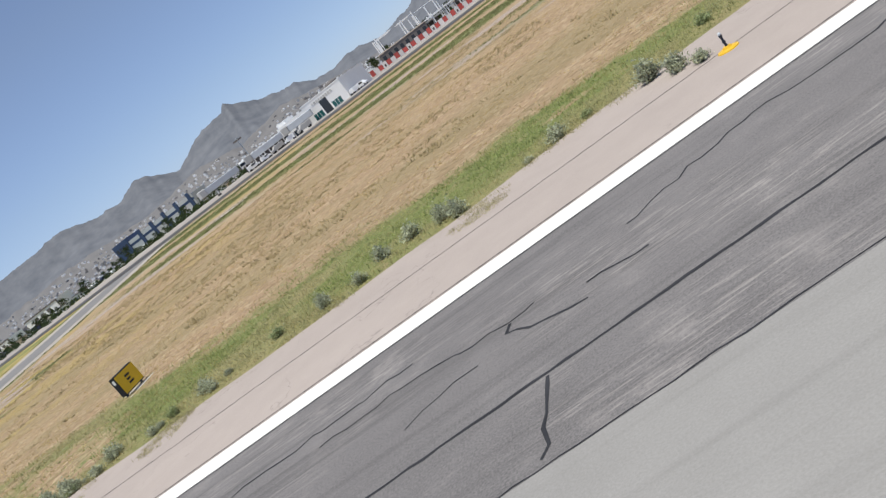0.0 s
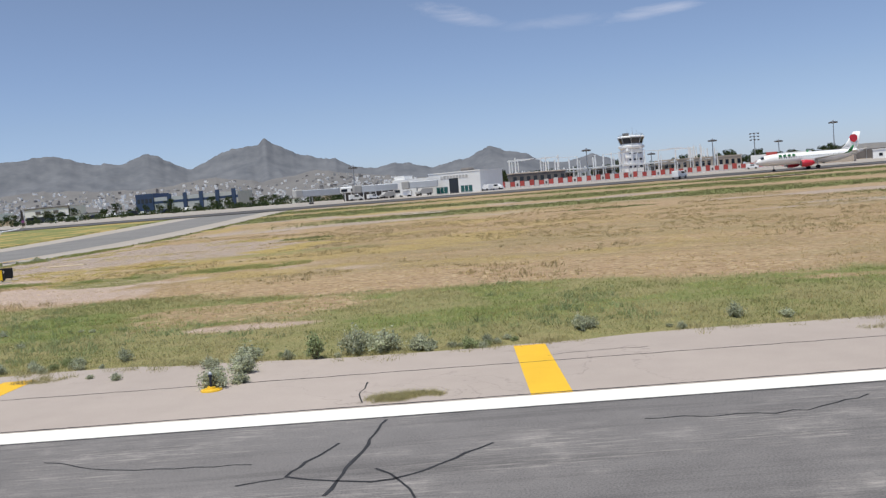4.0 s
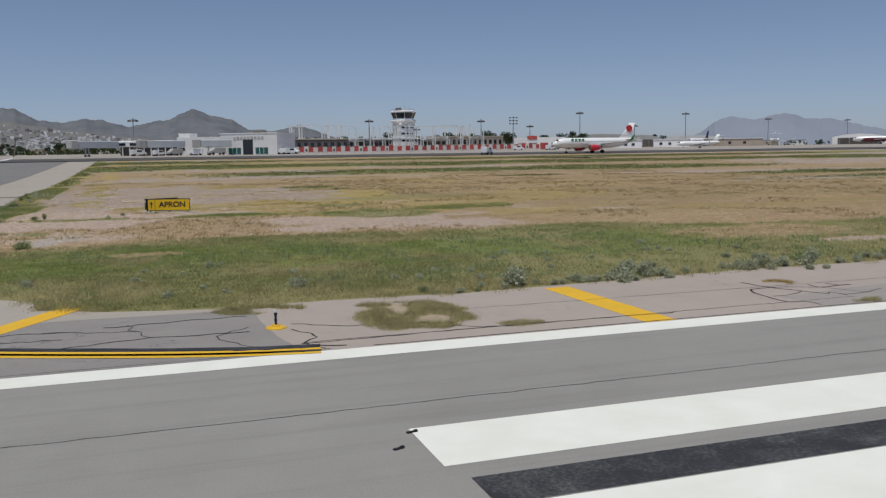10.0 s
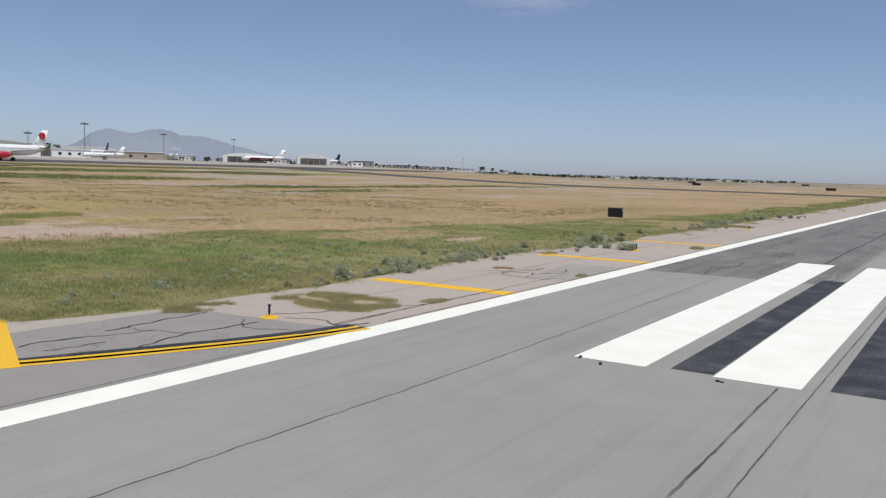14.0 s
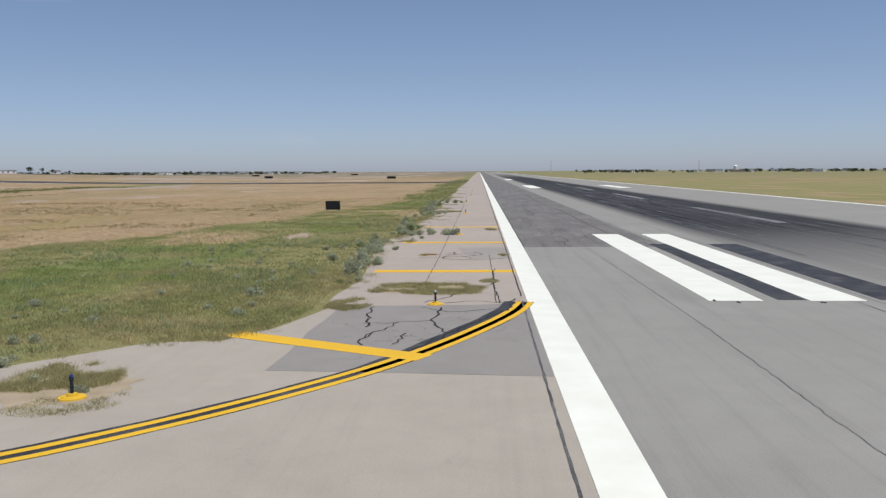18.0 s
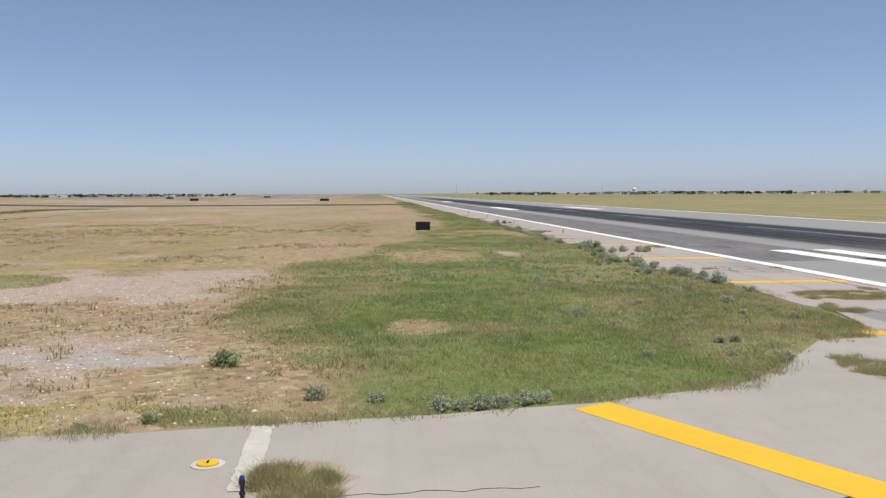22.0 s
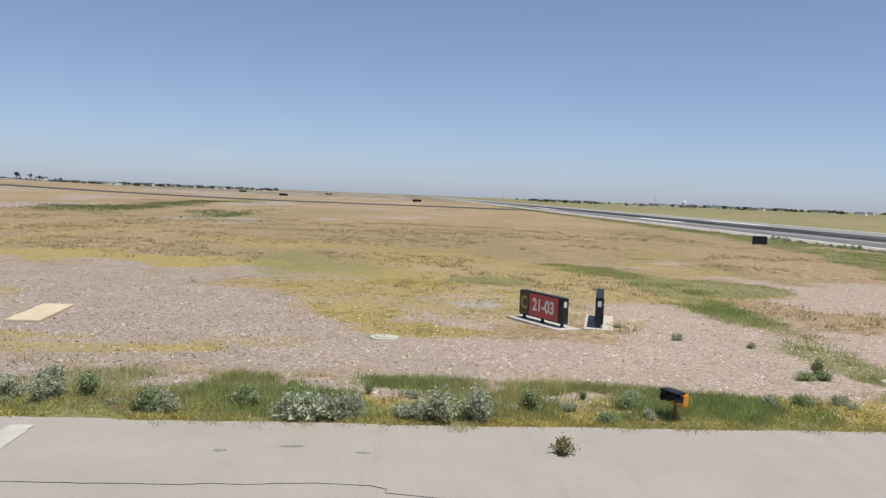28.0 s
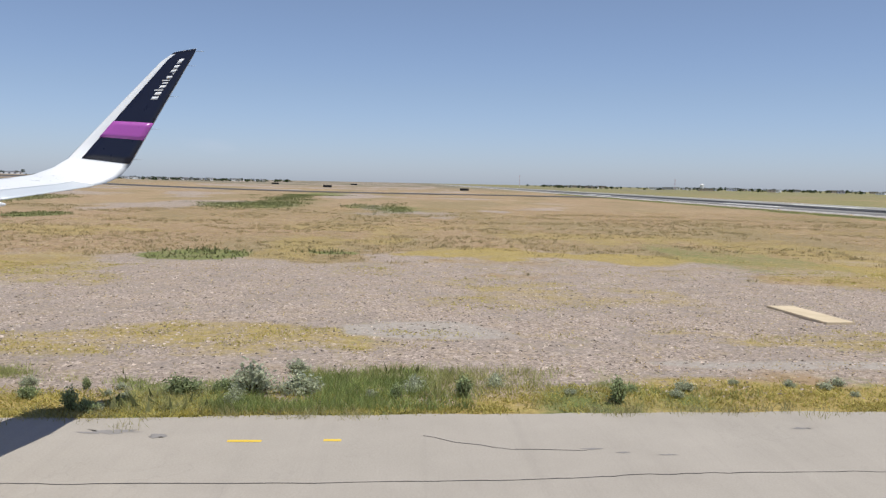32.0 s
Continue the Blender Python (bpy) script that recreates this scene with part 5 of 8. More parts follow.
def earth(cx, cy, rx, ry, seed):
    r = random.Random(seed)
    pts = [(cx + rx * math.cos(a) * r.uniform(0.75, 1.1), cy + ry * math.sin(a) * r.uniform(0.75, 1.1)) for a in [k * math.pi / 12 for k in range(24)]]
    flat("bare_soil", pts, M_EARTH, 0.0035, 0, "bare sandy soil in a gap of the paving", "soil")


earth(24.9, 10.5, 1.6, 1.5, 1)
earth(39.8, 4.0, 1.6, 2.0, 2)
earth(18.7, 24.9, 0.8, 1.0, 3)
earth(100.6, 5.2, 1.5, 1.3, 4)

# concrete strips over cable ducts
for a, b in (((18.0, 25.63), (21.6, 25.75)), ((17.0, 40.55), (20.9, 40.35)), ((16.3, 66.45), (19.7, 66.65)), ((24.9, 10.9), (26.3, 11.7))):
    a, b = Vector((*a, 0)), Vector((*b, 0))
    bm = bmesh.new()
    ribbon(bm, [a.lerp(b, k / 24) for k in range(25)], 0.20, -0.20, 0.012, 0.025, random.Random(int(a.y)))
    tagged(part("duct_strip", bm, M_CONC), "pale crumbling concrete strip over a cable duct", "pavement", kind="structure")


# ---- lights, signs and covers of the airfield ----
M_LAMPYELLOW = worn("yellow_enamel", (0.62, 0.36, 0.02), (0.80, 0.50, 0.03), rough=0.5, coarse=3, fine=40)
M_DARKMETAL = worn("dark_blue_grey_metal", (0.02, 0.025, 0.04), (0.06, 0.07, 0.10), rough=0.45, metal=0.5)
M_BLACKSHEET = worn("black_sign_sheet", (0.010, 0.010, 0.012), (0.03, 0.03, 0.034), rough=0.55, coarse=1.2)
M_SIGNYELLOW = worn("yellow_sign_face", (0.66, 0.42, 0.01), (0.80, 0.53, 0.015), rough=0.45, coarse=1.0)
M_SIGNRED = worn("faded_red_sign_face", (0.42, 0.06, 0.06), (0.52, 0.09, 0.085), rough=0.45, coarse=1.0)
M_SIGNWHITE = worn("white_sign_lettering", (0.70, 0.68, 0.64), (0.82, 0.80, 0.76), rough=0.5)
M_SIGNFADED = worn("sun_faded_yellow_sign_film", (0.30, 0.24, 0.07), (0.42, 0.34, 0.12), rough=0.5, coarse=3, fine=30)
M_SIGNOLIVE = worn("faded_dark_sign_face", (0.05, 0.045, 0.03), (0.09, 0.08, 0.05), rough=0.5)
mg, ng, bg = base_mat("blue_lamp_glass", 0.08, 0, 0.5)
bg.inputs["Base Color"].default_value = (0.02, 0.04, 0.17, 1)
bg.inputs["Coat Weight"].default_value = 0.6
M_BLUEGLASS = mg
mc, ncl, bcl = base_mat("clear_lamp_glass", 0.1, 0, 0.5)
bcl.inputs["Base Color"].default_value = (0.55, 0.58, 0.6, 1)
M_CLEARGLASS = mc


def edge_light(x, y, glass, label, z=0.0, concrete=True):
    root = thing("edge_light", label, "airfield light", pose(x, y, z), "airfield edge lights")
    if concrete:
        bm = bmesh.new()
        tube(bm, (0, 0, -0.05), (0, 0, 0.022), 0.62, 0.58, 20)
        part("footing", bm, M_CONC, root, "pale concrete footing")
    bm = bmesh.new()
    tube(bm, (0, 0, -0.02), (0, 0, 0.03), 0.28, 0.265, 24)
    tube(bm, (0, 0, 0.03), (0, 0, 0.05), 0.21, 0.195, 24)
    tube(bm, (0, 0, 0.05), (0, 0, 0.10), 0.12, 0.10, 16)
    part("base_plate", bm, M_LAMPYELLOW, root, "yellow painted base plate")
    bm = bmesh.new()
    tube(bm, (0, 0, 0.10), (0, 0, 0.34), 0.032, 0.03, 10)
    tube(bm, (0, 0, 0.20), (0, 0, 0.24), 0.045, 0.045, 10)
    part("post", bm, M_DARKMETAL, root)
    bm = bmesh.new()
    tube(bm, (0, 0, 0.34), (0, 0, 0.40), 0.042, 0.048, 14)
    head = part("lamp_head", bm, M_DARKMETAL, root)
    bm = bmesh.new()
    rings = [[Vector((r * math.cos(a), r * math.sin(a), h)) for a in [2 * math.pi * k / 14 for k in range(14)]] for r, h in ((0.040, 0.40), (0.042, 0.43), (0.032, 0.46), (0.012, 0.475))]
    loft(bm, rings)
    part("globe", bm, glass, head, "ribbed glass globe", True)
    return root


RWY, TXY = "white runway edge light on a yellow base plate", "blue taxiway light on a yellow base plate"
for x, y in ((36.15, 3.5), (67.34, 3.44), (96.6, 3.45), (127.2, 3.8), (158, 3.5), (188.5, 3.5)):
    edge_light(x, y, M_CLEARGLASS, RWY, 0.0, False)
for x, y in ((24.2, 10.0), (17.3, 25.5), (17.1, 40.62), (16.1, 66.4)):
    edge_light(x, y, M_BLUEGLASS, TXY, 0.0, False)


def cover(x, y, r, material, label, square=False, z=0.0):
    root = thing("pit_cover", label, "cover", pose(x, y, z))
    bm = bmesh.new()
    if square:
        box(bm, -r, r, -r, r, -0.04, 0.02)
    else:
        tube(bm, (0, 0, -0.04), (0, 0, 0.02), r * 1.5, r * 1.45, 24)
    part("surround", bm, M_EARTHCOVER if material is M_EARTHCOVER else M_CONC, root, "pale concrete surround")
    bm = bmesh.new()
    if square:
        box(bm, -r * 0.68, r * 0.68, -r * 0.68, r * 0.68, 0.0, 0.03)
    else:
        tube(bm, (0, 0, 0.0), (0, 0, 0.05), r, r * 0.94, 24)
    lid = part("lid", bm, material, root)
    bm = bmesh.new()
    box(bm, -r * 0.3, r * 0.3, -0.015, 0.015, 0.03 if square else 0.05, 0.05 if square else 0.065)
    part("lifting_bar", bm, M_DARKMETAL, lid)


M_EARTHCOVER = worn("dusty_grey_concrete", (0.22, 0.195, 0.17), (0.36, 0.32, 0.28), rough=0.95, coarse=3, fine=30)
cover(19.33, 26.35, 0.19, M_LAMPYELLOW, "round yellow pit cover set in the taxiway shoulder")
cover(19.1, 39.95, 0.19, M_LAMPYELLOW, "round yellow pit cover set in the taxiway shoulder")
cover(18.55, 48.1, 0.44, M_REDPAINT, "square pit cover painted dull red", True)
cover(29.95, 60.35, 0.30, M_CONC, "round pale concrete manhole cover in the gravel", False, 0.08)
cover(25.3, 47.22, 0.26, M_LAMPYELLOW, "round yellow pit cover among the verge weeds", False, 0.1)
cover(33.74, 28.5, 0.55, M_EARTHCOVER, "worn round concrete cover in the gravel", False, 0.01)


def ground_slab(x0, x1, y0, y1, turn, label):
    root = thing("concrete_slab", label, "slab", pose((x0 + x1) / 2, (y0 + y1) / 2, 0.05, 0, 0, turn))
    w, d = (x1 - x0) / 2, (y1 - y0) / 2
    part("slab", bevel_box(-w, w, -d, d, -0.12, 0.09, 0.02), worn("pale_yellow_concrete", (0.50, 0.40, 0.26), (0.68, 0.56, 0.40), rough=0.9, coarse=1.2, fine=25), root)
    return root


ground_slab(30.7, 34.55, 70.98, 72.02, 5, "pale yellowish concrete slab lying flush in the gravel")


def lettering(text, size, material, parent, name, x, z, y, squash=1.0):
    """Raised letters in the plane of a sign, facing -y of the sign."""
    cu = bpy.data.curves.new(name, "FONT")
    cu.body, cu.size, cu.extrude = text, size, 0.006
    cu.align_x, cu.align_y, cu.offset = "CENTER", "CENTER", size * 0.03
    tmp = bpy.data.objects.new(name, cu)
    scene.collection.objects.link(tmp)
    me = bpy.data.meshes.new_from_object(tmp.evaluated_get(bpy.context.evaluated_depsgraph_get()))
    bpy.data.objects.remove(tmp)
    me.transform(Matrix.Diagonal((squash, 1, 1, 1)))
    me.transform(pose(x, y, z, 90))
    me.materials.clear()
    me.materials.append(material)
    ob = new(name, me)
    ob.parent = parent
    return ob


def airfield_sign(a, b, low, high, label, faces, depth=0.28, legs=3, number=True, base=True):
    """A lit box sign from a to b (left to right as one reads it), its faces as (from, to, material, text, text material, size)."""
    a, b = Vector((*a, 0)), Vector((*b, 0))
    wide = (b - a).length
    turn = math.degrees(math.atan2(b.y - a.y, b.x - a.x))
    mid_ = (a + b) / 2
    root = thing("airfield_sign", label, "sign", pose(mid_.x, mid_.y, float(land(mid_.x, mid_.y)) + 0.02, 0, 0, turn), "airfield signs")
    h = wide / 2
    if base:
        part("base_slab", bevel_box(-h - 0.35, h + 0.35, -0.5, 0.5, -0.1, 0.07, 0.02), M_CONC, root, "pale concrete base slab")
    part("cabinet", bevel_box(-h, h, -depth / 2, depth / 2, low, high, 0.015), M_BLACKSHEET, root, "black sheet-metal cabinet")
    for k in range(legs):
        x = -h + 0.15 + k * (wide - 0.3) / max(1, legs - 1)
        bm = bmesh.new()
        box(bm, x - 0.03, x + 0.03, -0.05, 0.05, 0.05, low + 0.02)
        box(bm, x - 0.08, x + 0.08, -0.09, 0.09, 0.06, 0.085)
        part("leg", bm, M_DARKMETAL, root)
    for x0, x1, material, text, ink, size in faces:
        x0, x1 = -h + x0 * wide, -h + x1 * wide
        bm = bmesh.new()
        box(bm, x0 + 0.02, x1 - 0.02, -depth / 2 - 0.012, -depth / 2 + 0.002, low + 0.045, high - 0.045)
        panel = part("face_panel", bm, material, root)
        if text == "^":
            bm = bmesh.new()
            cx, cz, y = (x0 + x1) / 2, (low + high) / 2, -depth / 2 - 0.018
            box(bm, cx - 0.035, cx + 0.035, y, y + 0.01, cz - size / 2, cz + size * 0.3)
            for sgn in (-1, 1):
                vs = [bm.verts.new(p) for p in ((cx, y, cz + size / 2), (cx + sgn * 0.14, y, cz + size * 0.12), (cx + sgn * 0.14, y, cz + size * 0.12 - 0.07), (cx, y, cz + size / 2 - 0.09))]
                bm.faces.new(vs if sgn > 0 else vs[::-1])
            part("arrow", bm, ink, panel)
        elif text == "|":
            bm = bmesh.new()
            cx, cz, y = (x0 + x1) / 2, (low + high) / 2, -depth / 2 - 0.018
            for k in range(3):
                box(bm, cx - 0.2, cx + 0.2 - 0.1 * (k == 1), y, y + 0.006, cz - 0.22 + 0.17 * k, cz - 0.13 + 0.17 * k)
            part("marking", bm, ink, panel)
        elif text:
            lettering(text, size, ink, panel, "lettering", (x0 + x1) / 2, (low + high) / 2, -depth / 2 - 0.013)
    if number:
        for x in (-h - 0.004, h + 0.004):
            bm = bmesh.new()
            box(bm, x - 0.003, x + 0.003, -0.06, 0.06, high - 0.32, high - 0.12)
            part("number_plate", bm, M_SIGNWHITE, root, "small white plate")
    return root


airfield_sign((35.43, 55.40), (32.93, 54.32), 0.2, 1.08, "red and black holding position sign on a concrete slab",
              [(0.0, 0.24, M_SIGNOLIVE, "C", M_SIGNFADED, 0.62), (0.24, 0.93, M_SIGNRED, "21-03", M_SIGNWHITE, 0.6)])
airfield_sign((33.15, 53.1), (36.25, 52.35), 0.2, 1.12, "yellow direction sign with black lettering on a concrete slab",
              [(0.0, 0.17, M_SIGNYELLOW, "^", M_BLACKSHEET, 0.5), (0.17, 1.0, M_SIGNYELLOW, "APRON", M_BLACKSHEET, 0.6)])
airfield_sign((102.6, 17.3), (102.86, 18.9), 0.18, 1.12, "small yellow taxiway sign with a black back",
              [(0.0, 1.0, M_SIGNYELLOW, "|", M_BLACKSHEET, 0.6)], legs=2)
for x, y, w, t in ((484.9, 50.2, 4.8, 88), (531.7, 129.6, 5.2, 84), (733, 189.5, 6.0, 92), (934, 135, 7, 90)):
    c, s = math.cos(radians(t)) * w / 2, math.sin(radians(t)) * w / 2
    airfield_sign((x - c, y - s), (x + c, y + s), 0.2, 1.5, "distant airfield sign with a black back", [(0.0, 1.0, M_SIGNYELLOW, "", None, 0)], legs=3, number=False)


def guard_light(x, y, turn):
    """A hooded flashing light on a stand, facing the taxiway."""
    root = thing("guard_light", "black hooded runway guard light with an orange body on a stand", "airfield light", pose(x, y, float(footing_at(x, y)), 0, 0, turn) @ Matrix.Scale(0.88, 4))
    bm = bmesh.new()
    tube(bm, (0, 0, 0), (0, 0, 0.34), 0.05, 0.045, 10)
    tube(bm, (0, 0, 0), (0, 0, 0.03), 0.14, 0.14, 12)
    part("stand", bm, worn("rust_brown_metal", (0.14, 0.07, 0.035), (0.26, 0.15, 0.08), rough=0.8), root)
    part("body", bevel_box(-0.26, 0.26, -0.02, 0.2, 0.34, 0.66, 0.04), worn("orange_enamel", (0.68, 0.27, 0.03), (0.80, 0.36, 0.05), rough=0.5), root, "orange lamp housing")
    for sx in (-0.14, 0.14):
        bm = bmesh.new()
        tube(bm, (sx, -0.02, 0.5), (sx, -0.05, 0.5), 0.1, 0.1, 16)
        lens = part("lens", bm, M_CLEARGLASS, root)
        bm = bmesh.new()
        n = 12
        ring = lambda r, yy: [Vector((sx + r * math.cos(-0.3 + (math.pi + 0.6) * k / n), yy, 0.5 + r * math.sin(-0.3 + (math.pi + 0.6) * k / n))) for k in range(n + 1)]
        loft(bm, [ring(0.125, 0.02), ring(0.135, -0.24), ring(0.118, -0.24), ring(0.11, 0.02)], close=False)
        part("hood", bm, M_BLACKSHEET, lens, "black sun hood")
    bm = bmesh.new()
    box(bm, -0.3, 0.3, -0.22, 0.05, 0.66, 0.70)
    box(bm, -0.3, -0.24, -0.2, 0.03, 0.42, 0.68)
    part("visor", bm, M_BLACKSHEET, root)
    return root


guard_light(21.25, 54.28, -160)


# litter lying on the paving
def dry_branch(x, y, turn):
    root = thing("dry_branch", "dry broken branch lying on the taxiway", "branch", pose(x, y, 0, 0, 0, turn))
    r = random.Random(int(x * 100))
    for k in range(7):
        bm = bmesh.new()
        a = r.uniform(-0.5, 0.5)
        tube(bm, (a, 0.02 * k - 0.06, 0.015), (a + r.uniform(-0.4, 0.4), r.uniform(-0.22, 0.22), r.uniform(0.015, 0.06)), 0.012, 0.004, 5)
        part("twig", bm, M_STEM, root)


dry_branch(19.93, 50.0, 88)
for x, y, turn in ((36.59, -6.48, 20), (36.6, -9.23, 75), (37.0, -5.8, 10)):
    root = thing("rubber_scrap", "scrap of black rubber lying on the runway", "scrap", pose(x, y, 0, 0, 0, turn))
    part("strip", bevel_box(-0.09, 0.09, -0.035, 0.035, 0.0, 0.02, 0.006), M_BLACKSHEET, root)
    part("curl", bevel_box(0.04, 0.1, -0.03, 0.03, 0.012, 0.035, 0.006), M_BLACKSHEET, root)


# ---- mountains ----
# distance haze is put into this rock colour as a shift to blue-grey
M_ROCK = worn("haze_tinted_mountain_rock", (0.088, 0.096, 0.112), (0.178, 0.183, 0.196), rough=0.95, coarse=0.013, fine=0.05, own=False, bump=0.0)
# the farther mountain has thicker haze painted in: paler and bluer still
M_ROCKFAR = worn("pale_haze_mountain_rock", (0.21, 0.235, 0.29), (0.25, 0.275, 0.33), rough=0.95, coarse=0.004, fine=0.03, own=False, bump=0.0)


def ridged(x, y, cell, seed, octaves=5):
    """Sharp crests and round hollows, finer and finer."""
    total, amp, norm, weight = 0, 1.0, 0, 1.0
    for k in range(octaves):
        v = 1 - np.abs(2 * lattice(x, y, cell / 2 ** k, seed + 31 * k) - 1)
        v = v * v * weight
        weight = np.clip(v * 1.8, 0.25, 1)
        total, norm, amp = total + amp * v, norm + amp, amp * 0.55
    return total / norm


RELIEF = {}


def mountain_range(name, ridge, near, far, material, label, seed, rugged=0.75):
    """A ridge round the horizon through summits and saddles of (bearing, rise) in degrees, with spurs and gullies on its flanks."""
    bearings, rises = zip(*ridge)
    n_az, n_r = 760, 64
    az = np.linspace(bearings[0], bearings[-1], n_az)
    crest = np.interp(az, bearings, rises)
    kernel = np.hanning(5) / np.hanning(5).sum()
    crest = np.convolve(np.pad(crest, 2, mode="edge"), kernel, "valid")
    jag = (0.30 * (ridged(az * 10, az * 0 + 2, 11.0, seed, 4) - 0.45) + 0.16 * (fractal(az * 10, az * 0 + 5, 1.6, seed + 3, 3) - 0.5)) * step(crest, 0.2, 1.5) * rugged
    T = np.linspace(0, 1, n_r)
    A, T_ = np.meshgrid(az, T)
    top = 0.72
    up = np.where(T_ < top, T_ / top, 1 - (T_ - top) / (1 - top))
    # spurs run down and outwards from the summits, and cut one another
    far_out = near + (far - near) * T_
    u, v = far_out * np.sin(np.radians(A)), far_out * np.cos(np.radians(A)) * 0.8
    u = u + 260 * (fractal(u, v, 420.0, seed + 5, 3) - 0.5)
    v = v + 260 * (fractal(v, u, 420.0, seed + 6, 3) - 0.5)
    spur = 0.6 * ridged(u, v, 430.0, seed + 7, 6) + 0.4 * ridged(u + v, v - u, 300.0, seed + 11, 5)
    shape = 1 - rugged * 1.0 * (1 - spur) * (1 - up ** 2.2) * up ** 0.25
    H = np.tan(np.radians(np.maximum(0, crest[None, :] + jag[None, :] * up ** 4))) * (near + top * (far - near)) * (up ** 1.35) * shape
    R = near + (far - near) * T_ + 120 * (fractal(A * 10, T_ * 10, 9, seed + 9) - 0.5) * (1 - up)
    X, Y, Z = 45 + R * np.sin(np.radians(A)), R * np.cos(np.radians(A)) - 15, H + 3.0
    RELIEF[name] = (az, T * (far - near) + near, Z)
    me = bpy.data.meshes.new(name)
    me.vertices.add(X.size)
    me.vertices.foreach_set("co", np.stack([X, Y, Z], -1).ravel())
    i, j = np.meshgrid(np.arange(n_az - 1), np.arange(n_r - 1))
    a = (j * n_az + i).ravel()
    quads = np.stack([a, a + 1, a + n_az + 1, a + n_az], -1)
    me.loops.add(quads.size)
    me.loops.foreach_set("vertex_index", quads.ravel())
    me.polygons.add(len(quads))
    me.polygons.foreach_set("loop_start", np.arange(len(quads)) * 4)
    me.update()
    me.materials.append(material)
    me.shade_smooth()
    tagged(new(name, me), label, "mountains", kind="structure")


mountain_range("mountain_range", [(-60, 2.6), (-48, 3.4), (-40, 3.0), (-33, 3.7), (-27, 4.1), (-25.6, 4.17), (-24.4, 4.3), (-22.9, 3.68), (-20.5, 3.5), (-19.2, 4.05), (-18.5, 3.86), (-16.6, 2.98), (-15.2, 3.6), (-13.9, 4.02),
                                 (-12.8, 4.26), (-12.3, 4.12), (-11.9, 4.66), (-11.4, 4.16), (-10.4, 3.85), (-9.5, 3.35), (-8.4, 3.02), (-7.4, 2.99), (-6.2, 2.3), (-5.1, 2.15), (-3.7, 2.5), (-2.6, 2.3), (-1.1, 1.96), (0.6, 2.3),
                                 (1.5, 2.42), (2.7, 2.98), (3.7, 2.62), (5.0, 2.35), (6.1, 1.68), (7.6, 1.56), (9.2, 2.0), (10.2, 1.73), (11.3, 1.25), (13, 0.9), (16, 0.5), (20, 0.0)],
               3000, 4500, M_ROCK, "bare desert mountains on the horizon, haze tinted into their blue-grey colour", 301)
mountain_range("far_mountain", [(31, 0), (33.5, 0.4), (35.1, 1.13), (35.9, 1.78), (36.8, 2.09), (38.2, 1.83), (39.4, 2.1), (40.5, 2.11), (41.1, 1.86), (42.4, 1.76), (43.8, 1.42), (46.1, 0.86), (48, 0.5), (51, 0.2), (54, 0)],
               4100, 4650, M_ROCKFAR, "mountain far beyond the airfield, coloured pale blue-grey for haze", 341, 0.45)
mountain_range("foothills", [(-60, 1.2), (-45, 1.7), (-36, 1.5), (-30, 1.9), (-25, 2.1), (-19, 1.8), (-15, 2.3), (-12, 1.8), (-8.5, 2.3), (-5, 1.8), (-2, 1.4), (2, 0.9), (9, 0.6), (17, 0)], 1900, 3100,
               worn("pale_dry_hillside", (0.125, 0.122, 0.122), (0.20, 0.19, 0.182), rough=0.95, coarse=0.01, fine=0.2, own=False, bump=0.0), "pale dry foothills with scattered houses", 371, 0.5)

# ---- town ----
M_WALLWHITE = worn("white_painted_wall", (0.80, 0.79, 0.77), (0.88, 0.875, 0.86), rough=0.8, coarse=0.25, fine=5, vary=0.12)
M_WALLGREY = worn("grey_rendered_wall", (0.38, 0.37, 0.36), (0.50, 0.49, 0.47), rough=0.85, coarse=0.3, fine=5, vary=0.25)
M_WALLTAN = worn("sand_coloured_wall", (0.40, 0.33, 0.26), (0.54, 0.46, 0.37), rough=0.85, coarse=0.3, fine=5, vary=0.25)
M_ROOFDARK = worn("dark_flat_roof", (0.10, 0.09, 0.085), (0.17, 0.155, 0.145), rough=0.9, coarse=0.3, fine=5, vary=0.3)
M_NAVY = worn("navy_blue_cladding", (0.03, 0.05, 0.11), (0.05, 0.08, 0.16), rough=0.5, coarse=0.3, fine=4)
M_CLADGREY = worn("grey_ribbed_cladding", (0.40, 0.42, 0.45), (0.52, 0.54, 0.57), rough=0.5, coarse=0.3, fine=4)
M_STEELWHITE = worn("white_painted_steel", (0.74, 0.74, 0.73), (0.86, 0.86, 0.85), rough=0.5, coarse=0.6, fine=9)
M_STEELGREY = worn("galvanised_steel", (0.30, 0.31, 0.32), (0.44, 0.45, 0.46), rough=0.45, metal=0.6, coarse=0.6, fine=9)
M_REDPANEL = worn("red_hoarding_panel", (0.42, 0.07, 0.06), (0.56, 0.11, 0.09), rough=0.6, coarse=0.5, fine=8, vary=0.15)
M_PALEPANEL = worn("white_hoarding_panel", (0.66, 0.60, 0.56), (0.80, 0.76, 0.72), rough=0.6, coarse=0.5, fine=8, vary=0.1)
mgl, ngl, bgl = base_mat("dark_window_glass", 0.08, 0.0, 0.6)
bgl.inputs["Base Color"].default_value = (0.015, 0.02, 0.03, 1)
M_GLASS = mgl
mteal, nteal, bteal = base_mat("teal_window_glass", 0.1, 0.0, 0.6)
bteal.inputs["Base Color"].default_value = (0.02, 0.10, 0.10, 1)
M_TEAL = mteal


def at(x, y, turn=0.0):
    return pose(x, y, float(land(x, y)) + 0.1, 0, 0, turn)


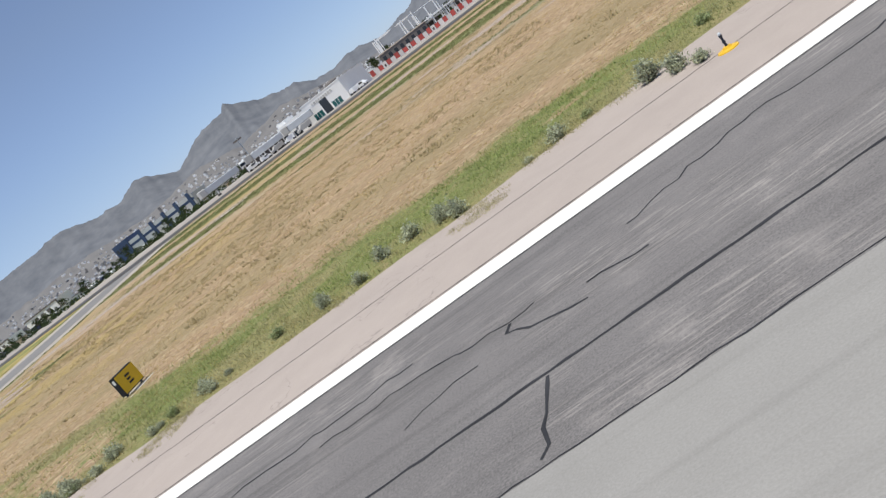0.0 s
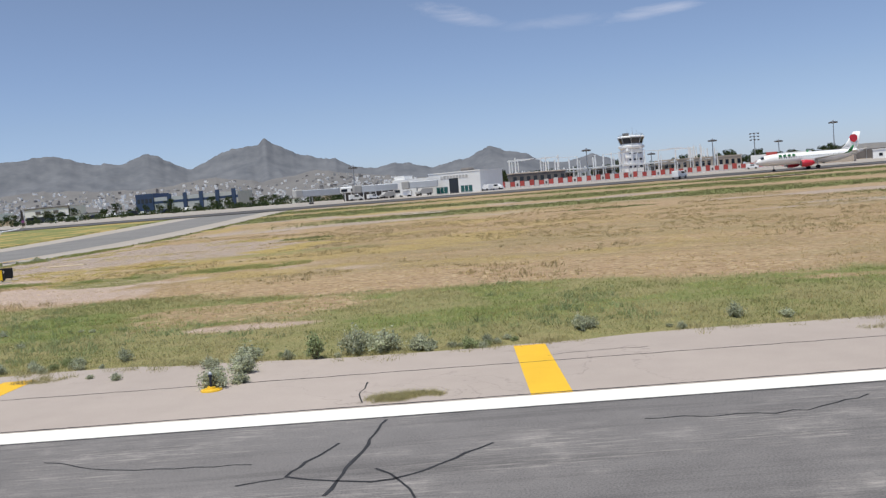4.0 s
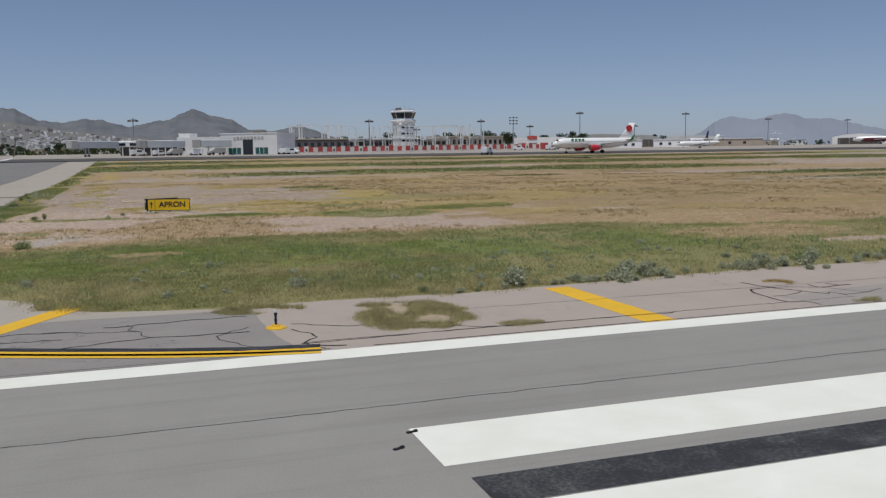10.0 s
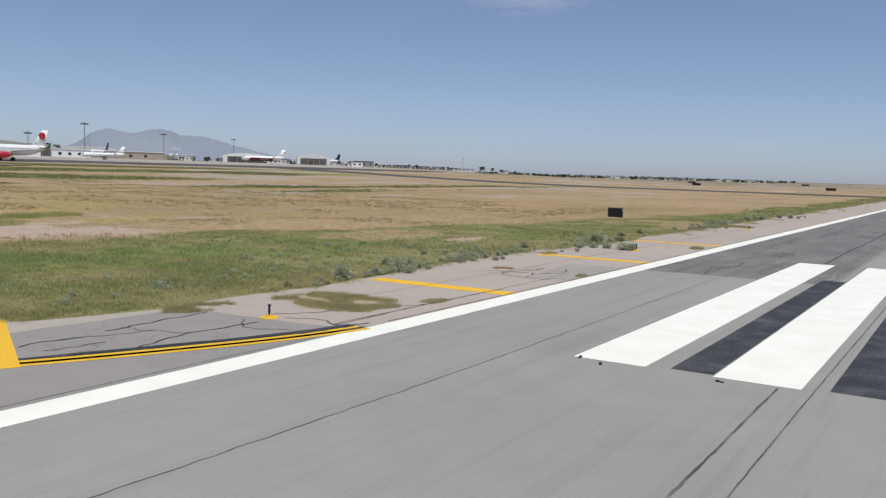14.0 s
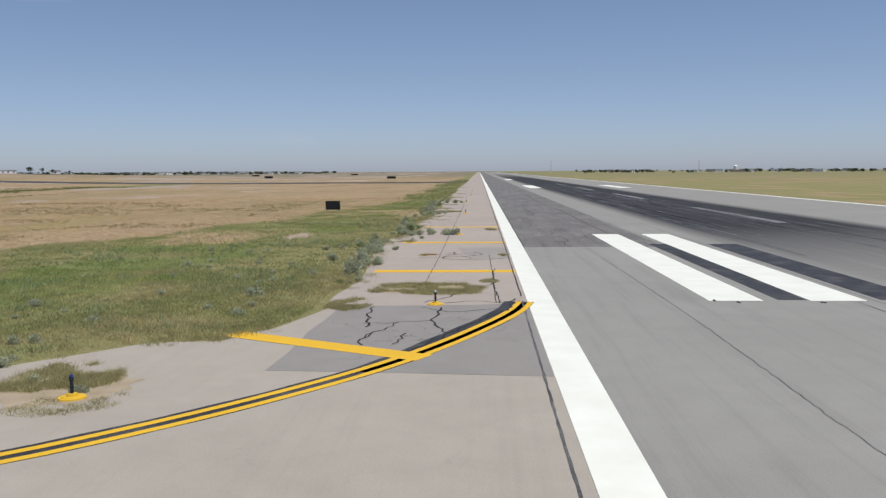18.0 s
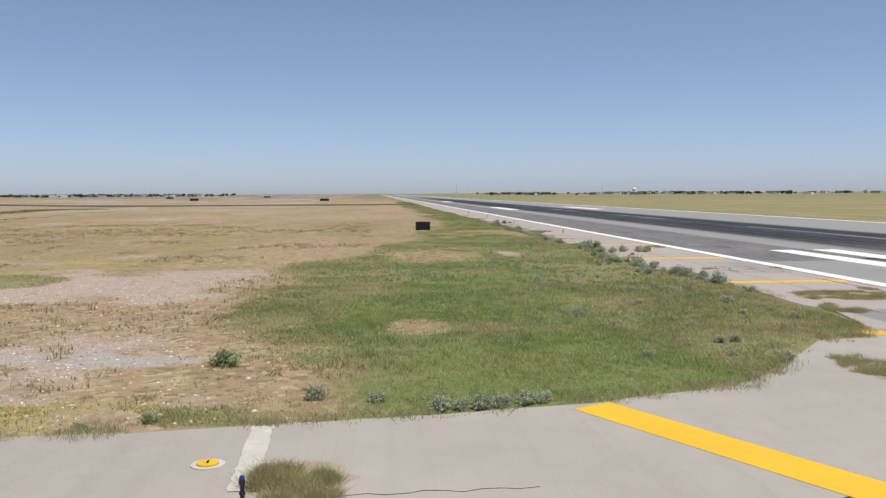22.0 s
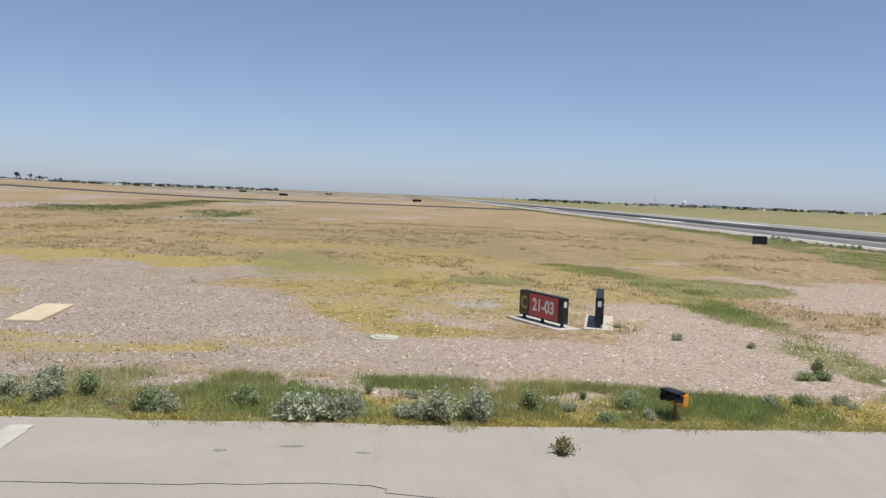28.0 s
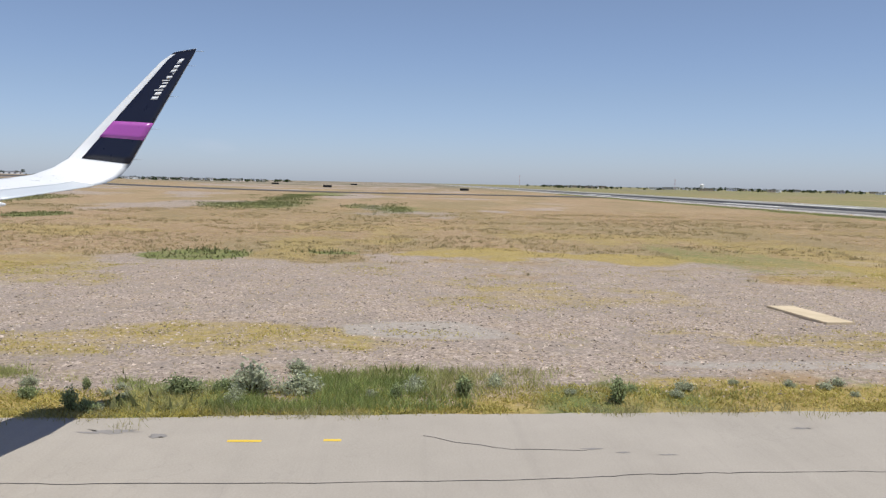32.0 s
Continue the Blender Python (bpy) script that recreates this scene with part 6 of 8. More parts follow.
def block(name, bm_args, material, root, label="", bevel=0.0):
    if bevel:
        return part(name, bevel_box(*bm_args, bevel, 1), material, root, label)
    bm = bmesh.new()
    box(bm, *bm_args)
    return part(name, bm, material, root, label)


def house(x, y, w, d, h, turn, wall, label):
    root = thing("house", label, "house", at(x, y, turn), "houses of the town")
    block("wall", (-w / 2, w / 2, -d / 2, d / 2, -0.6, h), wall, root)
    block("roof", (-w / 2 - 0.2, w / 2 + 0.2, -d / 2 - 0.2, d / 2 + 0.2, h, h + 0.35), M_ROOFDARK, root, "dark flat roof")
    n = max(1, int(w / 4))
    for k in range(n):
        cx = -w / 2 + (k + 0.5) * w / n
        block("window", (cx - 0.7, cx + 0.7, -d / 2 - 0.05, -d / 2 + 0.05, h * 0.35, h * 0.7), M_GLASS, root)
    return root


rng = random.Random(33)
for i in range(164):
    if i < 50:
        bearing, dist = rng.uniform(-33, 3), rng.uniform(560, 1100)
    elif i < 84:
        bearing, dist = rng.uniform(27, 62), rng.uniform(620, 1100)
    elif i < 122:
        bearing, dist = rng.uniform(58, 78), rng.uniform(1500, 2300)
    else:
        bearing, dist = rng.uniform(98, 122), rng.uniform(1200, 2300)
    x, y = 45 + dist * math.sin(radians(bearing)), -15 + dist * math.cos(radians(bearing))
    big = dist / 800
    house(x, y, rng.uniform(7, 17) * big ** 0.5, rng.uniform(8, 12), rng.uniform(2.8, 4.6) * big ** 0.4 * (0.7 if bearing > 57 else 1.0), -bearing + rng.uniform(-25, 25), rng.choice((M_WALLWHITE, M_WALLWHITE, M_WALLWHITE, M_WALLGREY, M_WALLTAN)),
          "low flat-roofed house at the edge of the airfield")


def hillside_town():
    """Small houses scattered over the foot of the mountains, too many to count."""
    r = np.random.RandomState(5)
    bm = bmesh.new()
    az, dist_rows, heights = RELIEF["foothills"]
    for k in range(5200):
        bearing = r.choice([r.normal(-15, 3), r.normal(-6.5, 2.2), r.normal(-4, 3), r.uniform(-40, 10), r.normal(-24, 4)])
        dist = r.uniform(1250, 2720)
        x, y = 45 + dist * math.sin(radians(bearing)), -15 + dist * math.cos(radians(bearing))
        z = 7.0
        if dist > 1900:
            z = heights[int(np.argmin(np.abs(dist_rows - dist))), int(np.argmin(np.abs(az - bearing)))]
            if r.rand() < 0.45 * (z - 10) / 60:
                continue
        w, d, h = r.uniform(4, 9), r.uniform(5, 9), r.choice([2.8, 3.0, 3.4, 5.4, 5.8]) * (2.4 if r.rand() < 0.012 else 1)
        box(bm, -w / 2, w / 2, -d / 2, d / 2, -9, h, pose(x, y, z, 0, 0, -bearing + r.uniform(-25, 25)))
    m, nt, bsdf = base_mat("town_walls", 0.85)
    rnd = nt.nodes.new("ShaderNodeNewGeometry").outputs["Random Per Island"]
    plug(nt, mix_of(nt, ramp_of(nt, rnd, 0.1, 0.6), (0.22, 0.205, 0.195), (0.88, 0.86, 0.83)), bsdf.inputs["Base Color"])
    tagged(part("hillside_town", bm, m), "scattered pale houses at the foot of the mountains", "houses", kind="stuff")


hillside_town()


# ---- trees ----
def leaf_cloud(r, centre, radius, count, size):
    u = r.normal(0, 1, (count, 3))
    u /= np.linalg.norm(u, axis=1)[:, None]
    p = centre + u * (radius * r.uniform(0.3, 1.0, (count, 1)) ** 0.5) * np.array([1, 1, 0.75])
    d1 = r.normal(0, 1, (count, 3))
    d1 /= np.linalg.norm(d1, axis=1)[:, None]
    d2 = np.cross(d1, r.normal(0, 1, (count, 3)))
    d2 /= np.linalg.norm(d2, axis=1)[:, None]
    s = size * r.uniform(0.6, 1.4, (count, 1))
    return np.stack([p - d1 * s, p + d2 * s * 0.5, p + d1 * s, p - d2 * s * 0.5], 1).reshape(-1, 3)


def tree_model(seed, high, label):
    r = np.random.RandomState(seed)
    root = thing("tree", label, "tree")
    bm = bmesh.new()
    tube(bm, (0, 0, -0.3), (0.1, 0, high * 0.42), 0.028 * high, 0.018 * high, 7)
    clumps = []
    for k in range(9):
        a = r.uniform(0, 6.28)
        tip = Vector((high * 0.28 * math.cos(a) * r.uniform(0.3, 1), high * 0.28 * math.sin(a) * r.uniform(0.3, 1), high * r.uniform(0.5, 0.86)))
        tube(bm, (0.05, 0, high * r.uniform(0.25, 0.42)), tip, 0.012 * high, 0.004 * high, 5, False)
        clumps.append(tip)
    part("trunk", bm, M_BARK, root)
    v = np.concatenate([leaf_cloud(r, np.array(c), high * r.uniform(0.13, 0.22), 70, high * 0.035) for c in clumps])
    me = bpy.data.meshes.new("crown")
    me.from_pydata(v.tolist(), [], np.arange(len(v)).reshape(-1, 4).tolist())
    me.materials.append(M_TREE)
    new("crown", me).parent = root
    return root


trees = [tree_model(11, 7.0, "dark green broad-crowned tree beyond the airfield"), tree_model(12, 5.5, "dark green broad-crowned tree beyond the airfield"), tree_model(13, 8.5, "tall dark green tree beyond the airfield")]
for k, (m_, b_) in enumerate(zip(trees, (-17.2, -14.0, 18.5))):
    m_.matrix_world = at(45 + 560 * math.sin(radians(b_)), -15 + 560 * math.cos(radians(b_)))
    tagged(m_, group="trees beyond the airfield")


def grow(k, bearing, dist, s=1.0):
    x, y = 45 + dist * math.sin(radians(bearing)), -15 + dist * math.cos(radians(bearing))
    ob = copy_thing(trees[k], pose(x, y, float(land(x, y)), 0, 0, (bearing * 137) % 360))
    ob.scale = (s, s, s)


rng = random.Random(44)
for i in range(76):
    grow(rng.randrange(3), rng.uniform(-30, -4), rng.uniform(500, 640), rng.uniform(0.6, 1.1))
for i in range(26):
    grow(rng.randrange(3), rng.uniform(17.5, 27), rng.uniform(480, 560), rng.uniform(0.9, 1.4))
for i in range(14):
    grow(rng.randrange(3), rng.uniform(-5.5, 0), rng.uniform(430, 520), rng.uniform(0.5, 0.8))
for i in range(110):
    grow(rng.randrange(3), rng.uniform(28, 62), rng.uniform(620, 900), rng.uniform(0.3, 0.65))


for i in range(60):
    grow(rng.randrange(3), rng.uniform(3, 19), rng.uniform(495, 540), rng.uniform(0.85, 1.3))
for i in range(40):
    grow(rng.randrange(3), rng.uniform(19, 33), rng.uniform(560, 640), rng.uniform(0.8, 1.2))


def tree_line():
    """The far belt of trees round the horizon."""
    r = np.random.RandomState(9)
    out = []
    for k in range(980):
        if k < 430:
            bearing = 44 + 36 * r.rand() ** 1.15
            dist = r.uniform(1000, 2200) if bearing < 66 else r.uniform(1700, 2500)
        elif k < 800:
            bearing, dist = r.uniform(96.0, 126), r.uniform(1300, 2400)
            if fractal(np.array([bearing * 10.0]), np.array([8.0]), 11.0, 79)[0] < 0.44:
                continue
        else:
            bearing, dist = r.uniform(-40, 46), r.uniform(800, 1300)
        x, y = 45 + dist * math.sin(radians(bearing)), -15 + dist * math.cos(radians(bearing))
        h = r.uniform(1.6, 5.0) * (0.6 + dist / 2800) * (0.6 + 0.8 * float(fractal(np.array([bearing * 10.0]), np.array([3.0]), 14.0, 77)[0]))
        out.append(leaf_cloud(r, np.array([x, y, float(land(x, y)) + h * 0.45]), h * 0.62, 46, h * 0.2))
        if r.rand() < 0.5:
            out.append(leaf_cloud(r, np.array([x + r.uniform(-9, 9), y + r.uniform(-9, 9), float(land(x, y)) + h * 0.3]), h * 0.5, 30, h * 0.18))
    for k in range(150):
        bearing, dist = r.uniform(56, 79), r.uniform(1350, 1560)
        x, y = 45 + dist * math.sin(radians(bearing)), -15 + dist * math.cos(radians(bearing))
        h = r.uniform(2.0, 5.0)
        out.append(leaf_cloud(r, np.array([x, y, float(land(x, y)) + h * 0.4]), h * 0.65, 40, h * 0.2))
    for k in range(230):
        bearing, dist = r.uniform(-34, -2), r.uniform(432, 520)
        x, y = 45 + dist * math.sin(radians(bearing)), -15 + dist * math.cos(radians(bearing))
        h = r.uniform(1.4, 3.6)
        out.append(leaf_cloud(r, np.array([x, y, float(land(x, y)) + h * 0.4]), h * 0.7, 40, h * 0.2))
    v = np.concatenate(out)
    me = bpy.data.meshes.new("tree_line")
    me.from_pydata(v.tolist(), [], np.arange(len(v)).reshape(-1, 4).tolist())
    me.materials.append(M_TREE)
    tagged(new("tree_line", me), "dark belt of far trees along the horizon", "trees", kind="stuff")


tree_line()


# ---- terminal and apron ----
def control_tower(x, y, turn):
    root = thing("control_tower", "white concrete control tower with a dark glazed cab", "tower", at(x, y, turn))
    block("shaft", (-4.6, 4.6, -4.6, 4.6, -1, 15.0), M_WALLWHITE, root, bevel=0.6)
    for z in (4.6, 8.3, 11.6):
        for sx in (-2.6, 0.0, 2.6):
            block("window", (sx - 1.0, sx + 1.0, -4.66, -4.55, z, z + 0.95), M_GLASS, root)
        block("cornice", (-4.9, 4.9, -4.9, 4.9, z + 1.5, z + 1.8), M_WALLWHITE, root)
    bm = bmesh.new()
    rings = []
    for r, z in ((5.0, 14.0), (6.6, 14.9), (6.7, 15.9), (5.6, 16.3), (5.4, 17.0)):
        rings.append([Vector((r * math.cos(a + math.pi / 8), r * math.sin(a + math.pi / 8), z)) for a in [2 * math.pi * k / 8 for k in range(8)]])
    loft(bm, rings)
    part("gallery", bm, M_WALLWHITE, root, "white octagonal gallery")
    bm = bmesh.new()
    loft(bm, [[Vector((r * math.cos(a + math.pi / 8), r * math.sin(a + math.pi / 8), z)) for a in [2 * math.pi * k / 8 for k in range(8)]] for r, z in ((5.5, 17.0), (6.7, 20.0))])
    cab = part("cab_glazing", bm, M_GLASS, root, "outward-leaning dark cab windows")
    for k in range(8):
        a = 2 * math.pi * k / 8 + math.pi / 8
        bm = bmesh.new()
        tube(bm, (5.52 * math.cos(a), 5.52 * math.sin(a), 17), (6.74 * math.cos(a), 6.74 * math.sin(a), 20), 0.12, 0.12, 5)
        part("mullion", bm, M_STEELWHITE, cab)
    bm = bmesh.new()
    loft(bm, [[Vector((r * math.cos(a + math.pi / 8), r * math.sin(a + math.pi / 8), z)) for a in [2 * math.pi * k / 8 for k in range(8)]] for r, z in ((6.9, 20.0), (7.0, 20.6), (6.4, 21.0))])
    roof = part("cab_roof", bm, M_WALLWHITE, root)
    for k in range(12):
        a = 2 * math.pi * k / 12
        bm = bmesh.new()
        tube(bm, (6.2 * math.cos(a), 6.2 * math.sin(a), 20.8), (6.2 * math.cos(a), 6.2 * math.sin(a), 22.0), 0.05, 0.05, 4)
        part("rail_post", bm, M_STEELGREY, roof)
    bm = bmesh.new()
    for a, b in ((0, 1), (2, 3)):
        for k in range(12):
            p, q = 2 * math.pi * k / 12, 2 * math.pi * (k + 1) / 12
            zz = 21.5 + 0.25 * a
            tube(bm, (6.2 * math.cos(p), 6.2 * math.sin(p), zz), (6.2 * math.cos(q), 6.2 * math.sin(q), zz), 0.04, 0.04, 4)
    part("railing", bm, M_STEELGREY, roof)
    for px, py, h in ((-2, 0, 3.4), (1.5, 1, 5.2), (3, -1, 3.0), (0, -2, 2.2)):
        bm = bmesh.new()
        tube(bm, (px, py, 20.9), (px, py, 21 + h), 0.07, 0.03, 5)
        part("antenna", bm, M_STEELGREY, roof)
    block("equipment_box", (-4, -1.6, -1.5, 1.5, 20.9, 22.6), M_ROOFDARK, roof)


control_tower(165.8, 438.0, 12)


def terminal():
    root = thing("terminal_building", "white cubic terminal block with a dark central doorway", "building", at(77.8, 353.5, -30))
    w, d, h = 12.4, 10, 8.5
    block("wall", (-w, w, -d, d, -1, h), M_WALLWHITE, root)
    block("parapet", (-w - 0.15, w + 0.15, -d - 0.15, d + 0.15, h, h + 0.4), M_WALLWHITE, root)
    block("doorway", (-2.4, 1.9, -d - 0.12, -d + 0.05, 0, 6.2), M_GLASS, root, "tall dark glazed doorway")
    for x0, x1 in ((-8.8, -3.4), (3.0, 8.4)):
        win = block("window", (x0, x1, -d - 0.1, -d + 0.05, 0.3, 2.9), M_TEAL, root, "low teal window band")
        for k in range(1, 3):
            xx = x0 + k * (x1 - x0) / 3
            block("mullion", (xx - 0.08, xx + 0.08, -d - 0.16, -d, 0.3, 2.9), M_STEELWHITE, win)
    for k in range(9):
        xx = -6.5 + k * 1.5
        block("sign_letter", (xx, xx + 1.05, -d - 0.14, -d + 0.02, 6.3 + 0.0, 7.4), M_WALLGREY, root, "grey raised lettering, too small to read")
    block("roof_plant", (-1.5, 3.0, -2, 3, h + 0.3, h + 1.9), M_ROOFDARK, root, "dark rounded roof plant", 0.6)
    root2 = thing("terminal_wing", "low white terminal wing with a stepped roof", "building", at(57.5, 368, -24))
    block("wall", (-10, 10, -7, 7, -1, 7.6), M_WALLWHITE, root2)
    block("roof_box", (-9.5, -4.5, -6, 2, 7.6, 9.2), M_WALLWHITE, root2)
    block("window", (-9.4, -6.6, -7.1, -6.95, 2.0, 3.2), M_GLASS, root2)
    block("window", (-3.2, -1.2, -7.1, -6.95, 0.0, 2.6), M_GLASS, root2)
    block("window", (1.8, 9.0, -7.1, -6.95, 3.4, 5.8), M_CLADGREY, root2, "pale glazed passage")
    d_front = 6.5
    root3 = thing("boarding_hall", "white-roofed boarding hall with a dark glazed front", "building", at(35, 372, -14))
    block("roof", (-12, 11.5, -6.5, 6, 3.7, 6.3), M_STEELWHITE, root3, "white metal fascia and roof", 0.3)
    block("wall", (-11, 11, -5.5, 5.5, -1, 3.7), M_ROOFDARK, root3, "dark recessed front")
    for k in range(8):
        xx = -10 + k * 2.9
        block("column", (xx - 0.2, xx + 0.2, -6.2, -5.8, -1, 3.7), M_STEELWHITE, root3)
    for k in range(5):
        block("window", (-11.5 + k * 4.6, -8.6 + k * 4.6, -d_front - 0.08, -d_front + 0.05, 4.2, 5.4), M_GLASS, root3)
    for bx, by, turn, reach in ((48, 356, 200, 16), (22, 362, 215, 18), (66, 346, 180, 12)):
        br = thing("boarding_bridge", "grey boarding bridge on wheeled legs at the terminal", "boarding bridge", at(bx, by, turn), "boarding bridges")
        block("tunnel", (0, reach, -1.5, 1.5, 3.4, 6.2), M_CLADGREY, br, "ribbed grey tunnel", 0.2)
        block("cab", (reach, reach + 3.2, -1.9, 1.9, 3.2, 6.5), M_WALLGREY, br, "", 0.3)
        for sx in (reach * 0.75,):
            for sy in (-1.2, 1.2):
                bm = bmesh.new()
                tube(bm, (sx, sy, 0.5), (sx, sy, 3.4), 0.22, 0.22, 8)
                leg = part("leg", bm, M_STEELGREY, br)
                bm = bmesh.new()
                tube(bm, (sx, sy - 0.3, 0.4), (sx, sy + 0.3, 0.4), 0.5, 0.5, 12)
                part("wheel", bm, M_ROOFDARK, leg)


terminal()


def steel_frame():
    """The skeleton of a hall under construction beside the tower."""
    root = thing("steel_frame", "white steel skeleton of a terminal hall under construction", "steel frame", at(150, 412, 9))
    r = random.Random(17)
    for yy in (-9, 1, 9):
        for k in range(15):
            xx = -50 + k * 7.2 + r.uniform(-1.2, 1.2)
            tall = r.choice((12.9, 12.9, 12.4, 11.6, 7.4, 6.4, 13.4))
            bm = bmesh.new()
            box(bm, xx - 0.26, xx + 0.26, yy - 0.26, yy + 0.26, -1, tall)
            if r.random() < 0.4:
                box(bm, xx + 1.1, xx + 1.45, yy - 0.18, yy + 0.18, -1, tall - r.uniform(0, 2))
            box(bm, xx - 0.45, xx + 0.45, yy - 0.45, yy + 0.45, 6.0, 6.5)
            part("column", bm, M_STEELWHITE, root)
        for k in range(8):
            x0 = -50 + k * 12.6
            if r.random() < 0.75:
                block("floor_beam", (x0, x0 + 12.2, yy - 0.2, yy + 0.2, 6.05, 6.45), M_STEELWHITE, root)
            if r.random() < 0.55:
                block("roof_beam", (x0, x0 + r.uniform(6, 12), yy - 0.14, yy + 0.14, 12.3, 12.62), M_STEELWHITE, root)
    for k in range(12):
        xx = -48 + k * 8.7
        block("cross_beam", (xx - 0.14, xx + 0.14, -9, 9, 6.1, 6.45), M_STEELWHITE, root)
    for x0, x1, h in ((-49, -36, 5.6), (-30, -16, 4.8), (-8, 3, 5.4), (22, 34, 4.9)):
        block("floor_deck", (x0, x1, -6, 8, h, h + 0.5), M_WALLGREY, root, "grey unfinished floor deck")
        block("infill_wall", (x0 + 1, x1 - 1, 6, 6.4, 0, h), M_ROOFDARK, root, "dark unfinished inner wall")
    for k in range(26):
        xx = -49 + k * 3.9
        bm = bmesh.new()
        tube(bm, (xx, -10.4, -1), (xx, -10.4, r.uniform(4.5, 7.5)), 0.09, 0.09, 5)
        part("scaffold_pole", bm, M_STEELGREY, root)
    for z in (2.4, 4.4):
        block("scaffold_board", (-49, 50, -10.5, -9.9, z, z + 0.12), M_STEELGREY, root, "grey scaffold boards")


def site_block(x, y, w, h, turn, wall, label):
    """A plain unfinished building of the site, with a band of openings under its parapet."""
    root = thing("site_building", label, "building", at(x, y, turn))
    block("wall", (-w / 2, w / 2, -5, 5, -1, h), wall, root)
    block("parapet", (-w / 2 - 0.2, w / 2 + 0.2, -5.2, 5.2, h, h + 0.5), M_WALLTAN, root, "sand-coloured parapet")
    n = max(3, int(w / 3.2))
    for k in range(n):
        cx = -w / 2 + (k + 0.5) * w / n
        block("window", (cx - 0.85, cx + 0.85, -5.08, -4.95, h * 0.42, h * 0.78), M_GLASS, root)


site_block(196, 424, 42, 6.6, 11, M_WALLTAN, "low sand-coloured building behind the site hoarding")
site_block(112, 398, 26, 6.0, 6, M_ROOFDARK, "dark unfinished low building beside the steel frame")
steel_frame()


def hoarding(x0, y0, x1, y1, n):
    """A long red and white hoarding in front of the building site."""
    for k in range(n):
        t = (k + 0.5) / n
        x, y = x0 + (x1 - x0) * t, y0 + (y1 - y0) * t
        w = math.hypot(x1 - x0, y1 - y0) / n
        turn = math.degrees(math.atan2(y1 - y0, x1 - x0))
        red = k % 2 == 0
        high = 3.3 - 0.7 * ((k * 37) % 11) / 11
        w *= 0.86 + 0.14 * ((k * 53) % 7) / 7
        root = thing("hoarding_panel", "red site hoarding panel" if red else "white site hoarding panel with a dark opening", "hoarding", at(x, y, turn), "site hoarding")
        block("panel", (-w * 0.5 + 0.05, w * 0.5, -0.15, 0.15, 0.7 if red else -0.5, high), M_REDPANEL if red else M_PALEPANEL, root)
        if red:
            block("base_strip", (-w * 0.5 + 0.05, w * 0.5, -0.16, 0.16, -0.5, 0.7), M_PALEPANEL, root, "white base strip")
        if not red and k % 3 == 0:
            block("opening", (-w * 0.2, w * 0.2, -0.19, -0.12, 0.9, 2.0), M_ROOFDARK, root)
        for sx in (-w * 0.45, w * 0.42):
            bm = bmesh.new()
            tube(bm, (sx, 0.15, 2.6), (sx, 1.6, -0.3), 0.06, 0.06, 5)
            part("brace", bm, M_STEELGREY, root)


hoarding(93, 368, 228, 394, 62)


def light_mast(x, y, top, kind=0, label="tall grey apron light mast with a ring of floodlights"):
    z0 = float(land(x, y))
    h = top - z0
    root = thing("light_mast", label, "light mast", pose(x, y, z0), "apron light masts")
    bm = bmesh.new()
    tube(bm, (0, 0, -0.5), (0, 0, h), 0.34, 0.16, 9)
    part("pole", bm, M_STEELGREY, root)
    bm = bmesh.new()
    if kind == 0:
        tube(bm, (0, 0, h - 0.9), (0, 0, h - 0.6), 1.5, 1.5, 10)
        tube(bm, (0, 0, h - 0.6), (0, 0, h), 0.5, 0.3, 8)
    else:
        for zz in (h - 0.4, h - 2.0, h - 3.6):
            box(bm, -2.2, 2.2, -0.12, 0.12, zz, zz + 0.2)
    part("head_frame", bm, M_STEELGREY, root)
    for k in range(8 if kind == 0 else 9):
        if kind == 0:
            a = 2 * math.pi * k / 8
            px, py, pz = 1.75 * math.cos(a), 1.75 * math.sin(a), h - 1.1
        else:
            px, py, pz = -2.0 + 2.0 * (k % 3), -0.3, h - 0.5 - 1.6 * (k // 3)
        bm = bmesh.new()
        box(bm, px - 0.4, px + 0.4, py - 0.3, py + 0.3, pz - 0.35, pz + 0.3)
        part("floodlight", bm, M_ROOFDARK, root)


for x, y, top, k in ((135.8, 394.4, 21.0, 0), (198.2, 405.5, 21.3, 0), (260.7, 415.7, 26.0, 0), (344.6, 439.0, 26.8, 0), (28.5, 368, 20.5, 0), (226, 428, 23.5, 1), (247, 452, 20.0, 0), (317, 452, 20.0, 0),
                     (183, 470, 19.0, 0), (455, 500, 26, 0), (545, 520, 26, 0)):
    light_mast(x, y, top, k)


def blue_hall():
    root = thing("industrial_hall", "long grey hall with a blue band and dark blue piers", "building", at(-136, 676, -14))
    block("wall", (-30, 44, -12, 12, -1, 13.0), M_CLADGREY, root)
    block("band", (-30.1, 44.1, -12.1, -11.9, 8.0, 10.0), M_NAVY, root, "blue band")
    for k in range(5):
        xx = -16 + k * 14.2
        block("pier", (xx - 1.6, xx + 1.6, -12.8, -11.8, -1, 15.2), M_NAVY, root, "dark blue pier")
    block("office_block", (-46, -30, -13, 10, -1, 16.5), M_NAVY, root, "dark blue corner block")
    for k in range(4):
        block("window", (-44.5 + k * 3.6, -42 + k * 3.6, -13.1, -12.9, 9, 12.5), M_GLASS, root)


blue_hall()


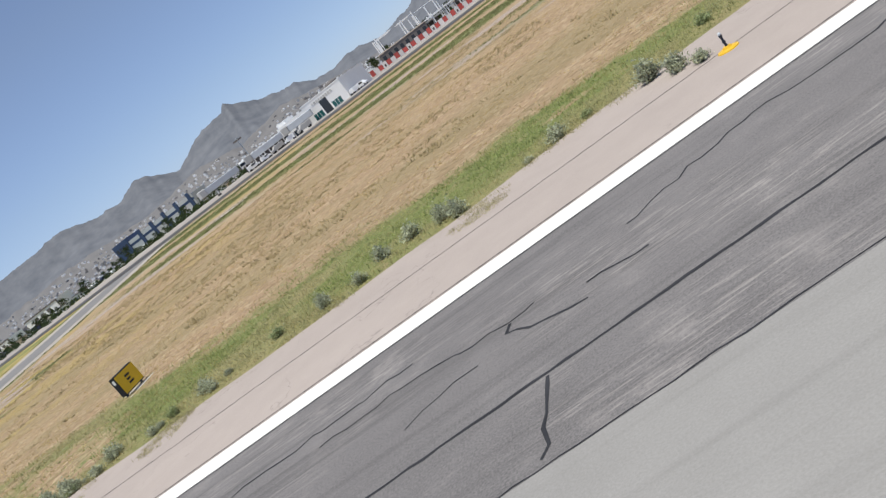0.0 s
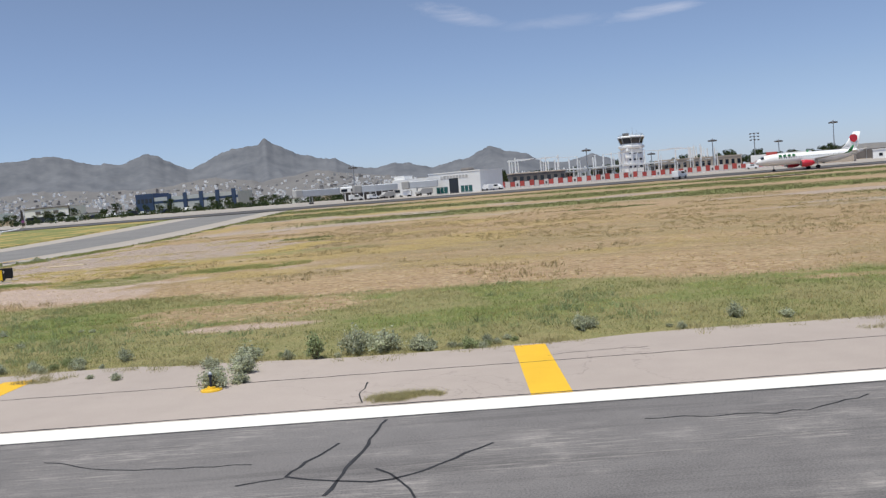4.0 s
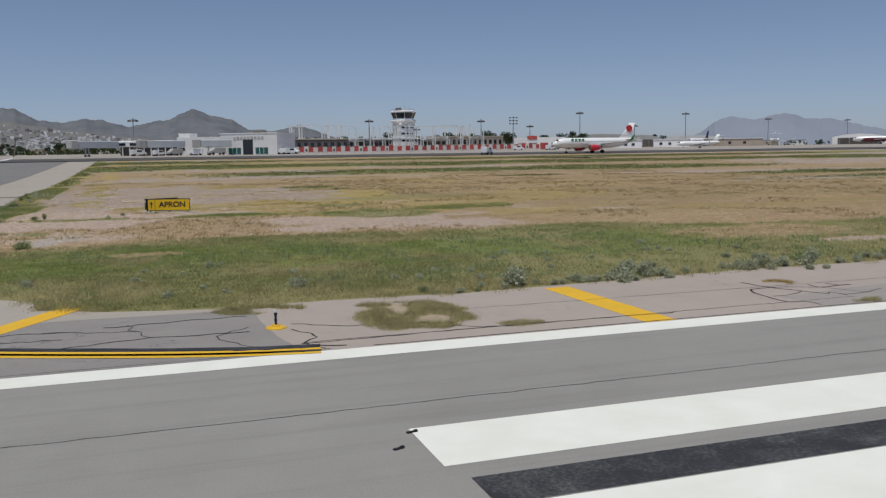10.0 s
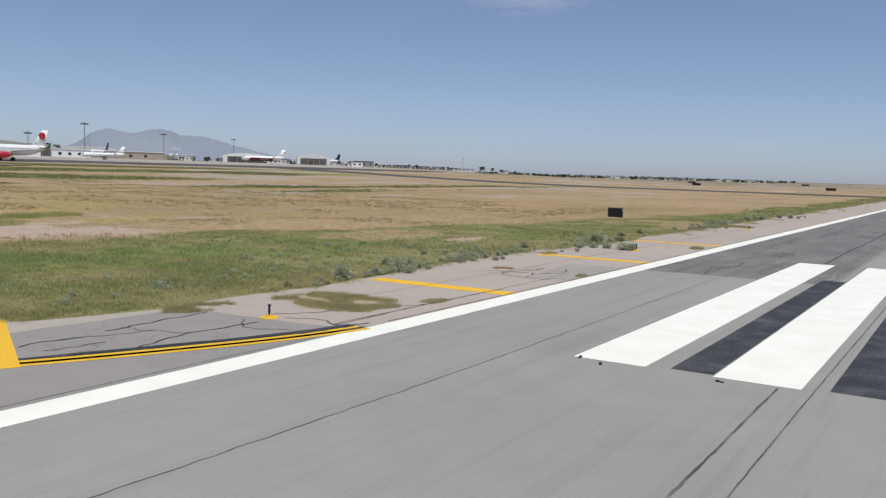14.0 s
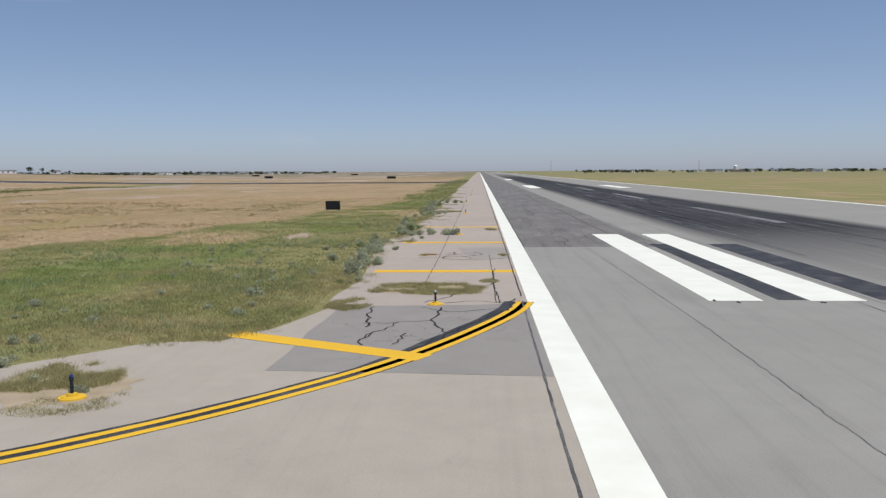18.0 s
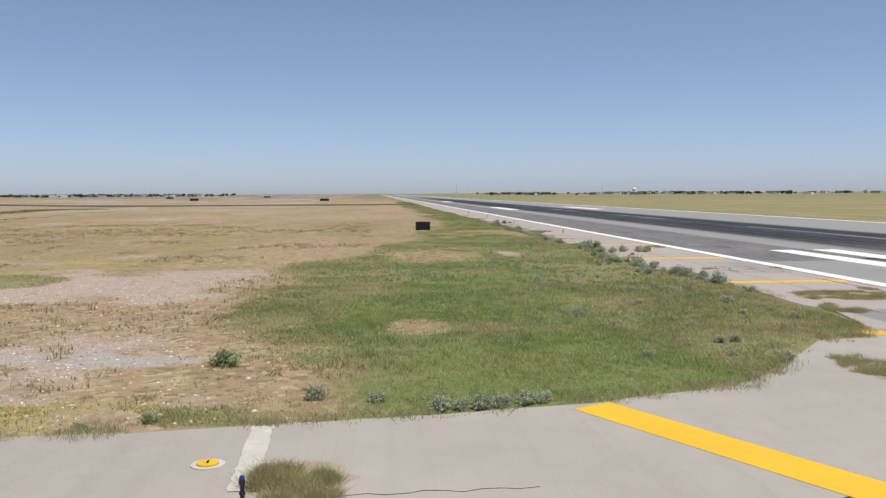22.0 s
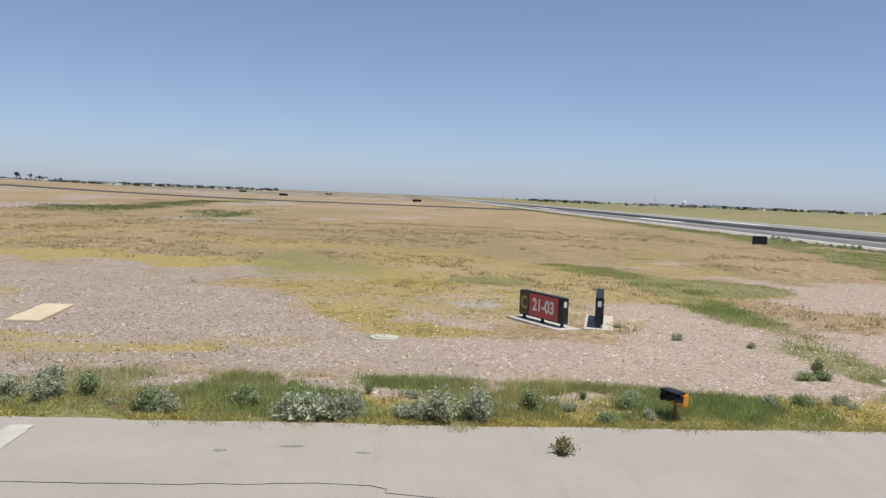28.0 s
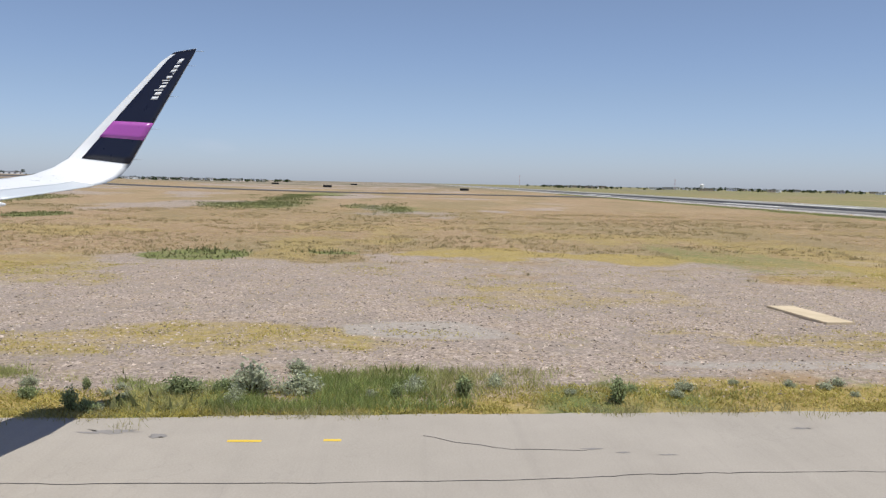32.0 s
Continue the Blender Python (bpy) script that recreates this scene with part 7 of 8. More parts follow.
def showroom(x, y, w, h, turn):
    root = thing("showroom", "white flat-roofed showroom with a dark framed fascia", "building", at(x, y, turn))
    block("wall", (-w / 2, w / 2, -7, 7, -1, h), M_WALLWHITE, root)
    for args in ((-w / 2 - 0.3, w / 2 + 0.3, -7.4, -6.9, h - 0.7, h + 0.2), (w / 2 - 0.4, w / 2 + 0.4, -7.4, -6.9, -1, h)):
        block("frame", args, M_ROOFDARK, root, "dark frame")
    for k in range(3):
        block("fascia_mark", (-w / 4 + k * w / 5, -w / 4 + k * w / 5 + w / 9, -7.25, -7.0, h * 0.58, h * 0.78), M_ROOFDARK, root)
    block("window", (-w / 2 + 1, w / 2 - 1, -7.1, -6.95, 0.2, h * 0.42), M_GLASS, root)


showroom(-196, 560, 40, 10, -22)
showroom(-268, 610, 34, 9, -26)
showroom(-236, 470, 26, 6.5, -24)


def hangar(x, y, w, h, turn, wall, label):
    root = thing("hangar", label, "hangar", at(x, y, turn))
    bm = bmesh.new()
    prof = [(-w / 2, -1), (w / 2, -1), (w / 2, h * 0.72), (w * 0.25, h * 0.94), (0, h), (-w * 0.25, h * 0.94), (-w / 2, h * 0.72)]
    loft(bm, [[Vector((px, yy, pz)) for px, pz in prof] for yy in (-14, 14)])
    part("shell", bm, wall, root)
    block("door", (-w * 0.40, w * 0.40, -14.2, -13.9, 0, h * 0.62), M_ROOFDARK, root, "dark open doorway")
    for k in range(5):
        xx = -w * 0.36 + k * w * 0.18
        block("door_rib", (xx - 0.15, xx + 0.15, -14.35, -14.1, 0, h * 0.62), M_STEELGREY, root)


hangar(405, 520, 46, 7.8, -33, M_WALLWHITE, "white hangar with a low curved roof")
hangar(352, 500, 26, 8, -33, M_WALLGREY, "grey hangar with a low curved roof")
hangar(512, 474, 34, 7.2, -44, M_WALLWHITE, "white hangar with a low curved roof")
hangar(303, 470, 52, 8.2, -30, M_WALLGREY, "grey hangar with a low curved roof")
hangar(566, 452, 26, 8, -47, M_WALLWHITE, "white open-fronted shed by the apron")
for x, y, w in ((282, 402, 16), (322, 420, 20), (372, 430, 34), (246, 388, 22)):
    root = thing("apron_shed", "low pale shed beside the apron", "building", at(x, y, -30))
    block("wall", (-w / 2, w / 2, -4, 4, -1, 4.2), M_WALLTAN if w > 20 else M_WALLWHITE, root)
    block("roof", (-w / 2 - 0.3, w / 2 + 0.3, -4.3, 4.3, 4.2, 4.6), M_STEELWHITE, root)
    for k in range(3):
        block("window", (-w / 3 + k * w / 4, -w / 3 + k * w / 4 + 1.6, -4.1, -3.95, 1.2, 2.6), M_GLASS, root)
fire = thing("fire_station", "white station building with a small red sign beside the apron", "building", at(228, 398, -28))
block("wall", (-13, 13, -5, 5, -1, 6.2), M_WALLWHITE, fire)
block("roof_sign", (-6, -1, -5.2, -4.9, 5.2, 7.0), M_REDPANEL, fire, "red roof panel")
for k in range(4):
    block("door", (-11 + k * 5.8, -7 + k * 5.8, -5.15, -4.95, 0, 3.4), M_ROOFDARK if k % 2 else M_REDPANEL, fire)


# ---- aircraft ----
def gloss_paint(name, colour, rough=0.28):
    m, nt, bsdf = base_mat(name, rough, 0, 0.5)
    p = place_of(nt, True)
    n1 = noise_of(nt, p, 0.8, 4)
    n2 = noise_of(nt, p, 9, 3)
    plug(nt, mix_of(nt, ramp_of(nt, n1, 0.3, 0.7), tuple(c * 0.93 for c in colour), colour), bsdf.inputs["Base Color"])
    plug(nt, ramp_of(nt, n2, 0, 1, rough - 0.06, rough + 0.1), bsdf.inputs["Roughness"])
    return m


M_PLANEWHITE = gloss_paint("white_aircraft_paint", (0.86, 0.86, 0.86))
M_PLANERED = gloss_paint("red_aircraft_paint", (0.55, 0.03, 0.05))
M_PLANEMAROON = gloss_paint("maroon_aircraft_paint", (0.16, 0.02, 0.03))
M_PLANEGREEN = gloss_paint("green_aircraft_paint", (0.04, 0.26, 0.10))
M_PLANENAVY = gloss_paint("navy_aircraft_paint", (0.012, 0.018, 0.05))
M_PLANEGREY = gloss_paint("pale_grey_wing_paint", (0.50, 0.52, 0.54), 0.35)
M_TYRE = worn("tyre_rubber", (0.015, 0.015, 0.016), (0.04, 0.04, 0.042), rough=0.85)


def airfoil(chord, thick, n=9):
    """Section of a wing: points round it, x aft, z up."""
    xs = [0.5 - 0.5 * math.cos(math.pi * k / n) for k in range(n + 1)]
    t = lambda x: 5 * thick * (0.2969 * math.sqrt(x) - 0.126 * x - 0.3516 * x * x + 0.2843 * x ** 3 - 0.1036 * x ** 4)
    upper = [(x * chord, (t(x) * 1.1 + 0.02 * math.sin(math.pi * x)) * chord) for x in xs]
    lower = [(x * chord, (-t(x) * 0.7 + 0.01 * math.sin(math.pi * x)) * chord) for x in xs]
    return upper[::-1] + lower[1:-1]


def lifting(stations, n=9, flip=False):
    """A wing or tail skin through stations of (leading edge point, chord, thickness, outward lean in degrees)."""
    bm = bmesh.new()
    rings = []
    for (x, y, z), chord, thick, lean in stations:
        c, s = math.cos(radians(lean)), math.sin(radians(lean))
        rings.append([Vector((x + px, y - pz * s, z + pz * c)) for px, pz in airfoil(chord, thick, n)])
    loft(bm, rings)
    bmesh.ops.recalc_face_normals(bm, faces=bm.faces[:])
    return bm


def round_body(stations, n=18):
    bm = bmesh.new()
    loft(bm, [[Vector((x, r * math.cos(2 * math.pi * k / n), z + r * math.sin(2 * math.pi * k / n))) for k in range(n)] for x, r, z in stations])
    bmesh.ops.recalc_face_normals(bm, faces=bm.faces[:])
    return bm


def airliner(m, label, scale=1.0, fin=None, engine=None, tips=None, belly=None, rear_engines=False, mark=None):
    """A parked jet, its nose towards -x."""
    root = thing("parked_aircraft", label, "aircraft", m @ Matrix.Diagonal((scale, scale, scale, 1)))
    fin, engine = fin or M_PLANEWHITE, engine or M_PLANEWHITE
    part("fuselage", round_body([(-18.8, 0.1, 3.3), (-18.3, 0.7, 3.4), (-17, 1.35, 3.6), (-15, 1.85, 3.8), (-13, 1.98, 3.9), (0, 1.98, 3.9), (8, 1.98, 3.9), (12, 1.6, 4.25), (16, 0.85, 4.8), (18.6, 0.25, 5.1)]), M_PLANEWHITE, root, "white fuselage", True)
    if belly:
        part("belly_band", round_body([(-13, 1.9, 3.78), (-11, 2.0, 3.82), (7, 2.0, 3.82), (11, 1.6, 4.05)]), belly, root, "", True)
    for k in range(26):
        for sy in (-1, 1):
            bm = bmesh.new()
            box(bm, -11.5 + k * 0.85, -11.25 + k * 0.85, sy * 1.955 - 0.03, sy * 1.955 + 0.03, 4.25, 4.6)
            part("cabin_window", bm, M_GLASS, root)
    bm = bmesh.new()
    loft(bm, [[Vector((x, r * math.cos(a), z + r * math.sin(a))) for a in [radians(d) for d in range(25, 160, 9)]] for x, r, z in ((-17.35, 1.25, 3.58), (-16.3, 1.62, 3.72))], close=False)
    part("cockpit_window", bm, M_GLASS, root)
    for sy in (-1, 1):
        part("wing", lifting([((-4.5, sy * 1.5, 3.0), 6.5, 0.14, 0), ((-0.6, sy * 6.5, 3.5), 3.9, 0.12, 0), ((4.6, sy * 15.6, 4.3), 1.7, 0.1, 0)]), M_PLANEGREY, root, "pale grey wing", True)
        part("winglet", lifting([((4.6, sy * 15.6, 4.3), 1.7, 0.09, 0), ((5.2, sy * 16.5, 4.8), 1.4, 0.08, sy * 45), ((6.6, sy * 17.0, 6.7), 0.6, 0.08, sy * 80)]), tips or M_PLANEWHITE, root, "", True)
        part("tailplane", lifting([((12.8, sy * 0.6, 5.0), 3.4, 0.1, 0), ((16, sy * 6.2, 5.5), 1.3, 0.09, 0)]) if not rear_engines else
             lifting([((16.5, sy * 0.1, 9.9), 3.0, 0.1, 0), ((18.5, sy * 5.2, 10.1), 1.2, 0.09, 0)]), M_PLANEWHITE, root, "", True)
        ex, ey, ez = (-4.4, sy * 5.75, 2.0) if not rear_engines else (9.5, sy * 2.9, 4.6)
        nac = part("engine", round_body([(ex - 1.2, 0.95, ez), (ex - 0.9, 1.15, ez), (ex + 0.6, 1.2, ez), (ex + 2.4, 0.95, ez), (ex + 3.2, 0.55, ez)], 16), engine, root, "", True)
        bm = bmesh.new()
        tube(bm, (ex - 1.24, ey * 0, ez), (ex - 1.19, ey * 0, ez), 0.92, 0.92, 16)
        fan = part("fan", bm, M_ROOFDARK, nac)
        nac.location.y = ey
        if not rear_engines:
            bm = bmesh.new()
            box(bm, ex - 0.2, ex + 3.6, ey - 0.15, ey + 0.15, ez + 0.9, ez + 1.6)
            part("pylon", bm, M_PLANEWHITE, root)
        bm = bmesh.new()
        tube(bm, (1.0, sy * 3.8, 0.5), (0.8, sy * 3.6, 3.2), 0.16, 0.2, 8)
        leg = part("main_gear", bm, M_STEELGREY, root)
        for w in (-0.45, 0.45):
            bm = bmesh.new()
            tube(bm, (1.0, sy * 3.8 + w - 0.2, 0.58), (1.0, sy * 3.8 + w + 0.2, 0.58), 0.58, 0.58, 16)
            part("wheel", bm, M_TYRE, leg)
    bm = bmesh.new()
    rings = []
    for x, z, chord in ((10.2, 5.4, 6.2), (12.6, 7.4, 4.6), (15.6, 11.6, 2.4)):
        rings.append([Vector((x + px, pz, z)) for px, pz in airfoil(chord, 0.09)])
    loft(bm, rings)
    bmesh.ops.recalc_face_normals(bm, faces=bm.faces[:])
    part("fin", bm, M_PLANEWHITE if mark else fin, root, "", True)
    if mark:
        for sy in (-1, 1):
            bm = bmesh.new()
            tube(bm, (15.4, sy * 0.16, 9.4), (15.4, sy * 0.30, 9.4), 1.35, 1.3, 18)
            part("fin_mark", bm, fin, root, "red round emblem shape")
            bm = bmesh.new()
            for k in range(4):
                box(bm, -11.5 + k * 1.55, -10.5 + k * 1.55, sy * 1.9 - 0.09, sy * 1.9 + 0.09, 4.75, 5.5)
            part("name_mark", bm, mark, root, "green lettering shapes")
    bm = bmesh.new()
    tube(bm, (-12.7, 0, 0.4), (-12.8, 0, 2.4), 0.1, 0.14, 8)
    leg = part("nose_gear", bm, M_STEELGREY, root)
    for w in (-0.25, 0.25):
        bm = bmesh.new()
        tube(bm, (-12.7, w - 0.12, 0.4), (-12.7, w + 0.12, 0.4), 0.4, 0.4, 14)
        part("wheel", bm, M_TYRE, leg)
    return root


def stand(x, y, turn):
    return pose(x, y, float(land(x, y)) + 0.22, 0, 0, turn)


airliner(stand(187.4, 264, 2), "white airliner with red engines taxiing in front of the apron", 0.93, M_PLANERED, M_PLANERED, M_PLANEGREEN, mark=M_PLANEGREEN)
airliner(stand(306.5, 371, -25), "small white regional jet with rear engines on the apron", 0.6, rear_engines=True)
airliner(stand(352, 436, 30), "white airliner with a dark blue tail on the apron", 0.8, M_PLANENAVY, tips=M_PLANENAVY)
airliner(stand(484, 428, -40), "white and dark red jet with rear engines on the apron", 0.85, M_PLANEWHITE, rear_engines=True, belly=M_PLANEMAROON)
airliner(stand(404, 432, 235), "white jet parked nose-on at the apron", 0.7, rear_engines=True)
airliner(stand(640, 500, -20), "distant white airliner with a dark tail", 0.9, M_PLANENAVY)


# ---- apron vehicles ----
def van(x, y, turn, body, s=1.0, label="white service van parked on the apron"):
    root = thing("apron_vehicle", label, "vehicle", stand(x, y, turn) @ Matrix.Diagonal((s, s, s, 1)), "apron vehicles")
    bm = bmesh.new()
    prof = [(-2.3, 0.45), (2.4, 0.45), (2.4, 1.1), (1.5, 1.3), (0.9, 2.0), (-2.3, 2.0)]
    loft(bm, [[Vector((px, yy, pz)) for px, pz in prof] for yy in (-0.9, 0.9)])
    bmesh.ops.recalc_face_normals(bm, faces=bm.faces[:])
    bmesh.ops.bevel(bm, geom=bm.edges[:], offset=0.08, segments=1, affect="EDGES")
    part("body", bm, body, root)
    block("side_window", (-0.6, 0.9, -0.93, -0.88, 1.3, 1.85), M_GLASS, root)
    for wx in (-1.5, 1.5):
        for wy in (-0.85, 0.85):
            bm = bmesh.new()
            tube(bm, (wx, wy - 0.12, 0.36), (wx, wy + 0.12, 0.36), 0.36, 0.36, 12)
            part("wheel", bm, M_TYRE, root)


rng = random.Random(71)
for x, y, b_, s in ((146, 266, M_PLANEWHITE, 1.3), (86, 338, M_PLANEWHITE, 1.2), (90, 341, M_PLANEWHITE, 1.2), (60, 344, M_WALLGREY, 1.5), (52, 346, M_PLANEWHITE, 1.2), (44, 352, M_WALLGREY, 1.4), (38, 350, M_PLANEWHITE, 1.1), (30, 356, M_PLANEWHITE, 1.3),
                    (238, 380, M_PLANERED, 1.3), (222, 372, M_PLANEWHITE, 1.2), (208, 380, M_PLANEWHITE, 1.1)):
    van(x, y, rng.uniform(-30, 210), b_, s)
for i in range(26):
    bearing, dist = rng.uniform(-24, -9), rng.uniform(505, 560)
    van(45 + dist * math.sin(radians(bearing)), -15 + dist * math.cos(radians(bearing)), rng.uniform(0, 360), rng.choice((M_PLANEWHITE, M_PLANEWHITE, M_PLANEWHITE, M_WALLGREY, M_PLANENAVY)), rng.uniform(0.9, 1.3), "car parked beyond the airfield fence")

# white water tower and small masts far off beyond the runway
root = thing("water_tank", "white water tank beyond the runway", "tank", pose(1345, -386, 0))
bm = bmesh.new()
tube(bm, (0, 0, 0), (0, 0, 9), 3.2, 3.2, 16)
part("tank", bm, M_WALLWHITE, root)
bm = bmesh.new()
tube(bm, (0, 0, 9), (0, 0, 11), 3.3, 0.5, 16)
part("roof", bm, M_WALLWHITE, root)
for x, y, h in ((795, 445, 15), (1180, -290, 16), (1500, -120, 20)):
    root = thing("radio_mast", "thin red and white radio mast on the horizon", "mast", pose(x, y, float(land(x, y))))
    for k in range(6):
        bm = bmesh.new()
        tube(bm, (0, 0, h * k / 6), (0, 0, h * (k + 1) / 6), 0.26, 0.24, 6)
        part("mast_section", bm, M_REDPANEL if k % 2 else M_PALEPANEL, root)


# ---- the near wing of the taxiing aircraft, standing on its main wheels ----
WING_AT = [((4.0, 98.8, 3.40), (4.0, 93.15, 3.34), (0, 0, 1), 0.62), ((8.3, 96.65, 3.66), (8.3, 93.05, 3.60), (0, 0, 1), 0.38),
           ((13.0, 94.30, 3.96), (13.0, 91.8, 3.86), (0, 0, 1), 0.26), ((15.6, 93.0, 4.13), (15.6, 91.1, 4.03), (0, 0, 1), 0.19),
           ((17.5, 92.05, 4.27), (17.5, 90.62, 4.20), (-0.05, 0, 1), 0.14), ((18.15, 91.75, 4.36), (18.2, 90.55, 4.27), (-0.3, 0, 0.95), 0.13),
           ((18.6, 91.58, 4.50), (18.62, 90.45, 4.38), (-0.75, 0, 0.65), 0.12), ((18.9, 91.42, 4.68), (18.9, 90.36, 4.58), (-0.97, 0, 0.2), 0.10),
           ((19.15, 90.66, 5.60), (19.15, 89.85, 5.62), (-0.98, 0, 0.2), 0.07), ((19.38, 89.95, 6.44), (19.38, 89.38, 6.56), (-0.98, 0, 0.2), 0.05),
           ((19.40, 89.72, 6.61), (19.41, 89.33, 6.69), (-0.98, 0, 0.2), 0.02)]


def wing_point(u, c, side=1.0, proud=0.0):
    """A point of the wing's skin: u counts stations from the root, c runs from the leading to the trailing edge."""
    i = min(int(u), len(WING_AT) - 2)
    f = u - i
    (l0, t0, n0, h0), (l1, t1, n1, h1) = WING_AT[i], WING_AT[i + 1]
    le, te = Vector(l0).lerp(Vector(l1), f), Vector(t0).lerp(Vector(t1), f)
    up = Vector(n0).normalized().lerp(Vector(n1).normalized(), f).normalized()
    h = h0 + (h1 - h0) * f
    bulge = 2.6 * math.sqrt(max(c, 0)) * (1 - c) * (1 - 0.35 * c)
    return le.lerp(te, c) + up * (side * (h * 0.5 * bulge * (1.0 if side > 0 else 0.75) + proud))


def wing_skin(u0, u1, c0, c1, proud, nu=14, nc=7, sides=(1.0,), thick=0.003):
    """A panel of skin lying proud of the wing, with a thin edge."""
    bm = bmesh.new()
    for side in sides:
        grids = []
        for off in (proud - thick, proud):
            grids.append([[bm.verts.new(wing_point(u0 + (u1 - u0) * a / nu, c0 + (c1 - c0) * b / nc, side, off)) for b in range(nc + 1)] for a in range(nu + 1)])
        low, top = grids
        for a in range(nu):
            for b in range(nc):
                bm.faces.new((top[a][b], top[a + 1][b], top[a + 1][b + 1], top[a][b + 1]))
        rim = [(0, b) for b in range(nc)] + [(a, nc) for a in range(nu)] + [(nu, b) for b in range(nc, 0, -1)] + [(a, 0) for a in range(nu, 0, -1)]
        for (a, b), (c, d) in zip(rim, rim[1:] + rim[:1]):
            bm.faces.new((low[a][b], low[c][d], top[c][d], top[a][b]))
    bmesh.ops.recalc_face_normals(bm, faces=bm.faces)
    return bm


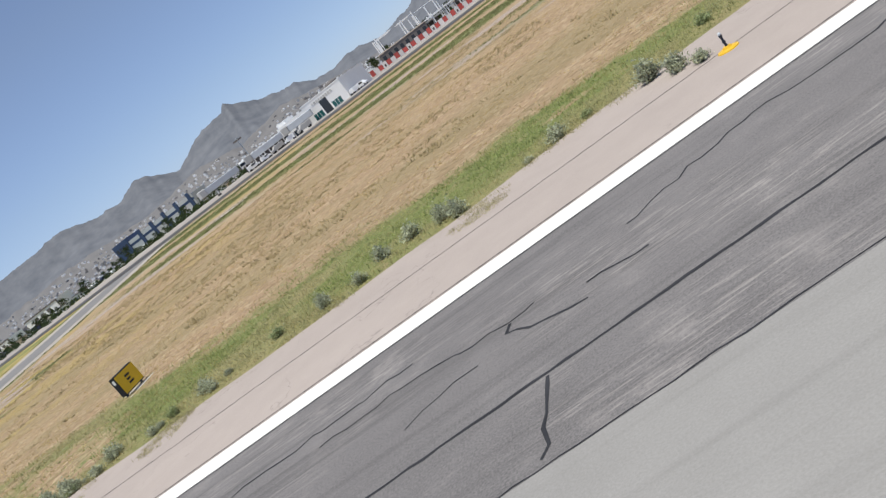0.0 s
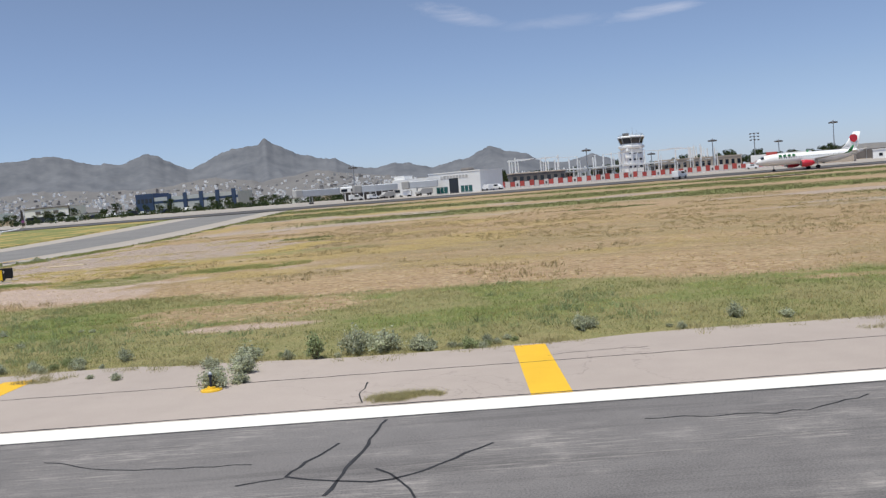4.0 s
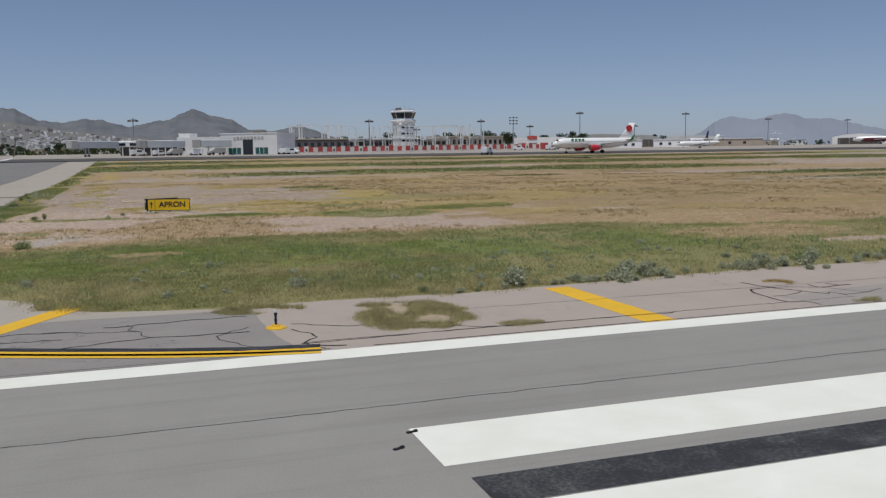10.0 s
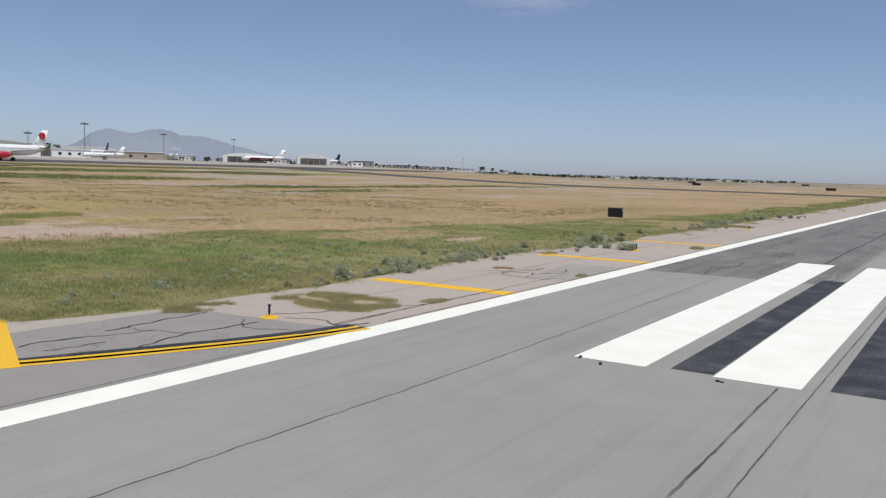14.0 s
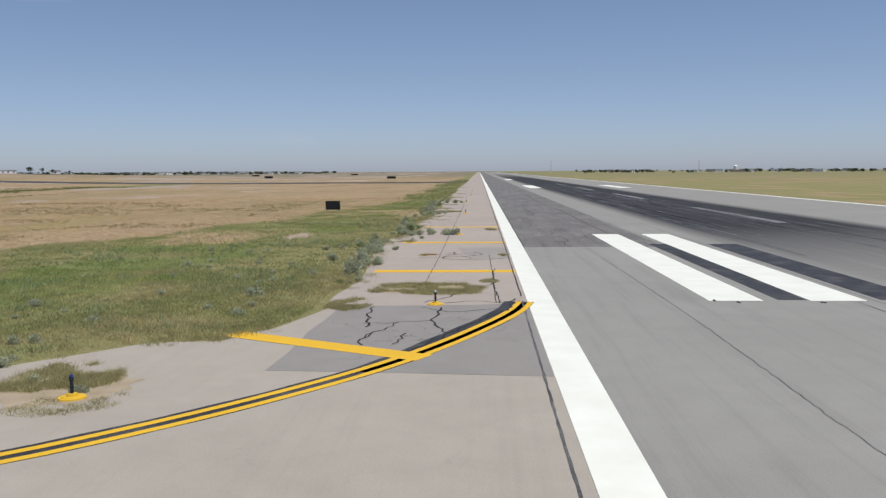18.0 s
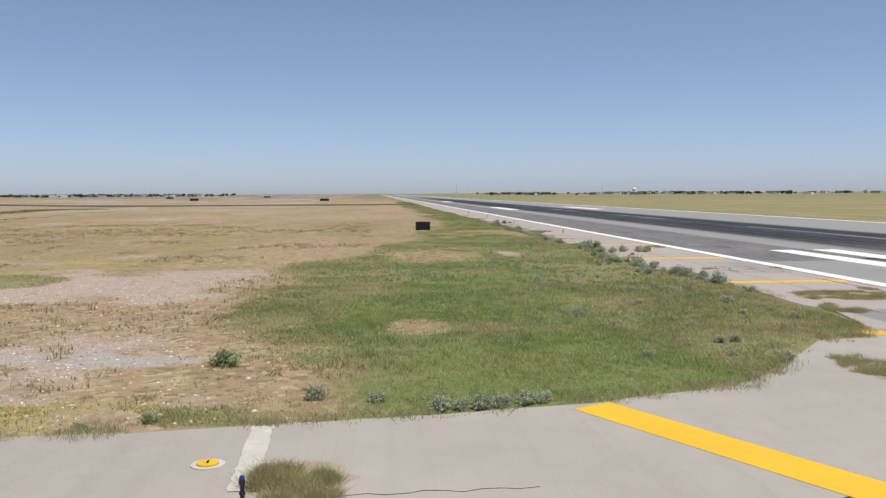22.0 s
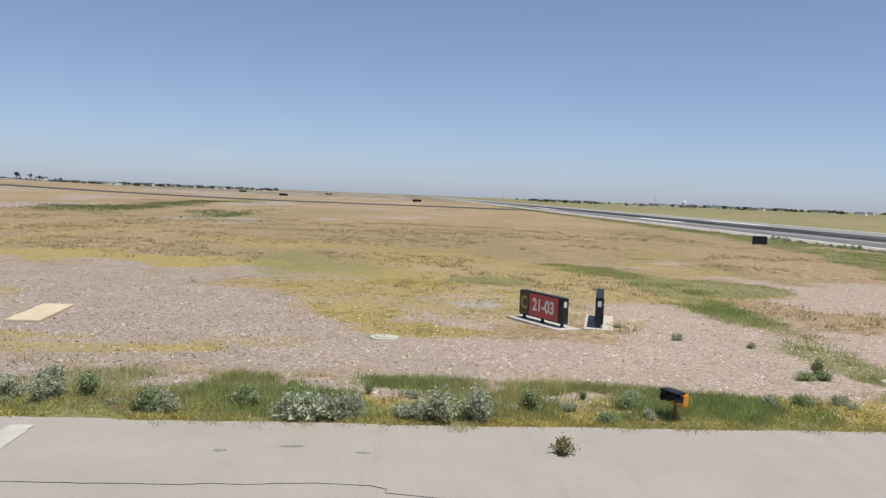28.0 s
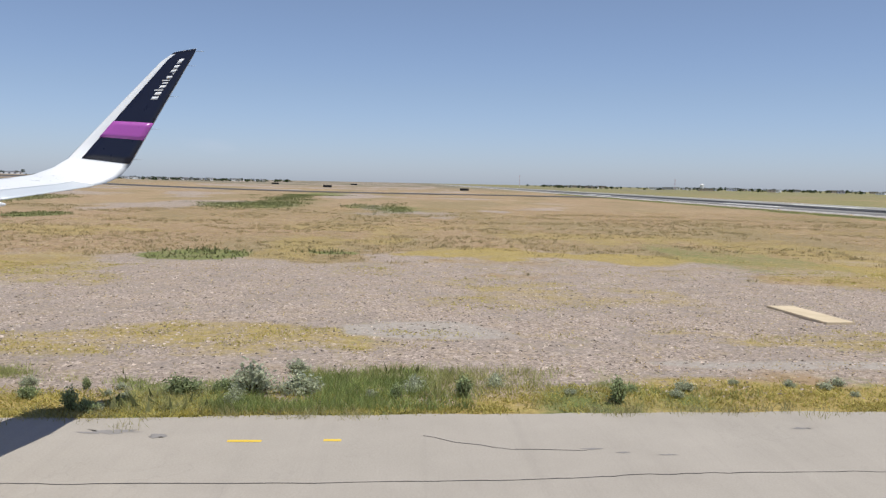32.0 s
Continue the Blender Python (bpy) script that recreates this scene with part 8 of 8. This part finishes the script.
def near_wing():
    root = thing("aircraft_wing", "white airliner wing with an upturned navy winglet on main wheels", "aircraft wing", pose(5.8, 95.2, 0))
    inv = pose(-5.8, -95.2, 0)

    def put(name, bm, material, parent=root, label="", smooth=True):
        bm.transform(inv)
        return part(name, bm, material, parent, label, smooth)

    bm = bmesh.new()
    rings = []
    for k in range((len(WING_AT) - 1) * 3 + 1):
        u = k / 3
        rings.append([wing_point(u, (j / 10) ** 1.6, 1) for j in range(11)] + [wing_point(u, (j / 10) ** 1.6, -1) for j in range(9, 0, -1)])
    loft(bm, rings)
    bmesh.ops.recalc_face_normals(bm, faces=bm.faces)
    put("wing_box", bm, M_PLANEWHITE)
    winglet = put("winglet_skin", wing_skin(7.02, 9.95, 0.22, 0.985, 0.004, 24, 6, (1.0, -1.0)), M_WINGNAVY, root, "dark navy winglet skin")
    put("magenta_band", wing_skin(7.42, 7.72, 0.21, 0.99, 0.008, 4, 6, (1.0, -1.0)), M_WINGMAGENTA, winglet, "magenta band across the winglet")
    put("tip_cap", wing_skin(9.72, 9.97, 0.0, 0.99, 0.006, 4, 6, (1.0, -1.0)), M_WINGNAVY, winglet, "navy winglet tip")
    # the lettering on the winglet stands as plain white bars
    u = 8.14
    for wide, tall in ((0.058, 0.14), (0.06, 0.14), (0.02, 0.21), (0.055, 0.14), (0.03, 0.14), (0.02, 0.19), (0.048, 0.14), (0.018, 0.04), (0.052, 0.14), (0.06, 0.14), (0.10, 0.14)):
        put("white_bar", wing_skin(u, u + wide, 0.76 - tall, 0.76, 0.0075, 2, 3), M_PLANEWHITE, winglet, "plain white bar")
        u += wide + 0.03
    put("aileron", wing_skin(3.05, 4.5, 0.72, 0.995, 0.006, 8, 5), M_PLANEGREYWING, root, "pale grey aileron")
    put("outer_flap", wing_skin(1.05, 2.98, 0.70, 0.995, 0.006, 8, 5), M_PLANEGREYWING, root, "pale grey flap")
    put("inner_flap", wing_skin(0.05, 0.98, 0.72, 0.995, 0.006, 8, 5), M_PLANEGREYWING, root, "pale grey flap")
    for u0, u1 in ((0.2, 0.95), (1.05, 2.0), (2.05, 2.95), (3.02, 4.2)):
        put("slat", wing_skin(u0, u1, 0.012, 0.14, 0.005, 6, 5), M_WINGMETAL, root, "bare metal leading-edge slat")
    for u0, u1 in ((1.1, 1.5), (1.55, 1.98), (2.03, 2.45), (2.5, 2.95)):
        put("spoiler", wing_skin(u0, u1, 0.56, 0.69, 0.005, 3, 3), M_PLANEGREYWING, root, "pale grey spoiler panel")
    for u in (1.35, 2.1, 2.85):
        bm = bmesh.new()
        a, b = wing_point(u, 0.45, -1), wing_point(u, 1.18, -1)
        line = [a.lerp(b, k / 8) + Vector((0, 0, -0.16 * math.sin(math.pi * min(1, k / 7)) - 0.02)) for k in range(9)]
        loft(bm, [[p + Vector((0.12 * s * math.cos(q), 0, 0.17 * s * math.sin(q))) for q in [math.tau * j / 10 for j in range(10)]]
                  for p, s in zip(line, (0.15, 0.6, 0.9, 1, 1, 0.9, 0.7, 0.4, 0.06))])
        put("flap_track_fairing", bm, M_PLANEWHITE)
    for u in (7.1, 7.62, 8.2, 8.8, 9.6):
        bm = bmesh.new()
        p = wing_point(u, 0.99)
        tube(bm, p, p + Vector((0.01, -0.16, 0.0)), 0.004, 0.002, 5)
        put("static_wick", bm, M_STEELGREY)
    for u in (3.4, 3.75, 4.1):
        bm = bmesh.new()
        p = wing_point(u, 0.985)
        tube(bm, p, p + Vector((0.02, -0.12, -0.005)), 0.005, 0.003, 5)
        put("static_wick", bm, M_STEELGREY)
    bm = bmesh.new()
    tube(bm, (5.8, 95.2, 3.5), (5.8, 95.2, 0.56), 0.14, 0.11, 14)
    tube(bm, (5.8, 95.3, 1.5), (4.6, 95.6, 3.3), 0.06, 0.06, 10)
    tube(bm, (5.25, 95.2, 0.58), (6.35, 95.2, 0.58), 0.08, 0.08, 12)
    leg = put("gear_leg", bm, M_STEELGREY, root, "steel main gear leg")
    for x in (5.34, 6.26):
        bm = bmesh.new()
        loft(bm, [[Vector((x + dx, 95.2 + r * math.cos(q), 0.585 + r * math.sin(q))) for q in [math.tau * j / 24 for j in range(24)]]
                  for dx, r in ((-0.19, 0.34), (-0.2, 0.46), (-0.15, 0.56), (-0.06, 0.583), (0.06, 0.583), (0.15, 0.56), (0.2, 0.46), (0.19, 0.34))])
        wheel = put("tyre", bm, M_TYRE, root, "black rubber aircraft tyre")
        bm = bmesh.new()
        tube(bm, (x - 0.17, 95.2, 0.585), (x + 0.17, 95.2, 0.585), 0.335, 0.335, 20)
        put("rim", bm, M_STEELGREY, wheel, "grey metal wheel rim")


M_WINGNAVY = gloss_paint("navy_winglet_paint", (0.012, 0.014, 0.032))
M_WINGMAGENTA = gloss_paint("magenta_winglet_paint", (0.42, 0.10, 0.42))
M_PLANEGREYWING = gloss_paint("pale_grey_flap_paint", (0.60, 0.63, 0.66), 0.35)
M_WINGMETAL = worn("bare_slat_metal", (0.60, 0.62, 0.64), (0.74, 0.75, 0.77), rough=0.35, metal=0.7, coarse=1.0, fine=12)
near_wing()
